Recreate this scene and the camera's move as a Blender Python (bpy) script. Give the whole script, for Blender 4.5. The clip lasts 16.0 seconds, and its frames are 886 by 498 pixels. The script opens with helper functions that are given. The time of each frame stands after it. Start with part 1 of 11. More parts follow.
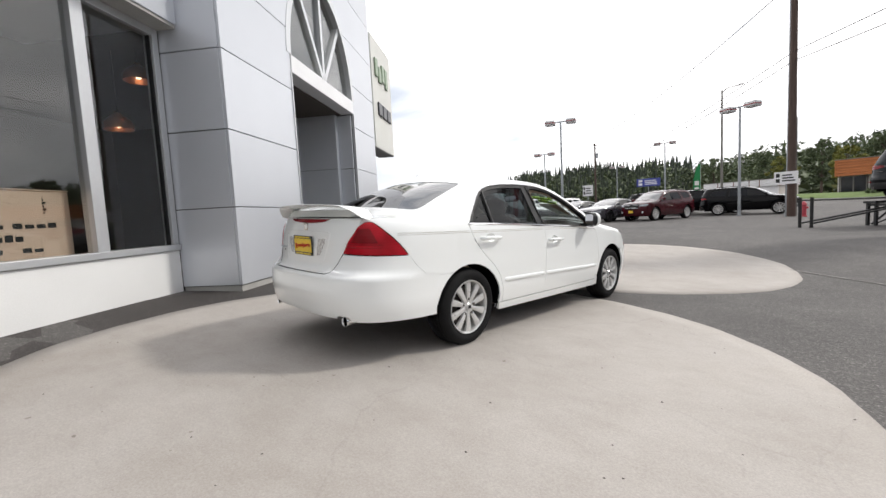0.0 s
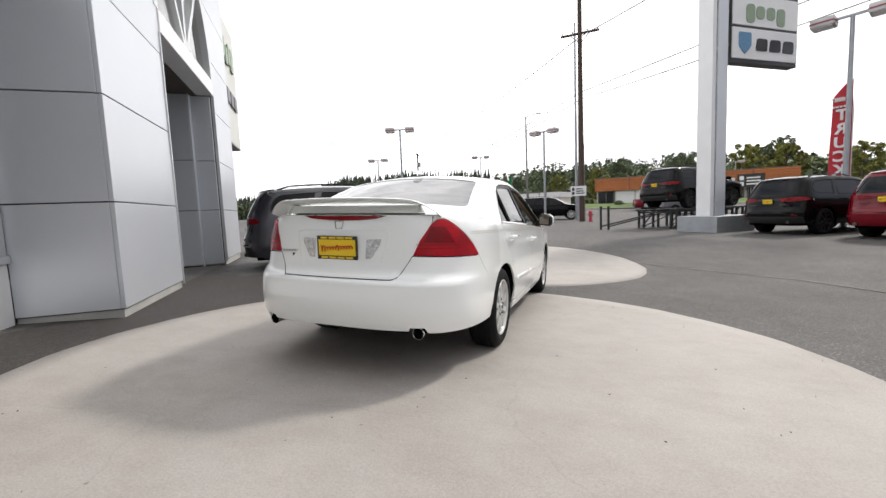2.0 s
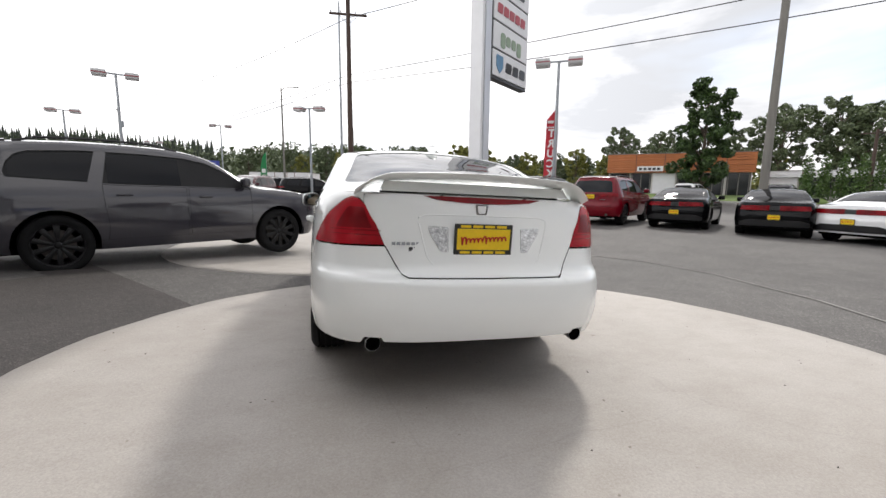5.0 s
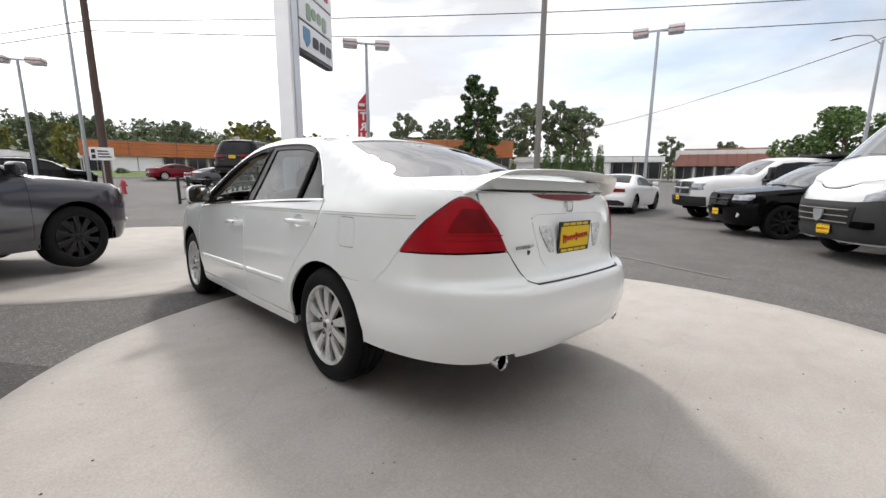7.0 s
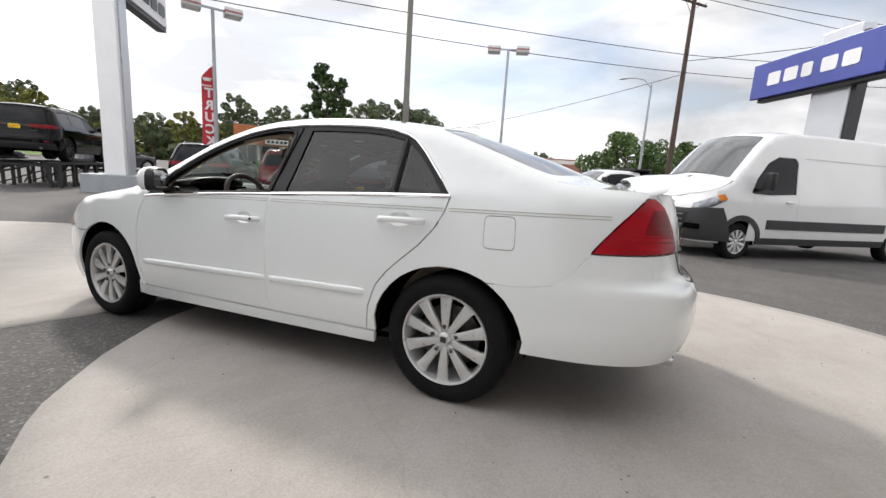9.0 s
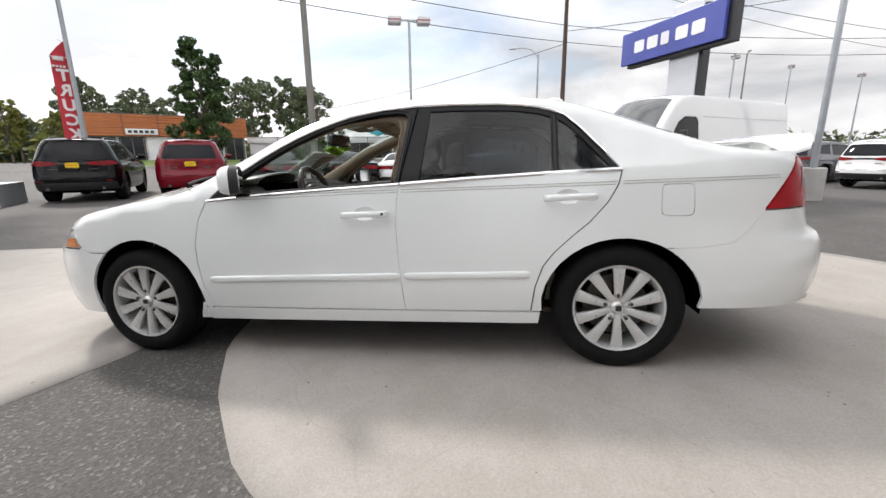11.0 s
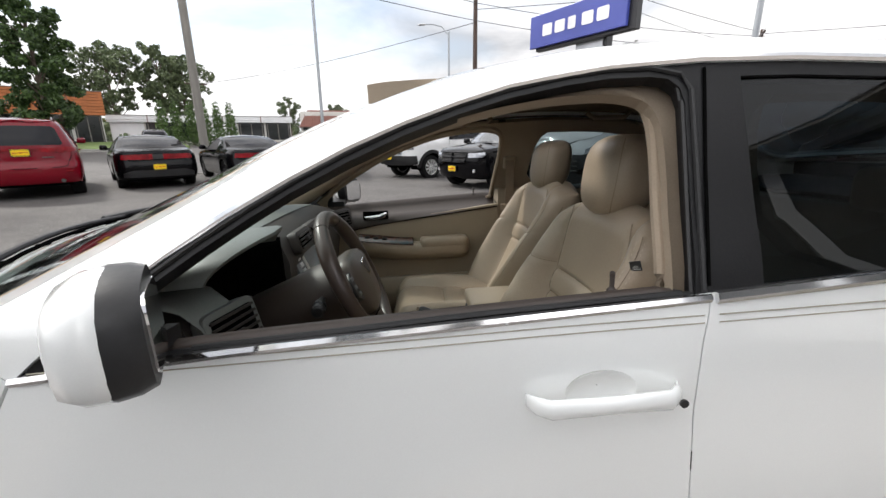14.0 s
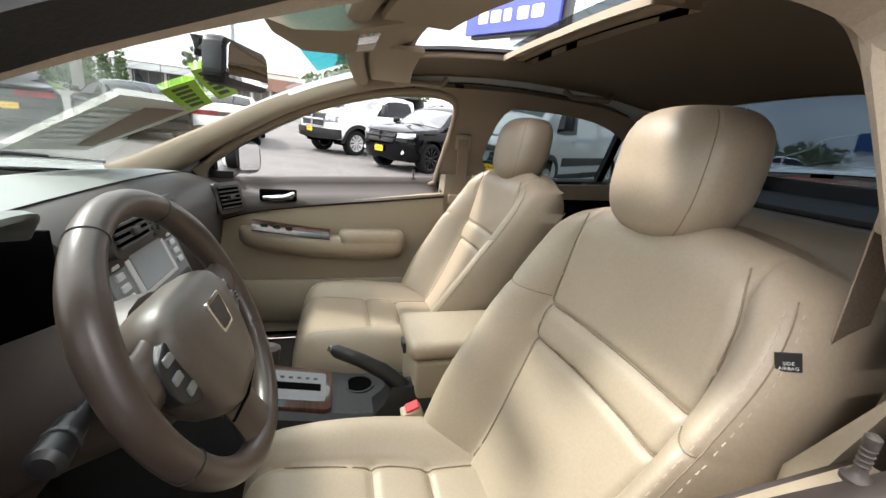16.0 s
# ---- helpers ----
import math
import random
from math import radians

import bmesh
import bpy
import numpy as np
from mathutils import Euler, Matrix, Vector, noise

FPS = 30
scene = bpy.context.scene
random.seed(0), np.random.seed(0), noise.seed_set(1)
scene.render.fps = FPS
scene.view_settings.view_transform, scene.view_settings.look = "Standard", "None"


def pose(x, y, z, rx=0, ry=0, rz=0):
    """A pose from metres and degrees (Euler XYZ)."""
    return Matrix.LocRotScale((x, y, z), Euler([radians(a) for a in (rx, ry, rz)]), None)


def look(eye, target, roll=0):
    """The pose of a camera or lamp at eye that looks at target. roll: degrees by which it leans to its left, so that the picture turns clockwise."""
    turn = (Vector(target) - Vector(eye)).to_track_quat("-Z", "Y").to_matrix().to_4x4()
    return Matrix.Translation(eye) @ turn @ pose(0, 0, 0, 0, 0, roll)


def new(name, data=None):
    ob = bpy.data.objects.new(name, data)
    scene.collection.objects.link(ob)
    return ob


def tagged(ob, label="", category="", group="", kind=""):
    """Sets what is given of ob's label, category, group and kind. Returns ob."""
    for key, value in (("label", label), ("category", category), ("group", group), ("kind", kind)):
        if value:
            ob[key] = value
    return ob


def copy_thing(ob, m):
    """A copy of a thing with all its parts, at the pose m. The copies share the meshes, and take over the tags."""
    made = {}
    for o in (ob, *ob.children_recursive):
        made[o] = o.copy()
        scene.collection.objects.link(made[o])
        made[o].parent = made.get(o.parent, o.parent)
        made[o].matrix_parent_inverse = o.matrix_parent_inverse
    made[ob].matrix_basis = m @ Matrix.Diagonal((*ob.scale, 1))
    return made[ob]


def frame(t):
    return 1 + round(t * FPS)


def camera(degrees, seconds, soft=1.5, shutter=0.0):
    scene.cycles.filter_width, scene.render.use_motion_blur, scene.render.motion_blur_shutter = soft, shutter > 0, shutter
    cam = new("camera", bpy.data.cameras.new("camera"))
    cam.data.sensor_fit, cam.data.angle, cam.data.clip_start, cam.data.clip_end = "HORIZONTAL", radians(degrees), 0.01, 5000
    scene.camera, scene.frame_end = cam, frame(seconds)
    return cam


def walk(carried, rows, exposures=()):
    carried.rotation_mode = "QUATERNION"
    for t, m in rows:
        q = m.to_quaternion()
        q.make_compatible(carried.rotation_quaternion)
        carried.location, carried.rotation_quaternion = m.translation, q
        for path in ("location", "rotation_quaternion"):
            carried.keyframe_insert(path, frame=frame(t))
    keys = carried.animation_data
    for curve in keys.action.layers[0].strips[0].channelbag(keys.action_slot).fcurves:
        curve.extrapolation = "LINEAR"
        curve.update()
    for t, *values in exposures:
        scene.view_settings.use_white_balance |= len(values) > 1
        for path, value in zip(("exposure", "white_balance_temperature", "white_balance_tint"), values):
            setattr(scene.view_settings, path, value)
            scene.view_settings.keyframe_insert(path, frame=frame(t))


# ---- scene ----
cam = camera(94.1, 16.0)

PATH = [
    (0, (3.158, -3.847, 1.093), (1.736, -2.45, 0.926), -3.0),
    (0.5, (2.806, -4.118, 1.085), (1.579, -2.551, 0.888), -2.9),
    (1, (2.409, -4.303, 1.09), (1.329, -2.63, 0.902), -3.3),
    (1.5, (2.012, -4.441, 1.101), (1.087, -2.677, 0.92), -2.4),
    (2, (1.619, -4.603, 1.115), (0.913, -2.74, 0.932), -2.4),
    (2.5, (1.221, -4.624, 1.131), (0.685, -2.712, 0.896), -1.8),
    (2.6, (1.186, -4.591, 1.14), (0.664, -2.673, 0.918), -1.5),
    (3, (0.842, -4.667, 1.143), (0.5, -2.709, 0.919), -2.0),
    (3.5, (0.428, -4.718, 1.154), (0.328, -2.733, 0.931), -1.1),
    (3.7, (0.258, -4.68, 1.149), (0.227, -2.695, 0.908), -0.7),
    (5.8, (-1.284, -4.002, 1.176), (-0.341, -2.27, 0.847), 0.4),
    (6, (-1.425, -3.929, 1.188), (-0.372, -2.263, 0.848), 0.1),
    (6.5, (-1.691, -3.674, 1.192), (-0.444, -2.147, 0.854), -1.2),
    (7, (-1.904, -3.355, 1.211), (-0.536, -1.941, 0.852), 0.5),
    (7.5, (-2.152, -3.045, 1.216), (-0.603, -1.836, 0.841), 0.9),
    (8, (-2.293, -2.689, 1.204), (-0.679, -1.569, 0.828), -0.0),
    (8.5, (-2.398, -2.353, 1.177), (-0.696, -1.361, 0.833), 1.2),
    (8.7, (-2.479, -2.234, 1.158), (-0.73, -1.327, 0.815), 2.5),
    (10.8, (-2.937, -0.9, 1.153), (-1.007, -0.602, 0.72), 0.3),
    (11, (-2.922, -0.778, 1.141), (-0.998, -0.462, 0.695), -0.7),
    (11.5, (-2.785, -0.498, 1.162), (-0.863, -0.188, 0.704), -0.1),
    (12, (-2.642, -0.203, 1.17), (-0.703, -0.01, 0.719), 0.1),
    (12.5, (-2.416, 0.002, 1.224), (-0.481, 0.109, 0.731), -0.2),
    (13, (-2.054, 0.125, 1.245), (-0.112, 0.25, 0.781), 1.3),
    (13.5, (-1.75, 0.239, 1.247), (0.18, 0.116, 0.739), 3.2),
    (14, (-1.456, 0.278, 1.261), (0.467, 0.141, 0.727), -0.5),
    (14.5, (-1.209, 0.244, 1.247), (0.701, 0.118, 0.666), 5.4),
    (15, (-1.072, 0.254, 1.221), (0.792, -0.087, 0.582), 6.6),
    (15.5, (-0.994, 0.278, 1.2), (0.802, -0.285, 0.524), 6.8),
    (16, (-0.942, 0.274, 1.19), (0.898, -0.245, 0.601), 6.6),
]
walk(cam, [(t, look(e, g, r)) for t, e, g, r in PATH], exposures=((0, 0.2), (3.5, 0.26), (6.0, 0.34), (8.5, 0.42), (11.0, 0.52), (13.0, 0.8), (14.4, 0.6), (15.0, 0.93), (15.5, 1.78), (16.0, 1.94)))


# world, sun ------------------------------------------------------------
world = bpy.data.worlds.new("overcast_sky")
scene.world = world
world.use_nodes = True


def build_sky():
    nt = world.node_tree
    nd, lk = nt.nodes, nt.links
    bg = nd["Background"]
    sky = nd.new("ShaderNodeTexSky")
    sky.sky_type = "NISHITA"
    sky.sun_disc = False
    sky.sun_elevation, sky.sun_rotation = radians(SUN_EL), radians(SUN_AZ)
    dim = nd.new("ShaderNodeVectorMath")
    dim.operation = "SCALE"
    dim.inputs["Scale"].default_value = 0.09
    lk.new(sky.outputs[0], dim.inputs[0])
    co = nd.new("ShaderNodeTexCoord")
    flat = nd.new("ShaderNodeMapping")
    flat.inputs["Scale"].default_value = (1.0, 1.0, 3.2)
    lk.new(co.outputs["Generated"], flat.inputs[0])
    n1 = nd.new("ShaderNodeTexNoise")
    n1.inputs["Scale"].default_value, n1.inputs["Detail"].default_value, n1.inputs["Roughness"].default_value = 2.3, 8.0, 0.55
    n1.inputs["Distortion"].default_value = 0.4
    lk.new(flat.outputs[0], n1.inputs["Vector"])
    cloud = nd.new("ShaderNodeValToRGB")
    e = cloud.color_ramp.elements
    e[0].position, e[0].color = 0.36, (0.57, 0.58, 0.61, 1)
    e[1].position, e[1].color = 0.60, (1.09, 1.07, 1.075, 1)
    lk.new(n1.outputs["Fac"], cloud.inputs[0])
    n2 = nd.new("ShaderNodeTexNoise")
    n2.inputs["Scale"].default_value, n2.inputs["Detail"].default_value = 1.3, 5.0
    lk.new(flat.outputs[0], n2.inputs["Vector"])
    gap = nd.new("ShaderNodeValToRGB")
    gap.color_ramp.elements[0].position, gap.color_ramp.elements[0].color = 0.34, (0.45, 0.45, 0.45, 1)
    gap.color_ramp.elements[1].position, gap.color_ramp.elements[1].color = 0.48, (1, 1, 1, 1)
    lk.new(n2.outputs["Fac"], gap.inputs[0])
    mix = nd.new("ShaderNodeMix")
    mix.data_type = "RGBA"
    lk.new(gap.outputs[0], mix.inputs["Factor"])
    lk.new(dim.outputs[0], mix.inputs["A"])
    side = nd.new("ShaderNodeVectorMath")
    side.operation = "DOT_PRODUCT"
    side.inputs[1].default_value = (-0.80, 0.52, 0.30)
    lk.new(co.outputs["Generated"], side.inputs[0])
    fall = nd.new("ShaderNodeMapRange")
    fall.inputs["From Min"].default_value, fall.inputs["From Max"].default_value = -0.9, 0.7
    fall.inputs["To Min"].default_value, fall.inputs["To Max"].default_value = 0.52, 1.20
    lk.new(side.outputs["Value"], fall.inputs["Value"])
    shade = nd.new("ShaderNodeVectorMath")
    shade.operation = "SCALE"
    lk.new(cloud.outputs[0], shade.inputs[0])
    lk.new(fall.outputs[0], shade.inputs["Scale"])
    lk.new(shade.outputs[0], mix.inputs["B"])
    lk.new(mix.outputs["Result"], bg.inputs[0])
    bg.inputs[1].default_value = SKY_STRENGTH


SUN_AZ, SUN_EL = 36.0, 42.0      # azimuth clockwise from +y, elevation
SKY_STRENGTH = 1.34
build_sky()
sun = new("sun", bpy.data.lights.new("sun", "SUN"))
sun.data.energy, sun.data.angle, sun.data.color = 1.8, radians(6), (1.0, 0.96, 0.9)
sun.matrix_world = look((0, 0, 0), (-math.sin(radians(SUN_AZ)), -math.cos(radians(SUN_AZ)), -math.tan(radians(SUN_EL))))


# materials -------------------------------------------------------------
def node_mat(name):
    m = bpy.data.materials.new(name)
    m.use_nodes = True
    nt = m.node_tree
    return m, nt, nt.nodes, nt.links, nt.nodes["Principled BSDF"]


def noise_tex(nd, lk, scale, detail=4.0, rough=0.55, coord="Object", stretch=None):
    co = nd.new("ShaderNodeTexCoord")
    n = nd.new("ShaderNodeTexNoise")
    n.inputs["Scale"].default_value, n.inputs["Detail"].default_value, n.inputs["Roughness"].default_value = scale, detail, rough
    src = co.outputs[coord]
    if stretch:
        mp = nd.new("ShaderNodeMapping")
        mp.inputs["Scale"].default_value = stretch
        lk.new(src, mp.inputs[0])
        src = mp.outputs[0]
    lk.new(src, n.inputs["Vector"])
    return n.outputs["Fac"]


def ramp(nd, lk, fac, stops):
    r = nd.new("ShaderNodeValToRGB")
    el = r.color_ramp.elements
    while len(el) < len(stops):
        el.new(0.5)
    for e, (p, c) in zip(el, stops):
        e.position, e.color = p, (*c, 1)
    lk.new(fac, r.inputs[0])
    return r.outputs[0]


def mul(nd, lk, a, b, fac=1.0, mode="MULTIPLY"):
    m = nd.new("ShaderNodeMix")
    m.data_type, m.blend_type = "RGBA", mode
    m.inputs["Factor"].default_value = fac
    lk.new(a, m.inputs["A"])
    lk.new(b, m.inputs["B"])
    return m.outputs["Result"]


def tone(c, k):
    return tuple(min(1.0, v * k) for v in c)


def surf(name, col, rough=0.5, metal=0.0, var=0.12, scale=3.0, fine=60.0, fvar=0.08, bump=0.0, bscale=80.0, coat=0.0, spec=None,
         rvar=0.0, stretch=None, random=0.0):
    """A surface with variation at two scales, and fine relief."""
    m, nt, nd, lk, b = node_mat(name)
    big = ramp(nd, lk, noise_tex(nd, lk, scale, stretch=stretch), [(0.3, tone(col, 1 - var)), (0.7, tone(col, 1 + var))])
    small = ramp(nd, lk, noise_tex(nd, lk, fine, 3.0, stretch=stretch), [(0.3, (1 - fvar,) * 3), (0.7, (1 + fvar,) * 3)])
    c = mul(nd, lk, big, small)
    if random:
        oi = nd.new("ShaderNodeObjectInfo")
        c = mul(nd, lk, c, ramp(nd, lk, oi.outputs["Random"], [(0, (1 - random,) * 3), (1, (1.0,) * 3)]))
    lk.new(c, b.inputs["Base Color"])
    b.inputs["Roughness"].default_value, b.inputs["Metallic"].default_value = rough, metal
    if rvar:
        mr = nd.new("ShaderNodeMapRange")
        mr.inputs["To Min"].default_value, mr.inputs["To Max"].default_value = max(0.02, rough - rvar), min(1.0, rough + rvar)
        lk.new(noise_tex(nd, lk, scale * 4), mr.inputs["Value"])
        lk.new(mr.outputs[0], b.inputs["Roughness"])
    if coat:
        b.inputs["Coat Weight"].default_value, b.inputs["Coat Roughness"].default_value = coat, 0.03
    if spec is not None:
        b.inputs["Specular IOR Level"].default_value = spec
    if bump:
        bp = nd.new("ShaderNodeBump")
        bp.inputs["Strength"].default_value, bp.inputs["Distance"].default_value = min(1.0, bump), 0.004
        lk.new(noise_tex(nd, lk, bscale, 3.0), bp.inputs["Height"])
        lk.new(bp.outputs[0], b.inputs["Normal"])
    return m


def tinted_glass(name, tint, gloss=1.0, rough=0.0, ior=1.55):
    """See-through pane: tinted passing light, and Fresnel gloss."""
    m = bpy.data.materials.new(name)
    m.use_nodes = True
    nd, lk = m.node_tree.nodes, m.node_tree.links
    nd.remove(nd["Principled BSDF"])
    out = nd["Material Output"]
    tr, gl, lw, mx = nd.new("ShaderNodeBsdfTransparent"), nd.new("ShaderNodeBsdfGlossy"), nd.new("ShaderNodeLayerWeight"), nd.new("ShaderNodeMixShader")
    tr.inputs[0].default_value = (*tint, 1)
    gl.inputs["Roughness"].default_value = rough
    gl.inputs[0].default_value = (gloss,) * 3 + (1,)
    lw.inputs["Blend"].default_value = 0.5
    pw, mr = nd.new("ShaderNodeMath"), nd.new("ShaderNodeMapRange")
    pw.operation = "POWER"
    pw.inputs[1].default_value = 5.0
    f0 = ((ior - 1) / (ior + 1)) ** 2
    mr.inputs["To Min"].default_value = f0
    lk.new(lw.outputs["Facing"], pw.inputs[0])
    lk.new(pw.outputs[0], mr.inputs["Value"])
    lk.new(mr.outputs[0], mx.inputs[0])
    lk.new(tr.outputs[0], mx.inputs[1])
    lk.new(gl.outputs[0], mx.inputs[2])
    lk.new(mx.outputs[0], out.inputs[0])
    return m


def glow(name, col, strength):
    m, nt, nd, lk, b = node_mat(name)
    b.inputs["Base Color"].default_value = (*col, 1)
    b.inputs["Emission Color"].default_value, b.inputs["Emission Strength"].default_value = (*col, 1), strength
    return m


def lens_red(name, a, bcol):
    """Ribbed red lamp lens over a bright reflector."""
    m, nt, nd, lk, b = node_mat(name)
    co = nd.new("ShaderNodeTexCoord")
    wv = nd.new("ShaderNodeTexWave")
    wv.inputs["Scale"].default_value, wv.inputs["Distortion"].default_value = 60.0, 0.6
    wv.bands_direction = "Z"
    lk.new(co.outputs["Object"], wv.inputs["Vector"])
    c = ramp(nd, lk, noise_tex(nd, lk, 5.0, 2.0), [(0.38, a), (0.62, bcol)])
    c2 = mul(nd, lk, c, ramp(nd, lk, wv.outputs["Fac"], [(0.2, (0.8,) * 3), (0.8, (1.0,) * 3)]))
    lk.new(c2, b.inputs["Base Color"])
    b.inputs["Roughness"].default_value = 0.22
    b.inputs["Specular IOR Level"].default_value = 0.2
    b.inputs["Coat Weight"].default_value, b.inputs["Coat Roughness"].default_value = 0.12, 0.02
    bp = nd.new("ShaderNodeBump")
    bp.inputs["Strength"].default_value, bp.inputs["Distance"].default_value = 0.25, 0.003
    lk.new(wv.outputs["Fac"], bp.inputs["Height"])
    lk.new(bp.outputs[0], b.inputs["Normal"])
    return m


def concrete_mat(name, col, joint=False):
    m, nt, nd, lk, b = node_mat(name)
    big = ramp(nd, lk, noise_tex(nd, lk, 0.55, 6.0, 0.6), [(0.28, (col[0] * 0.88, col[1] * 0.865, col[2] * 0.845)), (0.52, col), (0.76, tone(col, 1.08))])
    mid = ramp(nd, lk, noise_tex(nd, lk, 2.6, 5.0, 0.7, stretch=(1.0, 1.5, 1.0)), [(0.34, (0.93, 0.92, 0.905)), (0.60, (1.03, 1.03, 1.03))])
    fine = ramp(nd, lk, noise_tex(nd, lk, 95.0, 4.0, 0.7), [(0.3, (0.84,) * 3), (0.7, (1.12,) * 3)])
    c = mul(nd, lk, mul(nd, lk, big, mid), fine)
    # small dark specks and hairline cracks
    sp = ramp(nd, lk, noise_tex(nd, lk, 17.0, 1.0), [(0.17, (0.55, 0.53, 0.5)), (0.21, (1.0,) * 3)])
    c = mul(nd, lk, c, sp)
    co = nd.new("ShaderNodeTexCoord")
    nz = nd.new("ShaderNodeTexNoise")
    nz.inputs["Scale"].default_value = 1.7
    lk.new(co.outputs["Object"], nz.inputs["Vector"])
    vec = nd.new("ShaderNodeMix")
    vec.data_type = "RGBA"
    vec.inputs["Factor"].default_value = 0.22
    lk.new(co.outputs["Object"], vec.inputs["A"])
    lk.new(nz.outputs["Color"], vec.inputs["B"])
    vo = nd.new("ShaderNodeTexVoronoi")
    vo.feature = "DISTANCE_TO_EDGE"
    vo.inputs["Scale"].default_value = 0.62
    lk.new(vec.outputs["Result"], vo.inputs["Vector"])
    crack = ramp(nd, lk, vo.outputs["Distance"], [(0.0, (0.80,) * 3), (0.0035, (1.0,) * 3)])
    c = mul(nd, lk, c, crack, 0.35)
    lk.new(c, b.inputs["Base Color"])
    b.inputs["Roughness"].default_value = 0.82
    bp = nd.new("ShaderNodeBump")
    bp.inputs["Strength"].default_value, bp.inputs["Distance"].default_value = 0.35, 0.003
    lk.new(noise_tex(nd, lk, 120.0, 3.0), bp.inputs["Height"])
    lk.new(bp.outputs[0], b.inputs["Normal"])
    return m


def asphalt_mat(name, col, grit=1.0):
    m, nt, nd, lk, b = node_mat(name)
    big = ramp(nd, lk, noise_tex(nd, lk, 0.16, 5.0, 0.6), [(0.35, tone(col, 0.8)), (0.5, col), (0.68, tone(col, 1.22))])
    mid = ramp(nd, lk, noise_tex(nd, lk, 1.7, 5.0, 0.65), [(0.35, (0.86,) * 3), (0.65, (1.1,) * 3)])
    co = nd.new("ShaderNodeTexCoord")
    vo = nd.new("ShaderNodeTexVoronoi")
    vo.inputs["Scale"].default_value = 78.0
    lk.new(co.outputs["Object"], vo.inputs["Vector"])
    st = ramp(nd, lk, vo.outputs["Color"], [(0.25, (0.66,) * 3), (0.74, (1.0,) * 3), (0.92, (1.85,) * 3)])
    c = mul(nd, lk, mul(nd, lk, big, mid), st, grit)
    lk.new(c, b.inputs["Base Color"])
    b.inputs["Roughness"].default_value = 0.8
    bp = nd.new("ShaderNodeBump")
    bp.inputs["Strength"].default_value, bp.inputs["Distance"].default_value = 0.6, 0.006
    lk.new(vo.outputs["Distance"], bp.inputs["Height"])
    lk.new(bp.outputs[0], b.inputs["Normal"])
    return m


def leaf_mat(name, dark, light):
    m, nt, nd, lk, b = node_mat(name)
    ge = nd.new("ShaderNodeNewGeometry")
    c = ramp(nd, lk, ge.outputs["Random Per Island"], [(0.0, dark), (0.6, tone(light, 0.8)), (1.0, light)])
    c = mul(nd, lk, c, ramp(nd, lk, noise_tex(nd, lk, 0.35), [(0.3, (0.75,) * 3), (0.7, (1.1,) * 3)]))
    lk.new(c, b.inputs["Base Color"])
    b.inputs["Roughness"].default_value = 0.6
    b.inputs["Transmission Weight"].default_value = 0.0
    return m


M_WHITE = surf("pearl_white_paint", (0.925, 0.945, 0.935), 0.22, 0.0, 0.012, 1.2, 400, 0.012, coat=1.0)
M_STRIPE = surf("gold_pinstripe", (0.34, 0.31, 0.24), 0.4, 0, 0.1, 8, 90, 0.05)
M_RUBBER = surf("tyre_rubber", (0.010, 0.010, 0.0105), 0.75, 0, 0.2, 6, 90, 0.2, 0.25, 120, rvar=0.12, spec=0.15)
M_ALLOY = surf("bright_alloy", (0.66, 0.66, 0.65), 0.30, 0.45, 0.06, 9, 140, 0.08, rvar=0.08)
M_STACK = surf("grey_stack_plastic", (0.20, 0.205, 0.21), 0.45, 0.2, 0.06, 8, 120, 0.05)
M_PADGREY = surf("taupe_wheel_pad", (0.090, 0.072, 0.058), 0.42, 0, 0.08, 5, 240, 0.06, 0.08, 700)
M_DARKALLOY = surf("black_alloy", (0.008, 0.008, 0.009), 0.3, 0.0, 0.1, 9, 140, 0.08, coat=0.2, spec=0.2)
M_BRAKE = surf("brake_iron", (0.10, 0.09, 0.085), 0.5, 0.8, 0.25, 14, 120, 0.2, 0.2)
M_BLACK = surf("black_plastic", (0.012, 0.012, 0.013), 0.45, 0, 0.2, 5, 90, 0.15, 0.1)
M_VOID = surf("dark_cavity", (0.004, 0.004, 0.004), 0.95, 0, 0.2, 5, 60, 0.1, spec=0.0)
M_PILLAR = surf("matt_black_pillar", (0.012, 0.012, 0.013), 0.4, 0, 0.1, 4, 200, 0.1, 0.1, 300, spec=0.25)
M_SEAL = surf("rubber_seal", (0.016, 0.016, 0.017), 0.55, 0, 0.2, 8, 120, 0.15)
M_CHROME = surf("chrome", (0.75, 0.75, 0.76), 0.08, 1.0, 0.05, 9, 90, 0.05)
M_TINT = tinted_glass("privacy_glass", (0.13, 0.16, 0.17), ior=1.5)
M_CLEAR = tinted_glass("windscreen_glass", (0.74, 0.80, 0.78))
M_REARGL = tinted_glass("rear_screen_glass", (0.05, 0.07, 0.09), ior=2.7)
M_DARKGL = surf("dark_car_glass", (0.007, 0.008, 0.011), 0.03, 0, 0.1, 2, 50, 0.05, spec=0.2)
M_TAIL = lens_red("tail_lamp_lens", (0.34, 0.002, 0.010), (0.52, 0.004, 0.016))
M_TAILDK = lens_red("tail_lamp_dark_lens", (0.13, 0.001, 0.004), (0.26, 0.003, 0.008))
M_CLEARLENS = surf("clear_lamp_lens", (0.72, 0.73, 0.74), 0.15, 0.35, 0.35, 45, 120, 0.45, 0.5, 160, coat=1.0)
M_AMBER = surf("amber_lens", (0.75, 0.22, 0.02), 0.15, 0, 0.15, 30, 120, 0.15, 0.3, 160, coat=1.0)
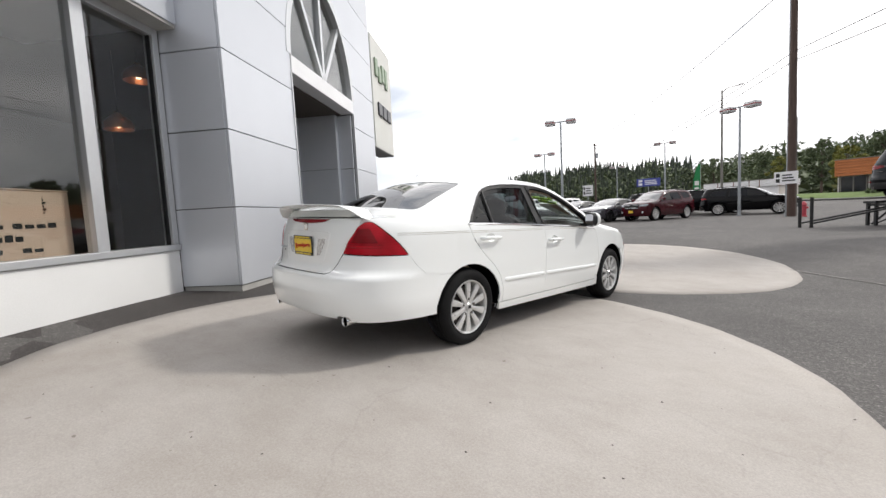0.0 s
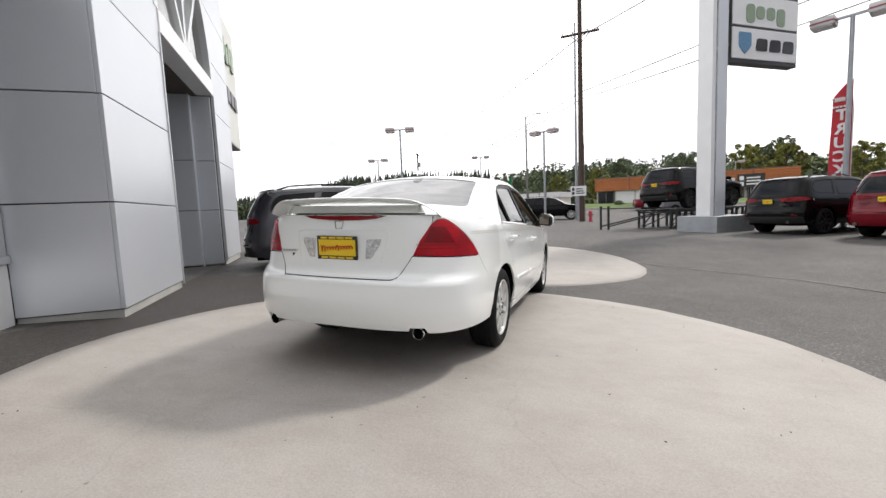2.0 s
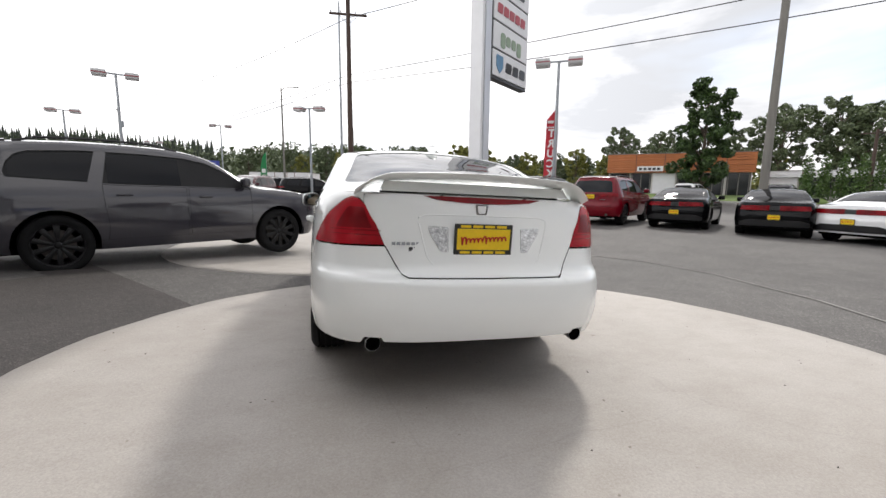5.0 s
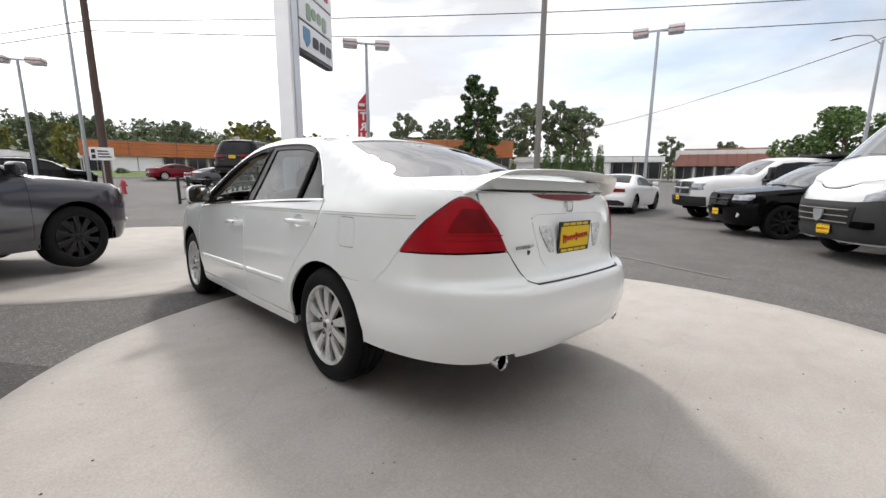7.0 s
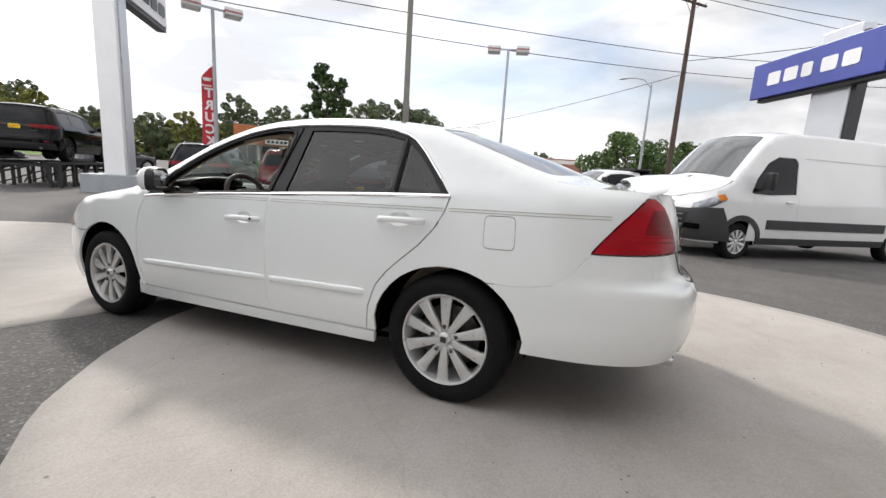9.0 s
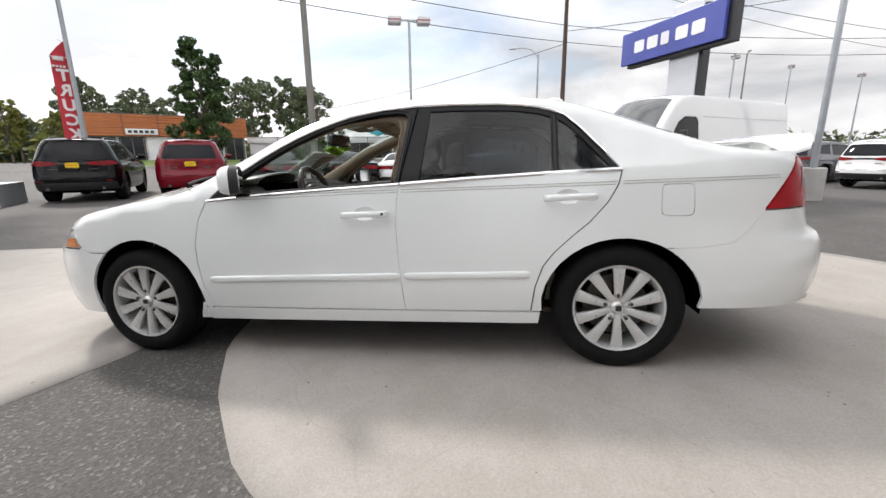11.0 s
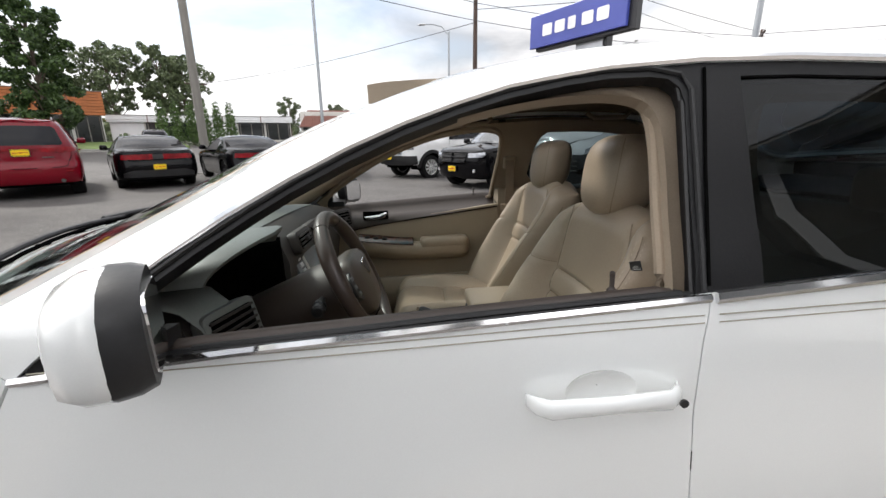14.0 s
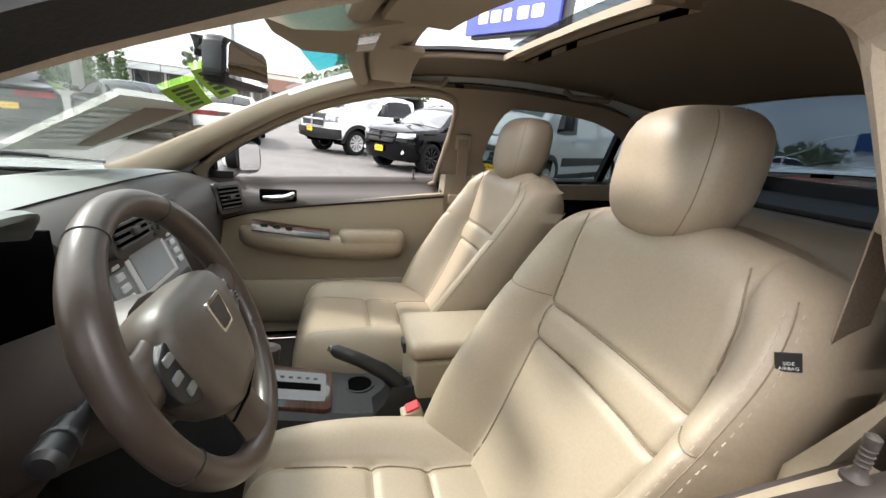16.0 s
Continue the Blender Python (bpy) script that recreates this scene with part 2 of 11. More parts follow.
M_YELLOW = surf("yellow_plate", (0.85, 0.58, 0.01), 0.4, 0, 0.05, 8, 90, 0.04)
M_PLATEBLK = surf("plate_black", (0.02, 0.02, 0.02), 0.4, 0, 0.1, 8, 90, 0.05)
M_PLATERED = surf("plate_red", (0.45, 0.01, 0.01), 0.4, 0, 0.1, 8, 90, 0.05)
M_BODYBLK = surf("black_car_paint", (0.003, 0.003, 0.0037), 0.09, 0, 0.1, 1, 300, 0.1, coat=0.2, spec=0.10)
M_BODYRED = surf("deep_red_car_paint", (0.15, 0.003, 0.010), 0.10, 0.0, 0.06, 1, 300, 0.08, coat=0.25, spec=0.22)
M_BODYMAROON = surf("maroon_car_paint", (0.05, 0.006, 0.010), 0.18, 0.0, 0.06, 1, 300, 0.08, coat=0.25, spec=0.22)
M_BODYGREY = surf("granite_grey_car_paint", (0.036, 0.034, 0.043), 0.16, 0.0, 0.06, 1, 300, 0.1, coat=1.0, spec=0.5)
M_BODYWHT = surf("white_car_paint", (0.76, 0.76, 0.76), 0.3, 0, 0.03, 1, 300, 0.02, coat=1.0)
M_GREYPLAST = surf("dark_grey_bumper_plastic", (0.035, 0.036, 0.038), 0.6, 0, 0.12, 3, 120, 0.12, 0.15)
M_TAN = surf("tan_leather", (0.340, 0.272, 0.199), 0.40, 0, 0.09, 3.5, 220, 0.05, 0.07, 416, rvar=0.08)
# same tan leather with cabin shade put into the colour
M_TANDK = surf("shaded_tan_leather", (0.282, 0.226, 0.167), 0.45, 0, 0.08, 3.5, 220, 0.05, 0.07, 416)
M_SEAM = surf("leather_seam", (0.205, 0.155, 0.105), 0.8, 0, 0.1, 9, 120, 0.1)
M_TRIMTAN = surf("tan_door_trim", (0.302, 0.242, 0.172), 0.55, 0, 0.06, 3, 200, 0.05, 0.06, 480)
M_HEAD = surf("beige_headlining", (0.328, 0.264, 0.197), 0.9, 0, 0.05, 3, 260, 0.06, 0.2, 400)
# headlining: the beige again, darkened in colour for the shade under the roof
M_LINING = surf("shaded_roof_lining", (0.182, 0.143, 0.104), 0.95, 0, 0.05, 3, 260, 0.06, 0.2, 400)
M_DASH = surf("dark_taupe_dash", (0.034, 0.028, 0.025), 0.55, 0, 0.08, 3, 260, 0.08, 0.10, 672)
M_DASHTOP = surf("grey_taupe_dash_top", (0.132, 0.142, 0.132), 0.44, 0, 0.08, 3, 260, 0.08, 0.08, 672, spec=0.9)
M_BROWN = surf("brown_door_cap", (0.048, 0.036, 0.030), 0.5, 0, 0.08, 3, 240, 0.06, 0.06, 672)
M_WHEELBR = surf("brown_steering_leather", (0.056, 0.040, 0.032), 0.34, 0, 0.12, 7, 200, 0.08, 0.06, 512)
M_WOOD = surf("burr_walnut", (0.060, 0.020, 0.011), 0.28, 0, 0.5, 18, 60, 0.3, coat=1.0, stretch=(1, 4, 1))
M_CARPET = surf("dark_carpet", (0.06, 0.048, 0.04), 0.95, 0, 0.15, 4, 200, 0.25, 0.5, 300)
M_SILVER = surf("silver_trim", (0.6, 0.6, 0.6), 0.4, 0.4, 0.06, 8, 120, 0.05)
M_SCREEN = surf("grey_screen", (0.32, 0.34, 0.36), 0.15, 0, 0.04, 4, 80, 0.02)
M_PAPER = surf("printed_paper", (0.62, 0.62, 0.58), 0.7, 0, 0.05, 7, 90, 0.05)
M_PAPERBR = surf("brown_paper_print", (0.26, 0.19, 0.15), 0.7, 0, 0.08, 7, 90, 0.05)
M_LIME = surf("lime_sticker", (0.38, 0.72, 0.03), 0.5, 0, 0.05, 5, 60, 0.03)
M_INK = surf("dark_ink", (0.05, 0.10, 0.02), 0.6, 0, 0.1, 9, 60, 0.05)
M_BELT = surf("belt_webbing", (0.22, 0.165, 0.12), 0.8, 0, 0.06, 5, 300, 0.15, 0.3, 500)
M_REDBTN = surf("red_button", (0.6, 0.02, 0.03), 0.4, 0, 0.05, 5, 60, 0.03)
M_MIRROR = surf("mirror_glass", (0.85, 0.86, 0.87), 0.015, 1.0, 0.01, 3, 60, 0.01)
M_TEAL = tinted_glass("blue_shade_band", (0.05, 0.42, 0.50))

M_PANEL = surf("silver_composite_panel", (0.62, 0.64, 0.68), 0.34, 0.30, 0.03, 0.7, 160, 0.03, 0.03, 90, rvar=0.06, random=0.05)
M_JOINT = surf("panel_joint", (0.05, 0.052, 0.056), 0.7, 0, 0.15, 3, 60, 0.1)
M_FRAME = surf("aluminium_frame", (0.60, 0.61, 0.62), 0.35, 0.6, 0.05, 3, 90, 0.05)
M_STUCCO = surf("white_painted_wall", (0.78, 0.78, 0.77), 0.75, 0, 0.03, 1.2, 90, 0.04, 0.3, 140)
M_CREAM = surf("cream_sign_panel", (0.66, 0.66, 0.62), 0.5, 0, 0.03, 1, 60, 0.03)
# room surfaces and entrance soffit: indoor dimness painted in as dark browns
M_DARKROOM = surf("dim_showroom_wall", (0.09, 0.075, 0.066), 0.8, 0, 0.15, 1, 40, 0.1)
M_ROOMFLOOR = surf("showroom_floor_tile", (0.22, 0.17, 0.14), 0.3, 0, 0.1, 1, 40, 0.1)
M_CARD = surf("cardboard", (0.80, 0.60, 0.47), 0.85, 0, 0.04, 3, 120, 0.05)
M_COPPER = surf("copper_shade", (0.60, 0.25, 0.13), 0.3, 0.9, 0.1, 6, 90, 0.08)
M_BULB = glow("lamp_bulb", (1.0, 0.75, 0.5), 4.0)
M_WINGLASS = tinted_glass("shop_window_glass", (0.84, 0.85, 0.84), ior=1.62)
M_SCREENGL = surf("parked_car_windscreen", (0.030, 0.036, 0.038), 0.04, 0, 0.15, 1.5, 40, 0.05, coat=1.0, spec=1.0)
M_HEADLAMP = surf("headlamp_unit", (0.24, 0.25, 0.27), 0.12, 0.6, 0.5, 14, 90, 0.35, 0.3, 60, coat=1.0)
M_LOGOGRN = surf("green_logo_metal", (0.25, 0.32, 0.22), 0.4, 0.3, 0.08, 4, 60, 0.05)
M_LOGODK = surf("dark_logo_metal", (0.04, 0.04, 0.045), 0.35, 0.4, 0.08, 4, 60, 0.05)
M_LOGORED = surf("red_logo_print", (0.42, 0.05, 0.07), 0.45, 0, 0.08, 4, 60, 0.05)
M_LOGOBLUE = surf("blue_logo_print", (0.10, 0.25, 0.42), 0.45, 0, 0.2, 14, 60, 0.1)
M_SIGNWHITE = surf("white_sign_face", (0.80, 0.80, 0.81), 0.35, 0, 0.03, 2, 60, 0.02)
M_SIGNBLUE = surf("blue_sign_face", (0.055, 0.075, 0.34), 0.35, 0, 0.05, 1, 60, 0.03)
M_SIGNBOX = surf("black_sign_box", (0.02, 0.02, 0.022), 0.4, 0, 0.1, 2, 60, 0.05)
M_STEEL = surf("galvanised_steel", (0.34, 0.36, 0.38), 0.45, 0.5, 0.1, 3, 60, 0.08, rvar=0.1)
M_LAMPHEAD = surf("lamp_housing", (0.52, 0.52, 0.52), 0.45, 0.3, 0.08, 5, 60, 0.06)
M_LAMPRED = surf("lamp_red_stripe", (0.30, 0.06, 0.07), 0.5, 0, 0.08, 5, 60, 0.06)
M_WOODPOLE = surf("weathered_wood_pole", (0.075, 0.050, 0.040), 0.85, 0, 0.25, 2, 50, 0.25, 0.6, 60, stretch=(6, 6, 0.6))
M_STEELBR = surf("weathered_steel_pole", (0.20, 0.19, 0.17), 0.7, 0.2, 0.15, 2, 60, 0.1, stretch=(5, 5, 0.6))
M_BLKSTEEL = surf("black_painted_steel", (0.02, 0.02, 0.021), 0.5, 0.2, 0.2, 5, 60, 0.1)
M_FLAGRED = surf("red_flag_cloth", (0.50, 0.035, 0.05), 0.8, 0, 0.08, 3, 120, 0.06)
M_FLAGWHT = surf("white_flag_print", (0.80, 0.78, 0.78), 0.8, 0, 0.05, 3, 120, 0.05)
M_WIRE = surf("power_cable", (0.03, 0.03, 0.032), 0.6, 0, 0.1, 1, 20, 0.1)
M_ORANGE = surf("orange_tiled_fascia", (0.46, 0.155, 0.055), 0.7, 0, 0.12, 0.5, 8, 0.12)
M_BRICKBR = surf("brown_metal_roof", (0.20, 0.085, 0.065), 0.7, 0, 0.1, 0.5, 8, 0.1)
M_PLASTER = surf("pale_plaster", (0.62, 0.60, 0.56), 0.85, 0, 0.08, 0.4, 8, 0.06)
M_SHOPDARK = surf("dark_shopfront_glass", (0.02, 0.022, 0.024), 0.08, 0, 0.3, 0.6, 8, 0.2)
M_ASPHALT = asphalt_mat("asphalt", (0.103, 0.096, 0.091))
M_ASPHNEW = asphalt_mat("darker_asphalt", (0.050, 0.043, 0.040))
M_CONC = concrete_mat("brushed_concrete", (0.40, 0.372, 0.345))
M_KERB = surf("kerb_concrete", (0.40, 0.39, 0.37), 0.85, 0, 0.12, 2, 60, 0.1, 0.3, 60)
M_GRASS = surf("lawn", (0.10, 0.15, 0.035), 0.95, 0, 0.25, 0.5, 12, 0.25, 0.6, 40)
M_BARK = surf("bark", (0.11, 0.085, 0.065), 0.9, 0, 0.2, 4, 40, 0.2, 0.5, 30, stretch=(4, 4, 0.7))
M_LEAF = leaf_mat("maple_leaves", (0.035, 0.075, 0.018), (0.11, 0.19, 0.04))
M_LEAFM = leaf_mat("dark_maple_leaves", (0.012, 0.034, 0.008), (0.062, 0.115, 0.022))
# far foliage: distance haze mixed in as a paler, greyer green
M_LEAFD = leaf_mat("hazy_far_leaves", (0.060, 0.085, 0.042), (0.14, 0.18, 0.08))
M_LEAFY = leaf_mat("yellow_green_leaves", (0.09, 0.11, 0.02), (0.26, 0.26, 0.05))
M_CONIF = leaf_mat("conifer_needles", (0.010, 0.020, 0.010), (0.030, 0.048, 0.022))
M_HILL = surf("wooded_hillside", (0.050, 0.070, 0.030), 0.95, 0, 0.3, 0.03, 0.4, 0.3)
M_BLUEFASCIA = surf("blue_fascia", (0.03, 0.10, 0.30), 0.5, 0, 0.08, 0.5, 10, 0.05)


# mesh helpers ----------------------------------------------------------
from mathutils.geometry import delaunay_2d_cdt


def mesh_ob(name, verts, faces, mat, parent=None, label="", normals=None, smooth=True):
    me = bpy.data.meshes.new(name)
    me.from_pydata([tuple(v) for v in verts], [], [tuple(f) for f in faces])
    me.materials.append(mat)
    me.polygons.foreach_set("use_smooth", [smooth] * len(me.polygons))
    if normals is not None:
        me.normals_split_custom_set(normals)
    ob = new(name, me)
    if parent is not None:
        ob.parent = parent
    if label:
        ob["label"] = label
    return ob


def part(name, bm, mat, parent=None, label="", smooth=False, angle=35):
    """Links a bmesh as one mesh object under a thing or a part."""
    bmesh.ops.recalc_face_normals(bm, faces=bm.faces)
    if smooth:
        for f in bm.faces:
            f.smooth = True
        lim = radians(angle)
        for e in bm.edges:
            if len(e.link_faces) == 2 and e.calc_face_angle(0.0) > lim:
                e.smooth = False
    me = bpy.data.meshes.new(name)
    bm.to_mesh(me)
    bm.free()
    me.materials.append(mat)
    ob = new(name, me)
    if parent is not None:
        ob.parent = parent
    if label:
        ob["label"] = label
    return ob


def thing(name, label, category, m=None, group="", kind=""):
    ob = new(name)
    ob.empty_display_size = 0.2
    if m is not None:
        ob.matrix_world = m
    return tagged(ob, label, category, group, kind)


def add_box(bm, lo, hi, bevel=0.0, m=None, seg=2):
    r = bmesh.ops.create_cube(bm, size=1)
    c = [(a + b) / 2 for a, b in zip(lo, hi)]
    s = [max(1e-4, b - a) for a, b in zip(lo, hi)]
    bmesh.ops.transform(bm, verts=r["verts"], matrix=Matrix.LocRotScale(c, None, s))
    vs = r["verts"]
    if bevel:
        es = list({e for v in vs for e in v.link_edges})
        r2 = bmesh.ops.bevel(bm, geom=es, offset=min(bevel, min(s) * 0.48), segments=seg, affect="EDGES", profile=0.5)
        vs = list({v for f in r2["faces"] for v in f.verts} | {v for v in vs if v.is_valid})
        grow = set(vs)
        stack = list(vs)
        while stack:
            for e in stack.pop().link_edges:
                for v in e.verts:
                    if v not in grow:
                        grow.add(v)
                        stack.append(v)
        vs = list(grow)
    if m is not None:
        bmesh.ops.transform(bm, verts=vs, matrix=m)
    return vs


def box_bm(lo, hi, bevel=0.0, m=None, seg=2):
    bm = bmesh.new()
    add_box(bm, lo, hi, bevel, m, seg)
    return bm


def add_tube(bm, pts, radii, n=10, cap=True, flat=1.0):
    """A round bar along points. radii: one number or one for each point."""
    pts = [Vector(p) for p in pts]
    if not hasattr(radii, "__len__"):
        radii = [radii] * len(pts)
    rings = []
    up = Vector((0, 0, 1))
    for i, p in enumerate(pts):
        d = (pts[min(i + 1, len(pts) - 1)] - pts[max(i - 1, 0)]).normalized()
        ref = up if abs(d.dot(up)) < 0.95 else Vector((1, 0, 0))
        a = d.cross(ref).normalized()
        b = d.cross(a).normalized()
        rings.append([bm.verts.new(p + (a * math.cos(t) + b * math.sin(t) * flat) * radii[i]) for t in (2 * math.pi * k / n for k in range(n))])
    for r0, r1 in zip(rings, rings[1:]):
        for k in range(n):
            bm.faces.new((r0[k], r0[(k + 1) % n], r1[(k + 1) % n], r1[k]))
    if cap:
        bm.faces.new(rings[0])
        bm.faces.new(rings[-1])
    return [v for r in rings for v in r]


def tube_bm(pts, radii, n=10, cap=True, flat=1.0):
    bm = bmesh.new()
    add_tube(bm, pts, radii, n, cap, flat)
    return bm


def lathe_bm(prof, n=48, axis="x", close=False):
    """Turns (along, radius) points round an axis."""
    bm = bmesh.new()
    rings = []
    for a, r in prof:
        ring = []
        for k in range(n):
            t = 2 * math.pi * k / n
            c, s = r * math.cos(t), r * math.sin(t)
            ring.append(bm.verts.new((a, c, s) if axis == "x" else (c, s, a)))
        rings.append(ring)
    pairs = list(zip(rings, rings[1:])) + ([(rings[-1], rings[0])] if close else [])
    for r0, r1 in pairs:
        for k in range(n):
            bm.faces.new((r0[k], r0[(k + 1) % n], r1[(k + 1) % n], r1[k]))
    if not close:
        for ring in (rings[0], rings[-1]):
            bm.faces.new(ring)
    bmesh.ops.remove_doubles(bm, verts=bm.verts, dist=1e-5)
    return bm


def prism_bm(poly, lo, hi, axis="x", bevel=0.0):
    """A flat outline pushed along an axis."""
    bm = bmesh.new()
    def at(p, h):
        u, v = p
        return {"x": (h, u, v), "y": (u, h, v), "z": (u, v, h)}[axis]
    a = [bm.verts.new(at(p, lo)) for p in poly]
    b = [bm.verts.new(at(p, hi)) for p in poly]
    bm.faces.new(a)
    bm.faces.new(b[::-1])
    for i in range(len(poly)):
        j = (i + 1) % len(poly)
        bm.faces.new((a[i], a[j], b[j], b[i]))
    bmesh.ops.recalc_face_normals(bm, faces=bm.faces)
    if bevel:
        bmesh.ops.bevel(bm, geom=list(bm.edges), offset=bevel, segments=2, affect="EDGES", profile=0.5)
    return bm


def loft_bm(rows, close_u=True, caps=True):
    """A skin through rings of points."""
    bm = bmesh.new()
    vs = [[bm.verts.new(p) for p in r] for r in rows]
    n = len(rows[0])
    for a, b in zip(vs, vs[1:]):
        for k in range(n if close_u else n - 1):
            bm.faces.new((a[k], a[(k + 1) % n], b[(k + 1) % n], b[k]))
    if caps and close_u:
        bm.faces.new(vs[0])
        bm.faces.new(vs[-1][::-1])
    return bm


def join(*bms):
    out = bmesh.new()
    for b in bms:
        tmp = bpy.data.meshes.new("tmp")
        b.to_mesh(tmp)
        b.free()
        out.from_mesh(tmp)
        bpy.data.meshes.remove(tmp)
    return out


def curve(pts):
    """A smooth curve through (u, v) points, as a function of u."""
    P = np.array(sorted(pts), float)
    u, v = P[:, 0], P[:, 1]
    d = np.diff(v) / np.diff(u)
    h = np.diff(u)
    m = np.zeros(len(u))
    m[0], m[-1] = d[0], d[-1]
    for i in range(1, len(u) - 1):
        if d[i - 1] * d[i] > 0:
            w1, w2 = 2 * h[i] + h[i - 1], h[i] + 2 * h[i - 1]
            m[i] = (w1 + w2) / (w1 / d[i - 1] + w2 / d[i])

    def f(q):
        if q <= u[0]:
            return float(v[0])
        if q >= u[-1]:
            return float(v[-1])
        i = int(np.searchsorted(u, q)) - 1
        t = (q - u[i]) / h[i]
        return float(v[i] * (1 + 2 * t) * (1 - t) ** 2 + m[i] * h[i] * t * (1 - t) ** 2 + v[i + 1] * t * t * (3 - 2 * t) + m[i + 1] * h[i] * t * t * (t - 1))
    return f


def inside(poly, x, y):
    c = False
    n = len(poly)
    for i in range(n):
        x0, y0 = poly[i]
        x1, y1 = poly[i - 1]
        if (y0 > y) != (y1 > y) and x < (x1 - x0) * (y - y0) / (y1 - y0) + x0:
            c = not c
    return c


def area2(poly):
    return sum(poly[i - 1][0] * poly[i][1] - poly[i][0] * poly[i - 1][1] for i in range(len(poly)))


def inset_poly(poly, d):
    """Moves an outline inwards by d."""
    if area2(poly) < 0:
        poly = poly[::-1]
    out = []
    n = len(poly)
    for i in range(n):
        p, q, r = (Vector(poly[k % n]) for k in (i - 1, i, i + 1))
        a, b = (q - p), (r - q)
        if a.length < 1e-9 or b.length < 1e-9:
            continue
        a.normalize()
        b.normalize()
        na, nb = Vector((-a.y, a.x)), Vector((-b.y, b.x))
        s = na + nb
        if s.length < 0.2:
            s = na
        s = s / max(0.35, s.length_squared) * 2
        out.append((q.x + s.x * d, q.y + s.y * d))
    return out


def dense(poly, step):
    out = []
    for i in range(len(poly)):
        p, q = Vector(poly[i]), Vector(poly[(i + 1) % len(poly)])
        k = max(1, int(math.ceil((q - p).length / step)))
        out += [tuple(p.lerp(q, j / k)) for j in range(k)]
    return out


def rounded(poly, r, n=4):
    """Rounds the corners of an outline."""
    out = []
    m = len(poly)
    for i in range(m):
        p, q, s = (Vector(poly[k % m]) for k in (i - 1, i, i + 1))
        a = q + (p - q).normalized() * min(r, (p - q).length * 0.45)
        b = q + (s - q).normalized() * min(r, (s - q).length * 0.45)
        for k in range(n + 1):
            t = k / n
            out.append(tuple(a * (1 - t) ** 2 + q * 2 * t * (1 - t) + b * t * t))
    return out


def skin(name, poly, fn, mat, parent, label="", holes=(), step=0.05, gap=0.0, thick=0.010, lift=0.0, mirror=False, aim=None):
    """A curved panel: a flat outline (u, v) laid on the surface fn(u, v), with turned-in edges."""
    poly = [tuple(p) for p in poly]
    if gap:
        poly = inset_poly(poly, gap)
    if area2(poly) < 0:
        poly = poly[::-1]
    loops = [dense(poly, step)] + [dense(h, step) for h in holes]
    pts, edges = [], []
    for lp in loops:
        b = len(pts)
        pts += lp
        edges += [(b + i, b + (i + 1) % len(lp)) for i in range(len(lp))]
    edge_pts = np.array(pts)
    us, vs = [p[0] for p in poly], [p[1] for p in poly]
    u = min(us) + step * 0.5
    while u < max(us):
        v = min(vs) + step * 0.5
        while v < max(vs):
            if np.min((edge_pts[:, 0] - u) ** 2 + (edge_pts[:, 1] - v) ** 2) > (0.45 * step) ** 2 and inside(poly, u, v) and not any(inside(h, u, v) for h in holes):
                pts.append((u, v))
            v += step
        u += step
    ov, oe, of, *_ = delaunay_2d_cdt([Vector(p) for p in pts], edges, [], 0, 1e-6)
    tris = []
    for f in of:
        cx, cy = sum(ov[i].x for i in f) / 3, sum(ov[i].y for i in f) / 3
        if inside(poly, cx, cy) and not any(inside(h, cx, cy) for h in holes):
            tris.append(tuple(f))
    e = 1e-3
    P, N = [], []
    for q in ov:
        p = Vector(fn(q.x, q.y))
        du = Vector(fn(q.x + e, q.y)) - Vector(fn(q.x - e, q.y))
        dv = Vector(fn(q.x, q.y + e)) - Vector(fn(q.x, q.y - e))
        n = du.cross(dv)
        n = n.normalized() if n.length > 1e-12 else Vector((0, 0, 1))
        out = p - (aim if aim is not None else Vector((0, p.y * 0.75, 0.55)))
        if n.dot(out) < 0:
            n = -n
        P.append(p + n * lift)
        N.append(n)
    fs, ln = [], []
    count = {}
    for t in tris:
        a, b, c = (P[i] for i in t)
        g = (b - a).cross(c - a)
        if g.dot(N[t[0]] + N[t[1]] + N[t[2]]) < 0:
            t = t[::-1]
        fs.append(t)
        ln += [N[i] for i in t]
        for k in range(3):
            ed = (t[k], t[(k + 1) % 3])
            key = tuple(sorted(ed))
            count.setdefault(key, []).append(ed)
    if thick:
        back = {}
        for key, el in count.items():
            if len(el) != 1:
                continue
            i, j = el[0]
            quad = []
            for base in ((i, 0), (j, 0), (j, 1), (i, 1)):
                if base not in back:
                    back[base] = len(P)
                    P.append(P[base[0]] - N[base[0]] * (thick if base[1] else 0.0))
                    N.append(N[base[0]])
                quad.append(back[base])
            quad = [quad[1], quad[0], quad[3], quad[2]]
            g = (P[quad[1]] - P[quad[0]]).cross(P[quad[2]] - P[quad[1]])
            g = g.normalized() if g.length > 1e-12 else N[i]
            fs.append(tuple(quad))
            ln += [g] * 4
    used = sorted({i for f in fs for i in f})
    idx = {o: k for k, o in enumerate(used)}
    P2 = [P[i] for i in used]
    fs = [tuple(idx[i] for i in f) for f in fs]
    if mirror:
        P2 = [Vector((-p.x, p.y, p.z)) for p in P2]
        it = iter(ln)
        nl = []
        for f in fs:
            g = [next(it) for _ in f]
            nl += [Vector((-v.x, v.y, v.z)) for v in g[::-1]]
        ln = nl
        fs = [f[::-1] for f in fs]
    return mesh_ob(name, P2, fs, mat, parent, label, [tuple(v) for v in ln])


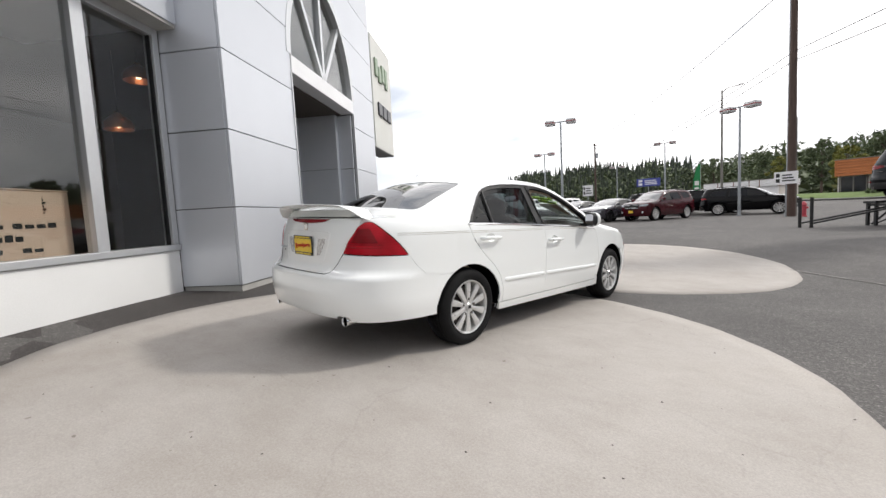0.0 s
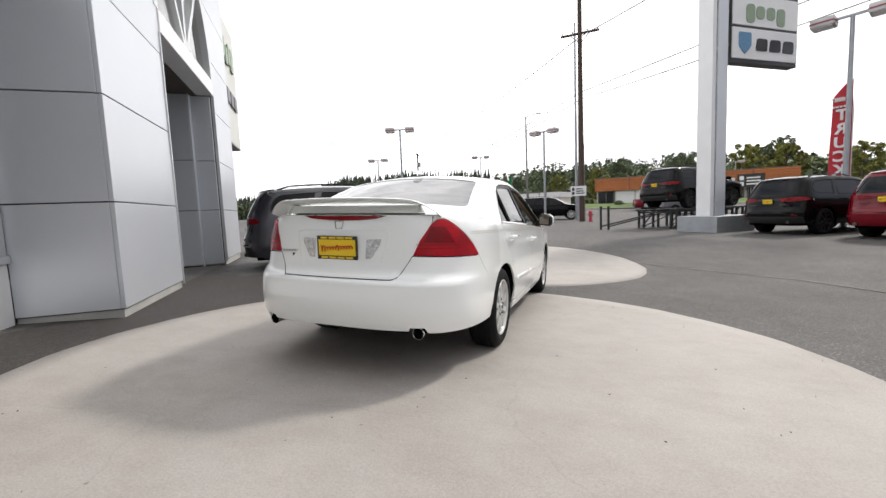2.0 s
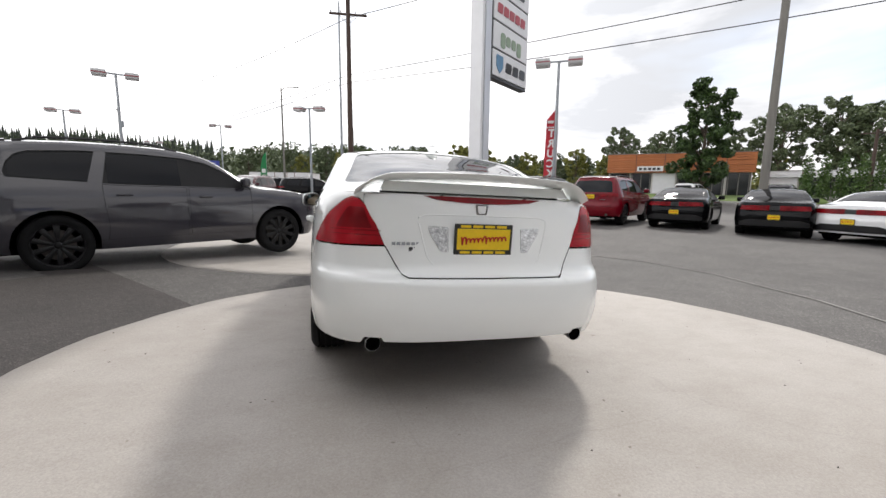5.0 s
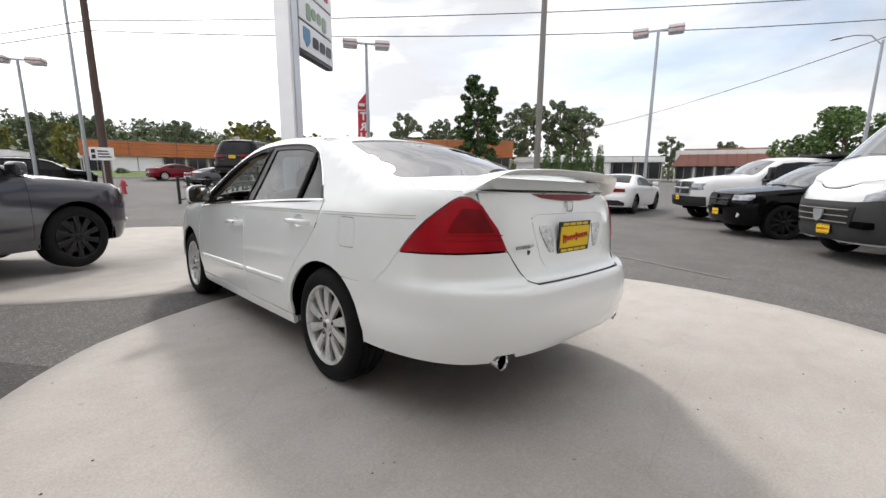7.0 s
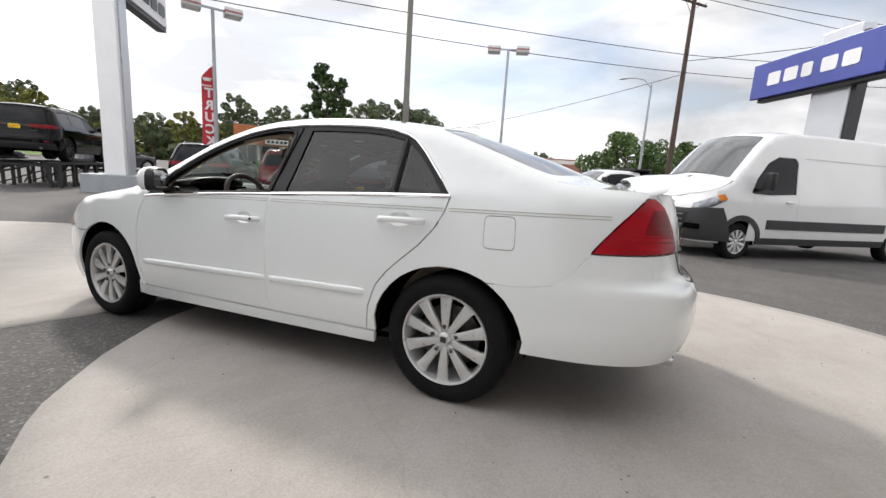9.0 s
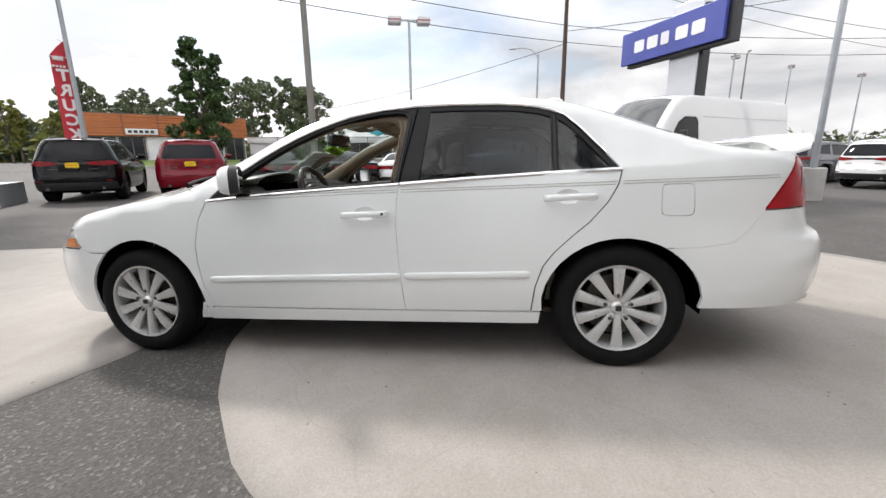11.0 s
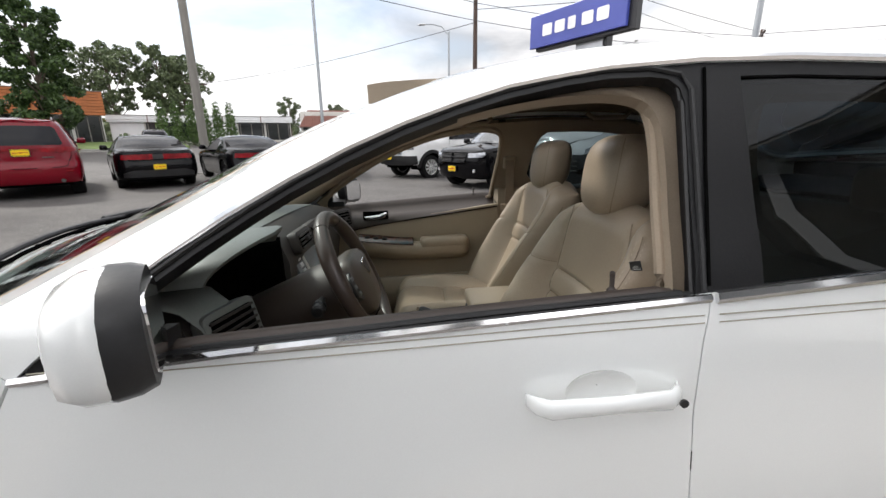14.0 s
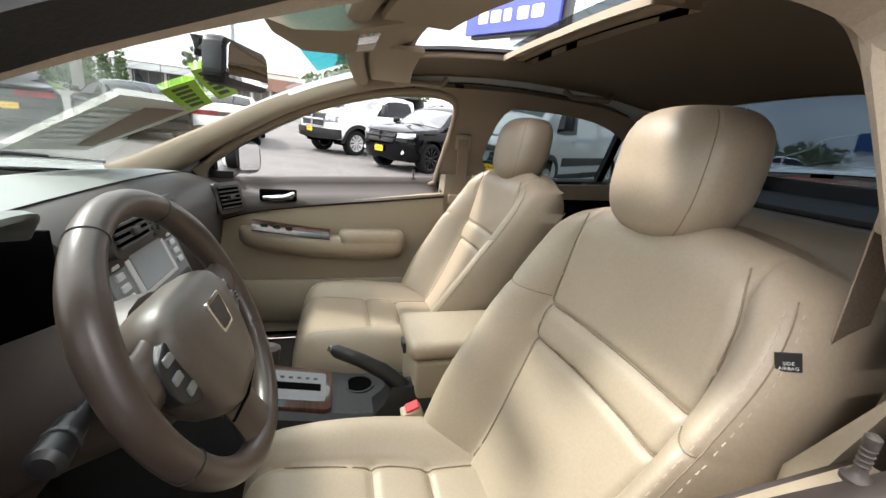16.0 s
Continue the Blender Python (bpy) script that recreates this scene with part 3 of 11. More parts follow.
class Shell:
    """A car body's outer surface: its flanks wrap round both ends; a top surface closes it."""

    def __init__(self, top, width, prof, front, rear, y0f, y0r, nf, nr, crown, bow=((-9, 0), (9, 0)), roll=0.02, rollh=0.05, pw=2.2):
        self.zt, self.w, self.pr, self.f, self.r = curve(top), curve(width), curve(prof), curve(front), curve(rear)
        self.y0f, self.y0r, self.nf, self.nr, self.cr, self.bw = y0f, y0r, nf, nr, curve(crown), curve(bow)
        self.roll, self.rollh, self.pw = roll, rollh, pw

    def hw(self, y, z, zt=None):
        y = max(self.y0r, min(self.y0f, y))
        x = self.w(y) - self.pr(z)
        if zt is not None and self.roll:
            q = max(0.0, min(1.3, (z - zt + self.rollh) / self.rollh))
            x -= self.roll * q * q
        return x

    def cap(self, s, z):
        """The point of an end's outline at the angle s past the flank."""
        fr = s > 0
        n = self.nf if fr else self.nr
        a = min(abs(s), math.pi / 2 + 0.01)
        c, sn = max(0.0, math.cos(a)), math.sin(a)
        r = 1 / (c ** n + sn ** n) ** (1 / n)
        y0 = self.y0f if fr else self.y0r
        L = (self.f(z) - y0) if fr else (self.r(z) - y0)
        y = y0 + L * r * sn
        x = self.hw(y0, z, self.zt(y)) * r * c
        if abs(s) > math.pi / 2:
            x = -self.hw(y0, z) * (abs(s) - math.pi / 2)
        return (x, y, z)

    def side(self, s, z):
        """s is y along the flank; past the flank's ends it goes on as an angle."""
        if s > self.y0f:
            return self.cap(s - self.y0f, z)
        if s < self.y0r:
            return self.cap(s - self.y0r, z)
        return (self.hw(s, z, self.zt(s)), s, z)

    def left(self, s, z):
        x, y, z = self.side(s, z)
        return (-x, y, z)

    def s_y(self, y, z):
        if self.y0r <= y <= self.y0f:
            return y
        fr = y > self.y0f
        lo, hi = 0.0, math.pi / 2
        for _ in range(40):
            mid = (lo + hi) / 2
            p = self.cap(mid if fr else -mid, z)[1]
            if (p < y) == fr:
                lo = mid
            else:
                hi = mid
        return self.y0f + lo if fr else self.y0r - lo

    def s_x(self, x, z, fr=False):
        lo, hi = 0.0, math.pi / 2
        for _ in range(40):
            mid = (lo + hi) / 2
            if self.cap(mid if fr else -mid, z)[0] > x:
                lo = mid
            else:
                hi = mid
        return self.y0f + lo if fr else self.y0r - lo

    def ztop(self, s):
        z = 0.9
        for _ in range(6):
            z = self.zt(self.side(s, z)[1])
        return z

    def sf(self):
        return self.y0f + math.pi / 2

    def sr(self):
        return self.y0r - math.pi / 2

    def top(self, s, xh):
        x, y, _ = self.side(s, self.ztop(s))
        k = 1 - abs(xh) ** self.pw
        return (xh * x, y + self.bw(y) * (1 - xh * xh), self.zt(y) + self.cr(y) * k)

    def top_line(self, a, b, step=0.05):
        n = max(2, int(abs(b - a) / step))
        return [(a + (b - a) * i / n, self.ztop(a + (b - a) * i / n)) for i in range(n + 1)]


def arch_line(yc, zc, ry, rz, zb, front_to_back=True, n=18):
    """Wheel arch outline from its front foot over the top to its rear foot."""
    a0 = math.asin(max(-1, min(1, (zb - zc) / rz)))
    pts = [(yc + ry * math.cos(a), zc + rz * math.sin(a)) for a in np.linspace(a0, math.pi - a0, n)]
    return [(float(a), float(b)) for a, b in (pts if front_to_back else pts[::-1])]


def text_bm(body, size, extrude=0.002, offset=0.0):
    cu = bpy.data.curves.new("lettering", "FONT")
    cu.body, cu.size, cu.extrude, cu.align_x, cu.align_y = body, size, extrude, "CENTER", "CENTER"
    cu.offset = offset
    tmp = new("lettering", cu)
    dg = bpy.context.evaluated_depsgraph_get()
    me = bpy.data.meshes.new_from_object(tmp.evaluated_get(dg))
    bm = bmesh.new()
    bm.from_mesh(me)
    bpy.data.objects.remove(tmp)
    bpy.data.curves.remove(cu)
    bpy.data.meshes.remove(me)
    return bm


def moved(bm, m):
    bmesh.ops.transform(bm, verts=bm.verts, matrix=m)
    return bm


def wheel(parent, x, y, z, r, w, rim_r, mat_rim, spokes=10, side=1, style="ten"):
    """Tyre, rim with spokes, hub cap, lug nuts and brake disc. side: +1 faces +x."""
    m = Matrix.Translation((x, y, z)) @ Matrix.Scale(side, 4, (1, 0, 0))
    hub = part("wheel", moved(lathe_bm([(-w / 2, rim_r * 0.97), (-w / 2 + 0.01, rim_r * 0.93), (w / 2 - 0.05, rim_r * 0.9), (w / 2 - 0.006, rim_r * 0.965), (w / 2 - 0.002, rim_r * 1.0),
                                             (w / 2 - 0.010, rim_r * 1.02), (-w / 2 + 0.01, rim_r * 1.02)], 48, close=True), m), mat_rim, parent, smooth=True)
    g = r - rim_r
    tyre = [(-w / 2 + 0.012, rim_r * 0.985), (-w / 2 - 0.004, rim_r + g * 0.3), (-w / 2 - 0.006, rim_r + g * 0.55), (-w / 2 + 0.010, r - 0.016), (-w / 2 + 0.03, r - 0.004)]
    for k in range(4):
        xa = -w / 2 + 0.03 + (w - 0.06) * (k + 0.5) / 4.0
        tyre += [(xa - 0.006, r), (xa - 0.004, r - 0.008), (xa + 0.004, r - 0.008), (xa + 0.006, r)]
    tyre += [(w / 2 - 0.03, r - 0.004), (w / 2 - 0.010, r - 0.016), (w / 2 + 0.006, rim_r + g * 0.55), (w / 2 + 0.004, rim_r + g * 0.3), (w / 2 - 0.006, rim_r + g * 0.08), (w / 2 - 0.012, rim_r * 0.985)]
    part("tyre", moved(lathe_bm(tyre, 56, close=True), m), M_RUBBER, hub, "black road tyre", smooth=True, angle=50)
    part("brake_disc", moved(lathe_bm([(0.0, rim_r * 0.3), (0.0, rim_r * 0.72), (0.02, rim_r * 0.72), (0.02, rim_r * 0.3)], 32, close=True), m), M_BRAKE, hub, smooth=True)
    part("rim_barrel", moved(lathe_bm([(-w / 2 + 0.02, rim_r * 0.55), (-w / 2 + 0.02, rim_r * 0.95), (-w / 2 + 0.03, rim_r * 0.95), (-w / 2 + 0.03, 0.05)], 32), m), M_VOID, hub)
    xo = w / 2 - 0.012
    for k in range(spokes):
        a = 2 * math.pi * (k + 0.5) / spokes
        sp = bmesh.new()
        rows = []
        for t, hwid, dx in ((0.16, 0.017, -0.012), (0.35, 0.0175, -0.004), (0.6, 0.022, 0.0), (0.85, 0.027, -0.002), (0.985, 0.033, -0.008)):
            q = rim_r * t
            hh = hwid * rim_r / 0.216 * 10 / max(8, spokes) * (1.0 if style == "ten" else 0.62)
            rows.append([(xo + dx - 0.024, q, -hh), (xo + dx - 0.005, q, -hh), (xo + dx, q, -hh * 0.55), (xo + dx, q, hh * 0.55), (xo + dx - 0.005, q, hh), (xo + dx - 0.024, q, hh)])
        sp.free()
        part("spoke", moved(loft_bm(rows), m @ Matrix.Rotation(a, 4, "X")), mat_rim, hub, smooth=True, angle=40)
    cap_r = rim_r * 0.13
    part("hub_cap", moved(lathe_bm([(xo - 0.035, cap_r * 1.25), (xo - 0.010, cap_r * 1.2), (xo - 0.004, cap_r), (xo + 0.002, cap_r * 0.8), (xo + 0.003, 0.001)], 24), m), mat_rim, hub, smooth=True)
    for k in range(5):
        a = 2 * math.pi * k / 5 + 0.3
        c = (xo - 0.012, rim_r * 0.30 * math.cos(a), rim_r * 0.30 * math.sin(a))
        part("lug_nut", moved(lathe_bm([(c[0] - 0.01, 0.015), (c[0] + 0.004, 0.015), (c[0] + 0.004, 0.009), (c[0] + 0.012, 0.009), (c[0] + 0.014, 0.004)], 10), m @ Matrix.Translation((0, c[1], c[2]))), M_BLACK if mat_rim is M_DARKALLOY else M_BRAKE, hub, smooth=True)
    return hub


def dealer_plate(parent, m, w=0.31, h=0.155):
    """Yellow dealer plate: black frame, a red scrawl and rows of small bars. m: looks along +z of the matrix."""
    fr = part("number_plate", moved(box_bm((-w / 2, -h / 2, -0.004), (w / 2, h / 2, 0.004), 0.003), m), M_PLATEBLK, parent, "yellow dealer plate in a black frame")
    part("plate_face", moved(box_bm((-w * 0.455, -h * 0.335, 0.003), (w * 0.455, h * 0.345, 0.0062), 0.001), m), M_YELLOW, fr)
    P = []
    for k in range(97):
        t = k / 96
        big = 1.9 if t < 0.13 or 0.50 < t < 0.58 else 1.0
        P.append((w * (-0.40 + 0.80 * t) + w * 0.014 * math.sin(t * 74), h * (-0.06 + 0.10 * t + 0.07 * big * math.sin(t * 74 + 1.3)), 0.0062))
    part("plate_scrawl", moved(tube_bm(P, h * 0.03, 5, True), m @ Matrix.Diagonal((1, 1, 1, 1))), M_PLATERED, fr, "red scrawl")
    for row, yy in ((0, h * 0.42), (1, -h * 0.42)):
        for k in range(4):
            a = -w * 0.4 + k * w * 0.205
            part("plate_bar", moved(box_bm((a, yy - h * 0.04, 0.004), (a + w * 0.17, yy + h * 0.04, 0.0055)), m), M_YELLOW, fr)
    return fr


def facing(p, n, up=(0, 0, 1)):
    """A matrix at p whose z axis is n and whose y axis is up."""
    z = Vector(n).normalized()
    x = Vector(up).cross(z).normalized()
    y = z.cross(x)
    return Matrix.Translation(p) @ Matrix((x, y, z)).transposed().to_4x4()


# the white saloon: outside ----------------------------------------------
PAD_TILT = Vector((-0.036, -0.033, 1.0)).normalized().rotation_difference(Vector((0, 0, 1))).to_matrix().to_4x4()

sedan = thing("saloon_car", "white four-door saloon with rear spoiler parked on concrete disc", "car", PAD_TILT)

SH = Shell(
    top=[(2.32, 0.665), (2.15, 0.735), (1.95, 0.79), (1.7, 0.845), (1.4, 0.895), (1.15, 0.93), (1.02, 0.955), (0.90, 1.005), (0.78, 1.065), (0.64, 1.135), (0.446, 1.235),
         (0.25, 1.315), (0.056, 1.368), (-0.14, 1.395), (-0.4, 1.405), (-0.75, 1.39), (-0.95, 1.365), (-1.1, 1.335), (-1.3, 1.265), (-1.5, 1.185), (-1.7, 1.11), (-1.85, 1.07),
         (-2.0, 1.052), (-2.2, 1.045), (-2.34, 1.04)],
    width=[(-1.5, 0.880), (-1.34, 0.888), (-0.8, 0.906), (0.0, 0.912), (0.8, 0.910), (1.4, 0.902), (1.5, 0.898)],
    prof=[(0.12, 0.085), (0.2, 0.05), (0.3, 0.022), (0.45, 0.0), (0.6, 0.0), (0.75, 0.006), (0.85, 0.012), (0.93, 0.020), (0.97, 0.030), (1.1, 0.092), (1.2, 0.138), (1.356, 0.21), (1.45, 0.25)],
    front=[(0.12, 2.24), (0.2, 2.33), (0.3, 2.375), (0.5, 2.39), (0.6, 2.37), (0.66, 2.335), (0.72, 2.27), (0.85, 2.1)],
    rear=[(0.2, -2.30), (0.3, -2.40), (0.36, -2.43), (0.5, -2.455), (0.6, -2.45), (0.635, -2.435), (0.66, -2.385), (0.70, -2.365), (0.9, -2.335), (1.0, -2.315), (1.06, -2.295)],
    y0f=1.5, y0r=-1.5, nf=2.5, nr=3.5,
    crown=[(2.33, 0.0), (2.15, 0.03), (1.8, 0.065), (1.4, 0.085), (1.1, 0.08), (0.9, 0.055), (0.6, 0.05), (-0.4, 0.05), (-1.0, 0.055), (-1.5, 0.06), (-1.85, 0.03), (-2.1, 0.018), (-2.3, 0.0)],
    bow=[(1.5, 0.0), (1.3, 0.10), (1.05, 0.22), (0.6, 0.15), (0.15, 0.06), (-0.3, 0.0), (-0.9, -0.02), (-1.4, -0.10), (-1.85, -0.16), (-2.05, -0.05), (-2.2, 0.0)])

ZB_SILL, ZB_REAR, ZB_FRONT = 0.285, 0.305, 0.21
ARCH_F, ARCH_R = (1.352, 0.31, 0.388, 0.378), (-1.34, 0.31, 0.385, 0.352)
DOOR_F = [(0.90, 0.285), (0.945, 0.42), (0.962, 0.55), (0.962, 0.66), (0.93, 0.79), (0.865, 0.903)]
GAP_B = [(-0.245, 0.285), (-0.236, 0.42), (-0.224, 0.60), (-0.220, 0.76), (-0.230, 0.88), (-0.246, 0.966)]
DOOR_R = [(-0.905, 0.285), (-0.925, 0.42), (-0.965, 0.53), (-1.02, 0.60), (-1.09, 0.665), (-1.19, 0.75), (-1.27, 0.84), (-1.315, 0.92), (-1.334, 0.992)]
BELT = [(0.865, 0.900), (0.537, 0.923), (0.15, 0.940), (-0.25, 0.955), (-0.6, 0.970), (-1.03, 0.984), (-1.334, 0.990)]
DLO_TOP = [(0.865, 0.900), (0.76, 0.985), (0.641, 1.067), (0.55, 1.122), (0.446, 1.177), (0.35, 1.222), (0.25, 1.261), (0.15, 1.293), (0.056, 1.319), (-0.05, 1.336), (-0.136, 1.347), (-0.315, 1.357),
           (-0.508, 1.355), (-0.745, 1.343), (-0.86, 1.331), (-0.944, 1.316), (-1.02, 1.294), (-1.082, 1.262), (-1.15, 1.20), (-1.212, 1.131), (-1.27, 1.066), (-1.334, 0.990)]


def S(y, z):
    return (SH.s_y(y, z), z)


def around(fn, mid):
    """The surface carried on past an end's middle, mirrored."""
    def f(s, z):
        if (mid > 0 and s > mid) or (mid < 0 and s < mid):
            x, y, q = fn(2 * mid - s, z)
            return (-x, y, q)
        return fn(s, z)
    return f


def round_off(poly, times=2):
    """Cuts an outline's corners until it flows."""
    for _ in range(times):
        out = []
        for i, p in enumerate(poly):
            q = poly[(i + 1) % len(poly)]
            out += [(p[0] * 0.75 + q[0] * 0.25, p[1] * 0.75 + q[1] * 0.25), (p[0] * 0.25 + q[0] * 0.75, p[1] * 0.25 + q[1] * 0.75)]
        poly = out
    return poly


def both_sides(poly, mid):
    """Joins a half outline, open at an end's middle, with its mirror image."""
    return list(poly) + [(2 * mid - s, z) for s, z in reversed(poly) if abs(s - mid) > 1e-6]


def oval(cy, cz, ry, rz, n=20):
    return [(cy + ry * math.cos(2 * math.pi * k / n), cz + rz * math.sin(2 * math.pi * k / n)) for k in range(n)]


def dish(name, fn, cy, cz, ry, rz, depth, mat, parent, mirror):
    """A shallow bowl let into a panel."""
    rows = []
    for t in (1.0, 0.93, 0.75, 0.4, 0.02):
        d = depth * (1 - t ** 3)
        row = []
        for (u, v) in oval(cy, cz, ry * t, rz * t):
            x, y, z = fn(u, v)
            row.append(((-(x - d)) if mirror else (x - d), y, z))
        rows.append(row)
    bm = loft_bm(rows, caps=False)
    return part(name, bm, mat, parent, smooth=True, angle=80)


def rib(name, fn, s0, s1, z0, h, proud, mat, parent, mirror=False, z1=None, n=24, tip=0.02, label=""):
    """A raised strip along a flank."""
    z1 = z0 if z1 is None else z1
    rows = []
    for k in range(n + 1):
        t = k / n
        s, zc = s0 + (s1 - s0) * t, z0 + (z1 - z0) * t
        end = min(1.0, min(t, 1 - t) * abs(s1 - s0) / tip + 0.15)
        row = []
        for dz, out in ((-0.5, 0.0), (-0.46, 0.7), (-0.3, 1.0), (0.3, 1.0), (0.46, 0.7), (0.5, 0.0), (0.3, -0.4), (-0.3, -0.4)):
            x, y, z = fn(s, zc + dz * h * (0.6 + 0.4 * end))
            x += out * proud * end
            row.append((-x if mirror else x, y, z))
        rows.append(row)
    return part(name, loft_bm(rows), mat, parent, label, smooth=True, angle=50)


def pull_handle(fn, y0, y1, z, parent, mirror):
    sg = -1 if mirror else 1
    rows = []
    for t, o, h, d in ((0.0, 0.004, 0.012, 0.008), (0.04, 0.022, 0.016, 0.012), (0.12, 0.038, 0.017, 0.012), (0.5, 0.042, 0.015, 0.011), (0.88, 0.038, 0.017, 0.012), (0.96, 0.022, 0.016, 0.012), (1.0, 0.004, 0.012, 0.008)):
        y = y0 + (y1 - y0) * t
        x = fn(y, z)[0] + o
        ring = []
        for k in range(12):
            a = 2 * math.pi * k / 12
            ring.append((sg * (x + d * math.cos(a)), y, z + 0.004 * math.sin(math.pi * t) + h * math.sin(a)))
        rows.append(ring)
    h = part("door_handle", loft_bm(rows), M_WHITE, parent, smooth=True, angle=60)
    return h


def build_saloon_body():
    fn = SH.side
    sl, fuel = (0.016, 0.012)
    wind = [(-1.515, 0.765), (-1.685, 0.765), (-1.685, 0.915), (-1.515, 0.915)]
    for mir in (False, True):
        sg = -1 if mir else 1
        hs = {}
        # doors
        door = GAP_B + [(p[0], p[1]) for p in BELT if -0.24 < p[0] < 0.86][::-1]
        fd = GAP_B + [p for p in reversed(BELT) if -0.24 < p[0] < 0.86] + DOOR_F[::-1]
        hf = [(-0.055, 0.812, 0.062, 0.036)]
        d1 = skin("door", fd, fn, M_WHITE, sedan, "white front door", [oval(*hf[0])], 0.05, 0.0012, 0.014, mirror=mir)
        dish("handle_cup", fn, *hf[0], 0.017, M_WHITE, d1, mir)
        pull_handle(fn, 0.074, -0.185, 0.808, d1, mir)
        rd = DOOR_R + [p for p in reversed(BELT) if -1.33 < p[0] < -0.26] + GAP_B[::-1]
        hr = (-1.085, 0.870, 0.062, 0.036)
        d2 = skin("door", rd, fn, M_WHITE, sedan, "white rear door", [oval(*hr)], 0.05, 0.0012, 0.014, mirror=mir)
        dish("handle_cup", fn, *hr, 0.017, M_WHITE, d2, mir)
        pull_handle(fn, -0.968, -1.222, 0.866, d2, mir)
        part("key_lock", moved(lathe_bm([(0, 0.007), (0.004, 0.007), (0.004, 0.001)], 12), Matrix.Translation((sg * (fn(-0.165, 0.822)[0] + 0.052), -0.165, 0.812)) @ Matrix.Scale(sg, 4, (1, 0, 0))), M_BLACK, d1)
        rib("door_moulding", fn, 0.895, -0.228, 0.456, 0.036, 0.012, M_WHITE, d1, mir, 0.478)
        rib("door_moulding", fn, -0.252, -0.903, 0.478, 0.036, 0.012, M_WHITE, d2, mir, 0.487)
        for zz in (0.915, 0.928):
            for par, ya, yb in ((d1, 0.84, -0.232), (d2, -0.258, -1.31)):
                P = [fn(y, zz + 0.000 - 0.018 * max(0, y) - 0.012 * min(0, y) * 0.4) for y in np.linspace(ya, yb, 12)]
                part("pinstripe", tube_bm([(sg * (x + 0.0003), y, z) for x, y, z in P], 0.0012, 4), M_STRIPE, par)
        # fender, quarter, bumpers, sill
        af = [S(*p) for p in arch_line(*ARCH_F, 0.22)]
        ar = [S(*p) for p in arch_line(*ARCH_R, 0.295)]
        rear_foot = [p for p in af if p[0] < 1.40 and p[1] < 0.62]
        hl_b, hl_t = 0.632, 0.755
        s_h = SH.s_y(1.80, 0.66)
        bump_top = SH.s_y(1.755, 0.40)
        fend = [(p[0] + 0.004, p[1]) for p in DOOR_F] + [(0.94, 0.958)] + SH.top_line(1.0, SH.s_y(2.02, 0.76)) + [(SH.s_y(1.865, 0.74), 0.748), (SH.s_y(1.765, 0.64), 0.638), S(1.705, 0.6125), S(1.586, 0.6125)]
        fend += [p for p in af if not (p[0] > 1.36 and p[1] < 0.615)] + [(0.98, 0.285)]
        skin("front_wing", fend, fn, M_WHITE, sedan, "", (), 0.05, 0.0012, 0.014, mirror=mir)
        fb = [S(1.735, 0.215)] + [p for p in af if p[0] > 1.36 and p[1] < 0.605] + [S(1.588, 0.6095), S(1.705, 0.6095), (SH.s_y(1.765, 0.64), 0.632), (SH.s_x(0.42, 0.63, True), 0.628), (SH.sf(), 0.625), (SH.sf(), 0.20), (SH.s_x(0.6, 0.2, True), 0.195)]
        if not mir:
            k = fb.index((SH.sf(), 0.625))
            skin("front_bumper", both_sides(fb[k + 1:] + fb[:k + 1], SH.sf()), around(fn, SH.sf()), M_WHITE, sedan, "", (), 0.05, 0.002, 0.014)
        hl = [(SH.s_y(1.765, 0.64), 0.636), (SH.s_y(1.867, 0.74), 0.745), (SH.s_y(2.02, 0.76), 0.755), (SH.s_x(0.46, 0.70, True), 0.70), (SH.s_x(0.44, 0.63, True), 0.636)]
        head = skin("headlamp", hl, fn, M_CLEARLENS, sedan, "clear headlamp with amber corner", (), 0.04, 0.002, 0.02, mirror=mir)
        skin("indicator_lens", [(SH.s_y(1.79, 0.65), 0.645), (SH.s_y(1.845, 0.69), 0.700), (SH.s_y(1.93, 0.69), 0.690), (SH.s_y(1.96, 0.65), 0.640)], fn, M_AMBER, head, "amber lens", (), 0.03, 0, 0.0, 0.003, mirror=mir)
        grille = [(SH.s_x(0.40, 0.69, True), 0.685), (SH.sf(), 0.665), (SH.sf(), 0.636), (SH.s_x(0.42, 0.64, True), 0.638)]
        skin("grille", grille, fn, M_CHROME, sedan, "", (), 0.04, 0, 0.01, 0.002, mirror=mir)
        tip = (SH.s_y(-1.975, 0.785), 0.782)
        tl_top = (SH.s_x(0.690, 1.0), 1.010)
        edge = [(tip[0] + (tl_top[0] - tip[0]) * t + 0.02 * math.sin(math.pi * t), tip[1] + (tl_top[1] - tip[1]) * t) for t in (0.2, 0.4, 0.6, 0.8, 0.93)]
        tl = [tip, (SH.s_x(0.72, 0.785), 0.784), (SH.s_x(0.508, 0.79), 0.79), (SH.s_x(0.545, 0.88), 0.885), (SH.s_x(0.60, 0.98), 0.985), (SH.s_x(0.630, 1.015), 1.014), (SH.s_x(0.66, 1.018), 1.018), tl_top] + edge[::-1]
        lamp = skin("tail_lamp", tl, fn, M_TAIL, sedan, "red wrap-round tail lamp", (), 0.035, 0.0015, 0.02, 0.003, mirror=mir)
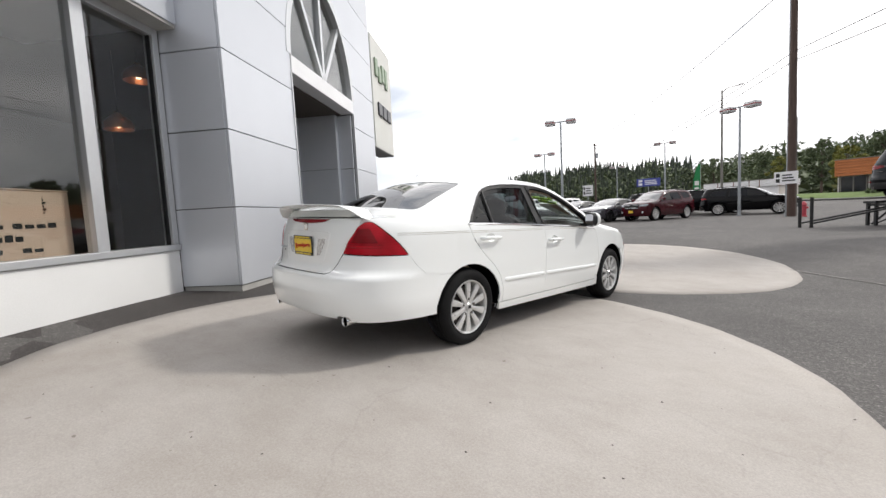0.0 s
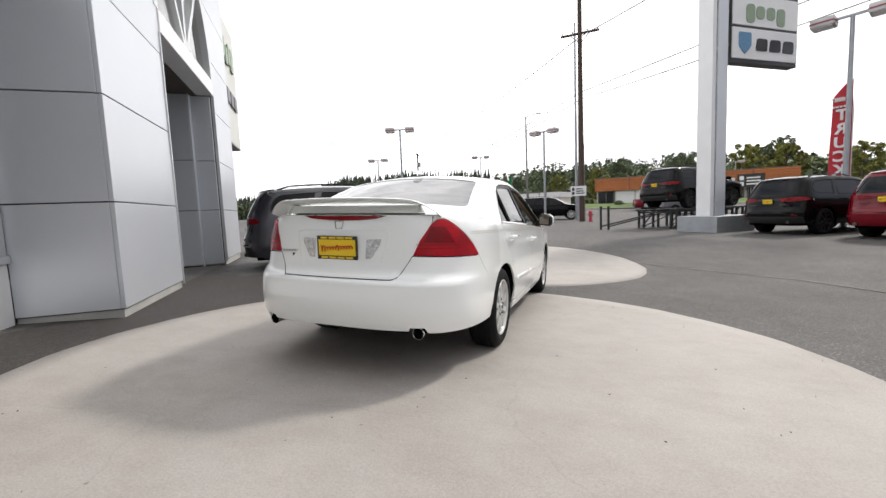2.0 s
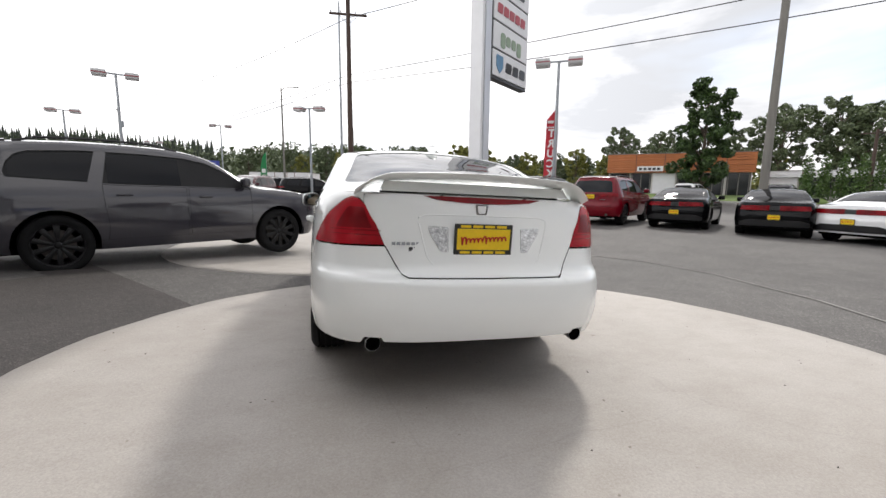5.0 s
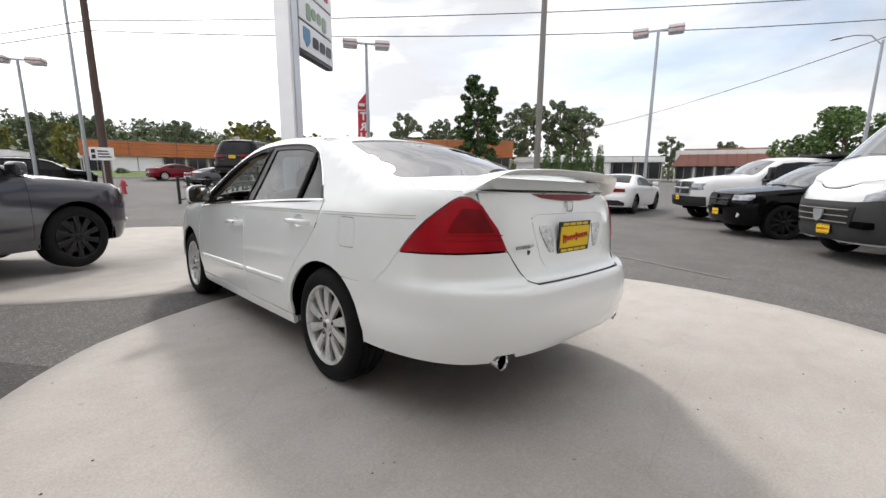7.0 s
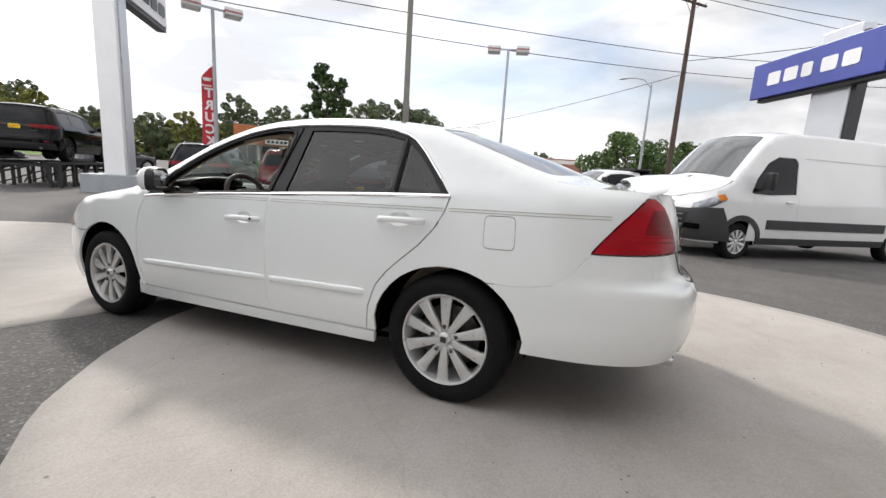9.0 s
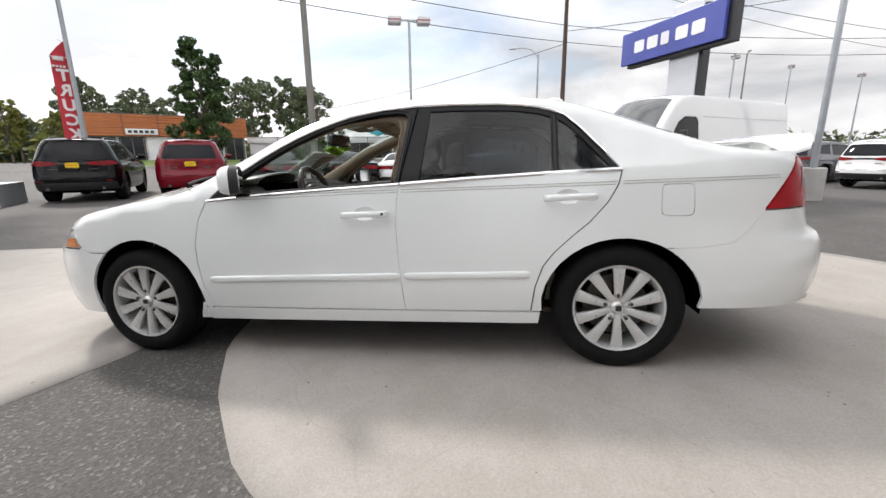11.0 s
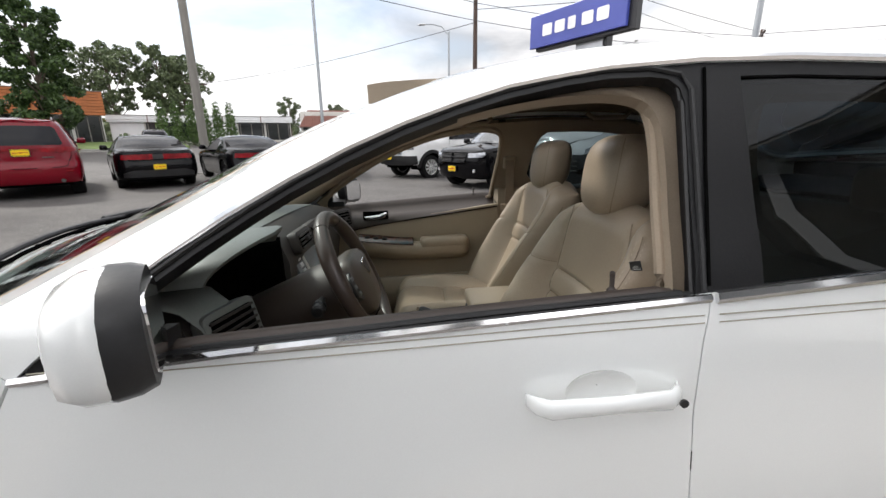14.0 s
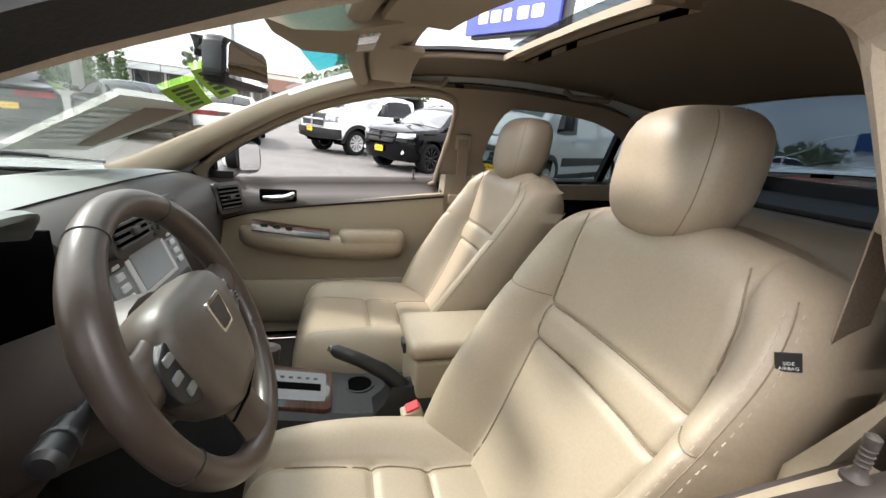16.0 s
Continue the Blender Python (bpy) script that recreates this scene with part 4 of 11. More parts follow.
        # darker reflector band within the lamp
        skin("lamp_reflector", rounded([(SH.s_x(0.735, 0.87), 0.868), (SH.s_x(0.565, 0.87), 0.868), (SH.s_x(0.605, 0.965), 0.968), (SH.s_x(0.675, 0.97), 0.972)], 0.012), fn, M_TAILDK, lamp, "darker red ribbed reflector", (), 0.03, 0, 0.0, 0.0045, mirror=mir)
        for zr in (0.836, 0.858):
            L_ = [fn(SH.s_x(x, zr), zr) for x in np.linspace(0.528, 0.76, 12)]
            part("lamp_rib", tube_bm([((-1 if mir else 1) * x, y - 0.0035, z) for x, y, z in L_], 0.0022, 5), M_TAILDK, lamp, smooth=True)
        rb = [S(-1.710, ZB_REAR)] + [(SH.s_y(y, 0.3), ZB_REAR) for y in (-1.8, -2.0)] + [(SH.s_x(0.7, 0.3), ZB_REAR), (SH.s_x(0.615, 0.3), ZB_REAR + 0.004), (SH.s_x(0.60, 0.34), 0.345), (SH.s_x(0.52, 0.34), 0.348), (SH.s_x(0.505, 0.3), 0.325), (SH.sr(), 0.325),
                                         (SH.sr(), 0.638), (SH.s_x(0.40, 0.64), 0.640), (SH.s_x(0.43, 0.655), 0.655), (SH.s_x(0.505, 0.785), 0.783), (SH.s_x(0.72, 0.78), 0.778), (tip[0], 0.778), (SH.s_y(-1.90, 0.69), 0.6875), (SH.s_y(-1.84, 0.63), 0.6345), S(-1.70, 0.6125)]
        rb += [S(-1.544, 0.6080)] + [p for p in ar if p[0] < -1.45 and 0.31 < p[1] < 0.604]
        if not mir:
            k = rb.index((SH.sr(), 0.638))
            skin("rear_bumper", both_sides(rb[k:] + rb[:k], SH.sr()), around(fn, SH.sr()), M_WHITE, sedan, "white rear bumper with cut-outs for two exhausts", (), 0.045, 0.0008, 0.02)
        tk = [(SH.s_x(0.510, 0.79), 0.792), (SH.s_x(0.435, 0.665), 0.660), (SH.s_x(0.40, 0.645), 0.645), (SH.sr(), 0.643), (SH.sr(), 1.038), (SH.s_x(0.60, 1.035), 1.038), (SH.s_x(0.604, 0.985), 0.985), (SH.s_x(0.549, 0.885), 0.885)]
        if not mir:
            k = tk.index((SH.sr(), 1.038))
            skin("boot_lid_face", both_sides(tk[k:] + tk[:k], SH.sr()), around(fn, SH.sr()), M_WHITE, sedan, "", (), 0.045, 0.0008, 0.02)
        # quarter with rear pillar, roof rail and screen pillar
        q = [(DOOR_R[0][0] - 0.004, 0.285)] + [(p[0] - 0.004, p[1]) for p in DOOR_R[1:]] + DLO_TOP[::-1] + [(0.94, 0.955)] + SH.top_line(0.99, SH.s_y(-2.10, 1.04))[0:]
        q += [(SH.s_x(0.604, 1.04), 1.040), (SH.s_x(0.604, 1.0), 0.994), (SH.s_x(0.632, 1.018), 1.019), (SH.s_x(0.665, 1.024), 1.022), (tl_top[0] + 0.002, 1.014)] + [(a_ + 0.004, b_ + 0.003) for a_, b_ in edge[::-1]] + [(tip[0] + 0.004, 0.784), (SH.s_y(-1.90, 0.69), 0.689), (SH.s_y(-1.84, 0.63), 0.636), S(-1.70, 0.6145), S(-1.541, 0.6105)]
        q += [p for p in ar[::-1] if (p[0] > -1.45 or p[1] > 0.614) and p[1] > 0.30] + [(-0.962, 0.285)]
        quarter = skin("rear_quarter", q, fn, M_WHITE, sedan, "", [rounded(wind, 0.03)] if mir else (), 0.05, 0.0012, 0.014, mirror=mir)
        for zz in (0.9225, 0.9355):
            P = [fn(SH.s_y(float(y), 0.93), zz + 0.004 * (-1.31 - float(y))) for y in np.linspace(-1.34, -2.04, 12)]
            part("pinstripe", tube_bm([(sg * (x + 0.0003), y, z) for x, y, z in P], 0.0012, 4), M_STRIPE, quarter)
        if mir:
            skin("fuel_flap", rounded(wind, 0.03), fn, M_WHITE, sedan, "", (), 0.05, 0.003, 0.012, mirror=True)
        skin("sill", [(0.955, 0.205), (0.93, 0.278), (-0.955, 0.278), (-0.945, 0.215)], fn, M_WHITE, sedan, "", (), 0.05, 0.001, 0.05, 0.004, mirror=mir)
        # white flanges under the bumper joints
        def flange(path, w=0.03):
            up_ = [(s, z + w) for s, z in path]
            skin("panel_flange", path and [(s, z - w) for s, z in path] + up_[::-1], fn, M_WHITE, sedan, "", (), 0.05, 0, 0.0, -0.0035, mirror=mir)
        flange([(tip[0], 0.780), (SH.s_y(-1.90, 0.69), 0.688), (SH.s_y(-1.84, 0.63), 0.635), S(-1.70, 0.613), S(-1.58, 0.609)])
        flange([S(1.72, 0.611), (SH.s_y(1.80, 0.64), 0.630)], 0.015)
        skin("panel_flange", [(1.03, 0.205), (0.93, 0.205), (0.93, 0.31), (0.985, 0.31)], fn, M_WHITE, sedan, "", (), 0.05, 0, 0.0, -0.004, mirror=mir)
        # dark shell behind the panels, seen through the joints
        inner = [(0.98, 0.22), (0.96, 0.90)] + [(p[0], p[1] - 0.01) for p in BELT] + [(-1.36, 1.0), (-1.45, 0.9), (-1.02, 0.62), (-0.96, 0.22)]
        skin("inner_shell", inner, fn, M_VOID, sedan, "", (), 0.12, 0, 0.0, -0.022, mirror=mir)
        # wheel wells
        for (yc, zc, ry, rz), wx in ((ARCH_F, 0.53), (ARCH_R, 0.53)):
            rows = []
            for x in (-0.012, -0.05, wx):
                row = []
                for a in np.linspace(-0.12, math.pi + 0.12, 22):
                    y_, z_ = yc + (ry + 0.004) * math.cos(a), zc + (rz + 0.004) * math.sin(a)
                    row.append((sg * (fn(SH.s_y(y_, z_), max(0.22, z_))[0] + x if x < 0 else x), y_, z_))
                rows.append(row)
            well = part("wheel_well", loft_bm(rows, close_u=False), M_VOID, sedan, smooth=True)
            part("well_wall", prism_bm([(yc + ry * math.cos(a), zc + rz * math.sin(a)) for a in np.linspace(-0.12, math.pi + 0.12, 20)], sg * (wx - 0.01), sg * wx), M_VOID, well)
            yw = 1.40 if yc > 0 else -1.34
            wheel(sedan, sg * 0.765, yw, 0.300, 0.323, 0.215, 0.222, M_ALLOY, 10, sg)
            part("wheel_badge", box_bm((sg * 0.868 - 0.003, yw - 0.014, 0.300 - 0.012), (sg * 0.868 + 0.003, yw + 0.014, 0.300 + 0.014), 0.002), M_LOGODK, sedan)
    # top panels
    T = SH.top
    hood = [(1.130, -0.95), (1.118, -0.6), (1.110, 0.0), (1.118, 0.6), (1.130, 0.95)] + [(s, 0.985) for s in np.linspace(1.2, SH.y0f + 0.9, 14)] + [(SH.sf() - 0.02, 0.9), (SH.sf() - 0.02, -0.9)] + [(s, -0.985) for s in np.linspace(SH.y0f + 0.9, 1.2, 14)]
    skin("bonnet", hood, T, M_WHITE, sedan, "", (), 0.06, 0.002, 0.014, aim=Vector((0, 1.2, 0.2)))
    cowl = skin("cowl_grille", [(1.028, -0.975), (1.028, 0.975), (1.150, 0.975), (1.150, -0.975)], T, M_BLACK, sedan, "black cowl panel below the windscreen", (), 0.05, 0, 0.01, -0.006, aim=Vector((0, 1.0, 0.2)))
    for k in range(9):
        xr = -0.72 + k * 0.18
        part("cowl_slot", tube_bm([Vector(T(1.06, xr)) + Vector((0, 0, -0.003)), Vector(T(1.105, xr)) + Vector((0, 0, -0.003))], 0.006, 5), M_VOID, cowl)
    for x0, x1 in ((-0.78, -0.02), (-0.05, 0.72)):
        w = part("wiper", tube_bm([Vector(T(1.065 - 0.05 * t, x0 + (x1 - x0) * t)) + Vector((0, 0.004, 0.016 + 0.006 * math.sin(math.pi * t))) for t in np.linspace(0, 1, 9)], [0.011, 0.010, 0.009, 0.008, 0.008, 0.007, 0.007, 0.006, 0.005], 8), M_BLACK, sedan, "black wiper arm parked on the cowl", smooth=True)
        part("wiper_blade", tube_bm([Vector(T(1.035 - 0.02 * t, x0 + 0.1 + (x1 - x0 + 0.1) * t)) + Vector((0, 0.002, 0.010)) for t in np.linspace(0, 1, 7)], 0.005, 6), M_VOID, w)
    scr = rounded([(1.026, -0.925), (1.026, 0.925), (0.14, 0.90), (0.14, -0.90)], 0.05)
    rgl = rounded([(-1.13, -0.86), (-1.13, 0.86), (-1.80, 0.90), (-1.80, -0.90)], 0.08)
    sun_hole = rounded([(0.012, -0.53), (0.012, 0.53), (-0.39, 0.53), (-0.39, -0.53)], 0.06)
    ro = [(1.03, -1.0), (1.03, 1.0)] + [(s, 1.0) for s in np.linspace(0.95, -1.8, 60)] + [(-1.86, 1.0), (-1.86, -1.0)] + [(s, -1.0) for s in np.linspace(-1.8, 0.95, 60)]
    ro[1:2] = []
    ro[0:1] = [(1.034, -1.0), (1.034, -0.93), (1.033, 0.0), (1.034, 0.93), (1.034, 1.0)]
    skin("roof", ro, T, M_WHITE, sedan, "", [scr, rgl, sun_hole], 0.055, 0.0, 0.02, aim=Vector((0, -0.3, 0.6)))
    w1 = skin("windscreen", scr, T, M_CLEAR, sedan, "clear laminated windscreen", (), 0.07, -0.004, 0.0, -0.004, aim=Vector((0, -0.3, 0.6)))
    g2 = skin("rear_window", rgl, T, M_REARGL, sedan, "tinted rear screen", (), 0.07, -0.004, 0.0, -0.004, aim=Vector((0, -0.3, 0.6)))
    dk = [(-1.862, -0.86), (-1.862, 0.86)] + [(s, 0.90) for s in np.linspace(-1.95, SH.s_x(0.62, 1.04), 12)] + [(SH.s_x(0.3, 1.04), 0.97), (SH.sr() + 0.01, 0.97), (SH.sr() + 0.01, -0.97), (SH.s_x(0.3, 1.04), -0.97)] + [(s, -0.90) for s in np.linspace(SH.s_x(0.62, 1.04), -1.95, 12)]
    skin("boot_lid", dk, T, M_WHITE, sedan, "", (), 0.045, 0.0012, 0.014, aim=Vector((0, -1.8, 0.2)))
    for sg in (-1, 1):
        st = [(-1.862, 0.865 * sg), (-1.862, sg)] + [(s, sg) for s in np.linspace(-1.95, SH.s_x(0.62, 1.04), 12)] + [(s, 0.905 * sg) for s in np.linspace(SH.s_x(0.62, 1.04), -1.95, 12)]
        skin("quarter_top", st, T, M_WHITE, sedan, "", (), 0.045, 0, 0.01, aim=Vector((0, -1.8, 0.2)))
    dashk = [(-1.81, -0.9), (-1.81, 0.9), (-1.86, 0.9), (-1.86, -0.9)]
    skin("rear_seal", dashk, T, M_SEAL, sedan, "", (), 0.06, 0, 0.0, -0.006, aim=Vector((0, -1.8, 0.2)))
    # floor pan closes the underside
    part("underbody", join(box_bm((-0.74, -0.95, 0.20), (0.74, 0.97, 0.235)), box_bm((-0.50, -1.95, 0.24), (0.50, -0.94, 0.29)), box_bm((-0.50, 0.96, 0.22), (0.50, 2.2, 0.26)), box_bm((-0.7, -2.1, 0.335), (0.7, -1.75, 0.365))), M_VOID, sedan)
    # aerial base on the roof
    part("aerial_fin", loft_bm([[(0.045 * w * math.cos(a), -1.02 - 0.075 + 0.075 * k * 0.9 * math.sin(a) * w, 1.437 + h) for a in np.linspace(0, 2 * math.pi, 16, endpoint=False)] for w, h, k in ((1, 0, 1), (0.85, 0.014, 1), (0.5, 0.026, 1))]), M_WHITE, sedan, smooth=True)


def build_saloon_windows():
    fn = SH.side
    def below(pts, d):
        return [(y, z - d) for y, z in pts]
    top = dict(DLO_TOP)
    f_top = [(0.70, 1.003), (0.65, 1.038), (0.595, 1.074), (0.51, 1.124), (0.446, 1.159), (0.35, 1.205), (0.25, 1.246), (0.15, 1.279), (0.056, 1.304), (-0.05, 1.323), (-0.136, 1.333), (-0.215, 1.334)]
    front = f_top + [(-0.248, 1.329), (-0.268, 1.312), (-0.272, 1.285), (-0.222, 0.960)] + [(0.15, 0.947), (0.45, 0.933), (0.70, 0.919)]
    r_top = [(-0.392, 1.330), (-0.508, 1.329), (-0.745, 1.317), (-0.86, 1.305), (-0.944, 1.290), (-1.012, 1.270)]
    rear = r_top + [(-1.012, 0.998), (-0.6, 0.983), (-0.345, 0.973)]
    qg = [(-1.045, 1.255), (-1.075, 1.236), (-1.14, 1.175), (-1.20, 1.108), (-1.255, 1.043), (-1.287, 1.004), (-1.045, 0.998)]
    outer = DLO_TOP + BELT[::-1][1:-1]
    for mir in (False, True):
        sg = -1 if mir else 1
        sur = skin("window_frame", outer, fn, M_PILLAR, sedan, "black window frame and pillar", [front, rear, qg], 0.05, 0.0, 0.030, -0.006, mirror=mir)
        for nm, pg in (("rear_door_glass", rear), ("quarter_glass", qg)):
            g = skin(nm, pg, fn, M_TINT, sur, "dark privacy glass", (), 0.08, -0.004, 0.0, -0.013, mirror=mir)
        # raised edge round the rear glass and the door joint in the pillar
        def band(name, pts, off, r, mat, flat=1.0, n=6):
            P = []
            for s, z in pts:
                x, y, zz = fn(s, z)
                P.append((sg * (x + off), y, zz))
            return part(name, tube_bm(P, r, n, True, flat), mat, sur, smooth=True)
        band("chrome_trim", [(y, z + 0.006) for y, z in DLO_TOP[1:-1]], 0.0, 0.007, M_CHROME)
        band("waist_trim", [(y, z + 0.002) for y, z in BELT if y > -0.24] + [(-0.243, 0.957)], 0.0, 0.008, M_CHROME)
        band("waist_trim", [(-0.252, 0.957)] + [(y, z + 0.002) for y, z in BELT if y < -0.26], 0.0, 0.011, M_CHROME)
        band("pillar_joint", [(-0.246, 0.975), (-0.285, 1.17), (-0.322, 1.345)], -0.004, 0.003, M_VOID)
        band("glass_seal", [(-1.028, 0.992), (-1.028, 1.272)], -0.004, 0.010, M_SEAL)
        band("glass_seal", front + front[:1], -0.016, 0.006, M_SEAL)
        band("glass_seal", [(p[0], p[1] + 0.014) for p in f_top] + [(-0.272, 1.335), (-0.288, 1.305), (-0.236, 0.966)], -0.004, 0.005, M_SEAL)
        band("waist_seal", [(0.60, 0.929), (0.15, 0.951), (-0.2, 0.963)], -0.012, 0.006, M_SEAL)
        # tan trim round the opening, behind the frame
        f_in = round_off([(0.73, 0.99), (0.60, 1.084), (0.446, 1.168), (0.35, 1.214), (0.25, 1.250), (0.15, 1.280), (0.056, 1.300), (-0.05, 1.312), (-0.16, 1.314), (-0.226, 1.290), (-0.228, 1.20), (-0.20, 1.03), (-0.185, 0.90), (0.73, 0.90)])
        r_in = [(-0.415, 1.298), (-0.55, 1.301), (-0.745, 1.293), (-0.90, 1.268), (-1.03, 1.215), (-1.12, 1.14), (-1.20, 1.05), (-1.22, 0.99), (-0.37, 0.96)]
        tr_out = [(0.74, 0.92), (0.78, 0.975), (0.641, 1.085), (0.446, 1.195), (0.25, 1.28), (0.056, 1.335), (-0.136, 1.362), (-0.508, 1.366), (-0.86, 1.345), (-1.02, 1.31), (-1.15, 1.22), (-1.3, 1.06), (-1.38, 0.96), (-1.2, 0.90), (-0.30, 0.885), (-0.21, 0.62), (-0.16, 0.62), (-0.168, 0.885), (0.56, 0.885)]
        skin("pillar_trim", tr_out, fn, M_HEAD, sedan, "beige inner pillar trim", [f_in, round_off(r_in)], 0.025, 0.0, -0.03, -0.052, mirror=mir)
        lip = [p for p in dense(f_in, 0.02) if p[1] > 0.93 and p[0] < 0.72]
        k = max(range(len(lip)), key=lambda i: math.hypot(lip[i][0] - lip[i - 1][0], lip[i][1] - lip[i - 1][1]))
        lip = lip[k:] + lip[:k]
        part("trim_lip", tube_bm([(sg * (fn(s, z)[0] - 0.058), s, z) for s, z in lip], 0.011, 8), M_HEAD, sedan, "rounded beige lip of the door opening", smooth=True)


build_saloon_body()
build_saloon_windows()


def build_saloon_details():
    # spoiler
    rows = []
    for x in np.linspace(-0.65, 0.65, 41):
        a = abs(x)
        drop = 0.085 * max(0.0, (a - 0.46) / 0.205) ** 2
        zc = 1.142 - 0.02 * (a / 0.6) ** 2 - drop
        yl, yt = -2.04 - 0.10 * (a / 0.65) ** 3, -2.375 + 0.13 * (a / 0.65) ** 4
        th = 0.017 * (1 - 0.6 * (a / 0.65) ** 4)
        ring = []
        for t, up in ((0, 0), (0.06, 0.55), (0.25, 1.0), (0.6, 0.8), (0.95, 0.35), (1.0, 0.0), (0.95, -0.35), (0.6, -0.6), (0.25, -0.75), (0.06, -0.5)):
            ring.append((float(x), yl + (yt - yl) * t, zc - 0.022 + 0.030 * t + up * th))
        rows.append(ring)
    sp = part("spoiler", loft_bm(rows), M_WHITE, sedan, "white boot spoiler on a raised centre", smooth=True, angle=60)
    rows = []
    for x, k in ((-0.52, 0.3), (-0.50, 1.0), (-0.46, 1.0), (0.46, 1.0), (0.50, 1.0), (0.52, 0.3)):
        rows.append([(x, -2.13, 1.055), (x, -2.16, 1.06 + 0.045 * k), (x, -2.21, 1.062 + 0.045 * k), (x, -2.25, 1.055)])
    part("spoiler_foot", loft_bm(rows), M_WHITE, sp, smooth=True, angle=50)
    fn = SH.side
    # high brake lamp, in two mirrored halves of one lens
    for mir in (False, True):
        bl = [(SH.s_x(0.315, 1.04), 1.036), (SH.s_x(0.25, 1.02), 1.018), (SH.s_x(0.12, 1.01), 1.008), (SH.sr(), 1.005), (SH.sr(), 1.037)]
        skin("high_brake_lamp", bl, fn, M_TAILDK, sedan, "dark red high brake lamp strip", (), 0.04, 0, 0.01, 0.004, mirror=mir)
        # shallow ridge round the plate recess
        rim = [(0.0, 0.945), (0.30, 0.945), (0.345, 0.93), (0.345, 0.90), (0.305, 0.74), (0.27, 0.695), (0.22, 0.682), (0.0, 0.680)]
        P = []
        for x, z in dense(rim, 0.04)[:-12]:
            p = fn(SH.s_x(max(0.001, x), z), z)
            P.append(((-1 if mir else 1) * p[0], p[1] + 0.0015, p[2]))
        part("plate_recess_ridge", tube_bm(P, 0.004, 6), M_WHITE, sedan, smooth=True)
        lens = [(0.195, 0.885), (0.300, 0.890), (0.295, 0.86), (0.235, 0.765), (0.195, 0.76)]
        skin("reverse_lamp", rounded([(SH.s_x(x, z), z) for x, z in lens], 0.012), fn, M_CLEARLENS, sedan, "clear ribbed reversing lamp", (), 0.03, 0, 0.01, 0.004, mirror=mir)
        sg = -1 if mir else 1
        # exhaust
        ex = part("exhaust_tip", moved(lathe_bm([(-0.30, 0.030), (-0.02, 0.036), (0.0, 0.039), (0.004, 0.037), (0.0, 0.034), (-0.02, 0.033)], 28, axis="z"), facing((sg * 0.558, -2.340, 0.308), (0, -1, -0.02))), M_CHROME, sedan, "chrome exhaust tip", smooth=True)
        # flat disc in cavity black stands in for the dark bore
        part("exhaust_bore", moved(lathe_bm([(-0.012, 0.0335), (-0.012, 0.001)], 24, axis="z"), facing((sg * 0.558, -2.340, 0.308), (0, -1, -0.02))), M_VOID, ex, "black disc standing in for the hollow bore")
        # outside mirror
        rows = []
        for t, wd, ht in ((0.0, 0.45, 0.6), (0.015, 0.88, 0.92), (0.03, 1.0, 1.0), (0.055, 0.94, 0.95), (0.075, 0.78, 0.80), (0.085, 0.45, 0.5)):
            ring = []
            for k in range(20):
                a = 2 * math.pi * k / 20
                c, s = math.cos(a), math.sin(a)
                r = 1 / (abs(c) ** 3.2 + abs(s) ** 3.2) ** (1 / 3.2)
                ring.append((sg * (0.970 + 0.088 * wd * r * c + 0.15 * t), 0.610 + t, 1.012 + 0.074 * ht * r * s - 0.010 * (r * c)))
            rows.append(ring)
        turn = Matrix.Translation((sg * 0.97, 0.62, 0)) @ Matrix.Rotation(radians(-26 * sg), 4, "Z") @ Matrix.Translation((-sg * 0.97, -0.62, 0))
        mr = part("wing_mirror", moved(loft_bm(rows), turn), M_WHITE, sedan, "white door mirror with black inner rim", smooth=True, angle=70)
        rows = []
        for t, k in ((-0.018, 0.95), (0.0, 1.03), (0.026, 1.05)):
            ring = []
            for j in range(20):
                a = 2 * math.pi * j / 20
                c, s = math.cos(a), math.sin(a)
                r = 1 / (abs(c) ** 3.2 + abs(s) ** 3.2) ** (1 / 3.2)
                ring.append((sg * (0.970 + 0.085 * k * r * c), 0.612 + t, 1.010 + 0.071 * k * r * s - 0.010 * (r * c)))
            rows.append(ring)
        part("mirror_rim", moved(loft_bm(rows), turn), M_BLACK, mr, smooth=True, angle=50)
        part("mirror_glass", moved(prism_bm(rounded([(-0.066, -0.052), (0.066, -0.058), (0.066, 0.051), (-0.066, 0.054)], 0.02), -0.002, 0.002, axis="y"), turn @ Matrix.Translation((sg * 0.970, 0.5915, 1.010))), M_MIRROR, mr)
        part("mirror_arm", loft_bm([[(sg * x, y + dy, z + dz) for dy, dz in ((-0.03, -0.014), (0.04, -0.014), (0.04, 0.014), (-0.03, 0.014))] for x, y, z in ((0.84, 0.665, 0.945), (0.875, 0.665, 0.948), (0.92, 0.66, 0.957), (0.95, 0.655, 0.965))]), M_BLACK, mr, smooth=True)
        part("mirror_sail", prism_bm([(0.70, 0.925), (0.70, 1.006), (0.76, 0.972), (0.83, 0.918)], sg * (fn(0.66, 0.98)[0] - 0.015), sg * (fn(0.66, 0.98)[0] + 0.006), bevel=0.003), M_BLACK, mr)
        # mud flap behind the front wheel, and inner bumper valance
        part("valance", box_bm((min(sg * 0.02, sg * 0.50), -2.20, 0.335), (max(sg * 0.02, sg * 0.50), -2.15, 0.38), 0.01), M_VOID, sedan)
        P = []
        for x, z in [(x, 0.6415 + 0.0013 * x / 0.4) for x in np.linspace(0.001, 0.40, 14)] + [(0.418, 0.649), (0.434, 0.659), (0.46, 0.704), (0.485, 0.748), (0.507, 0.787)]:
            q = fn(SH.s_x(float(x), z), z)
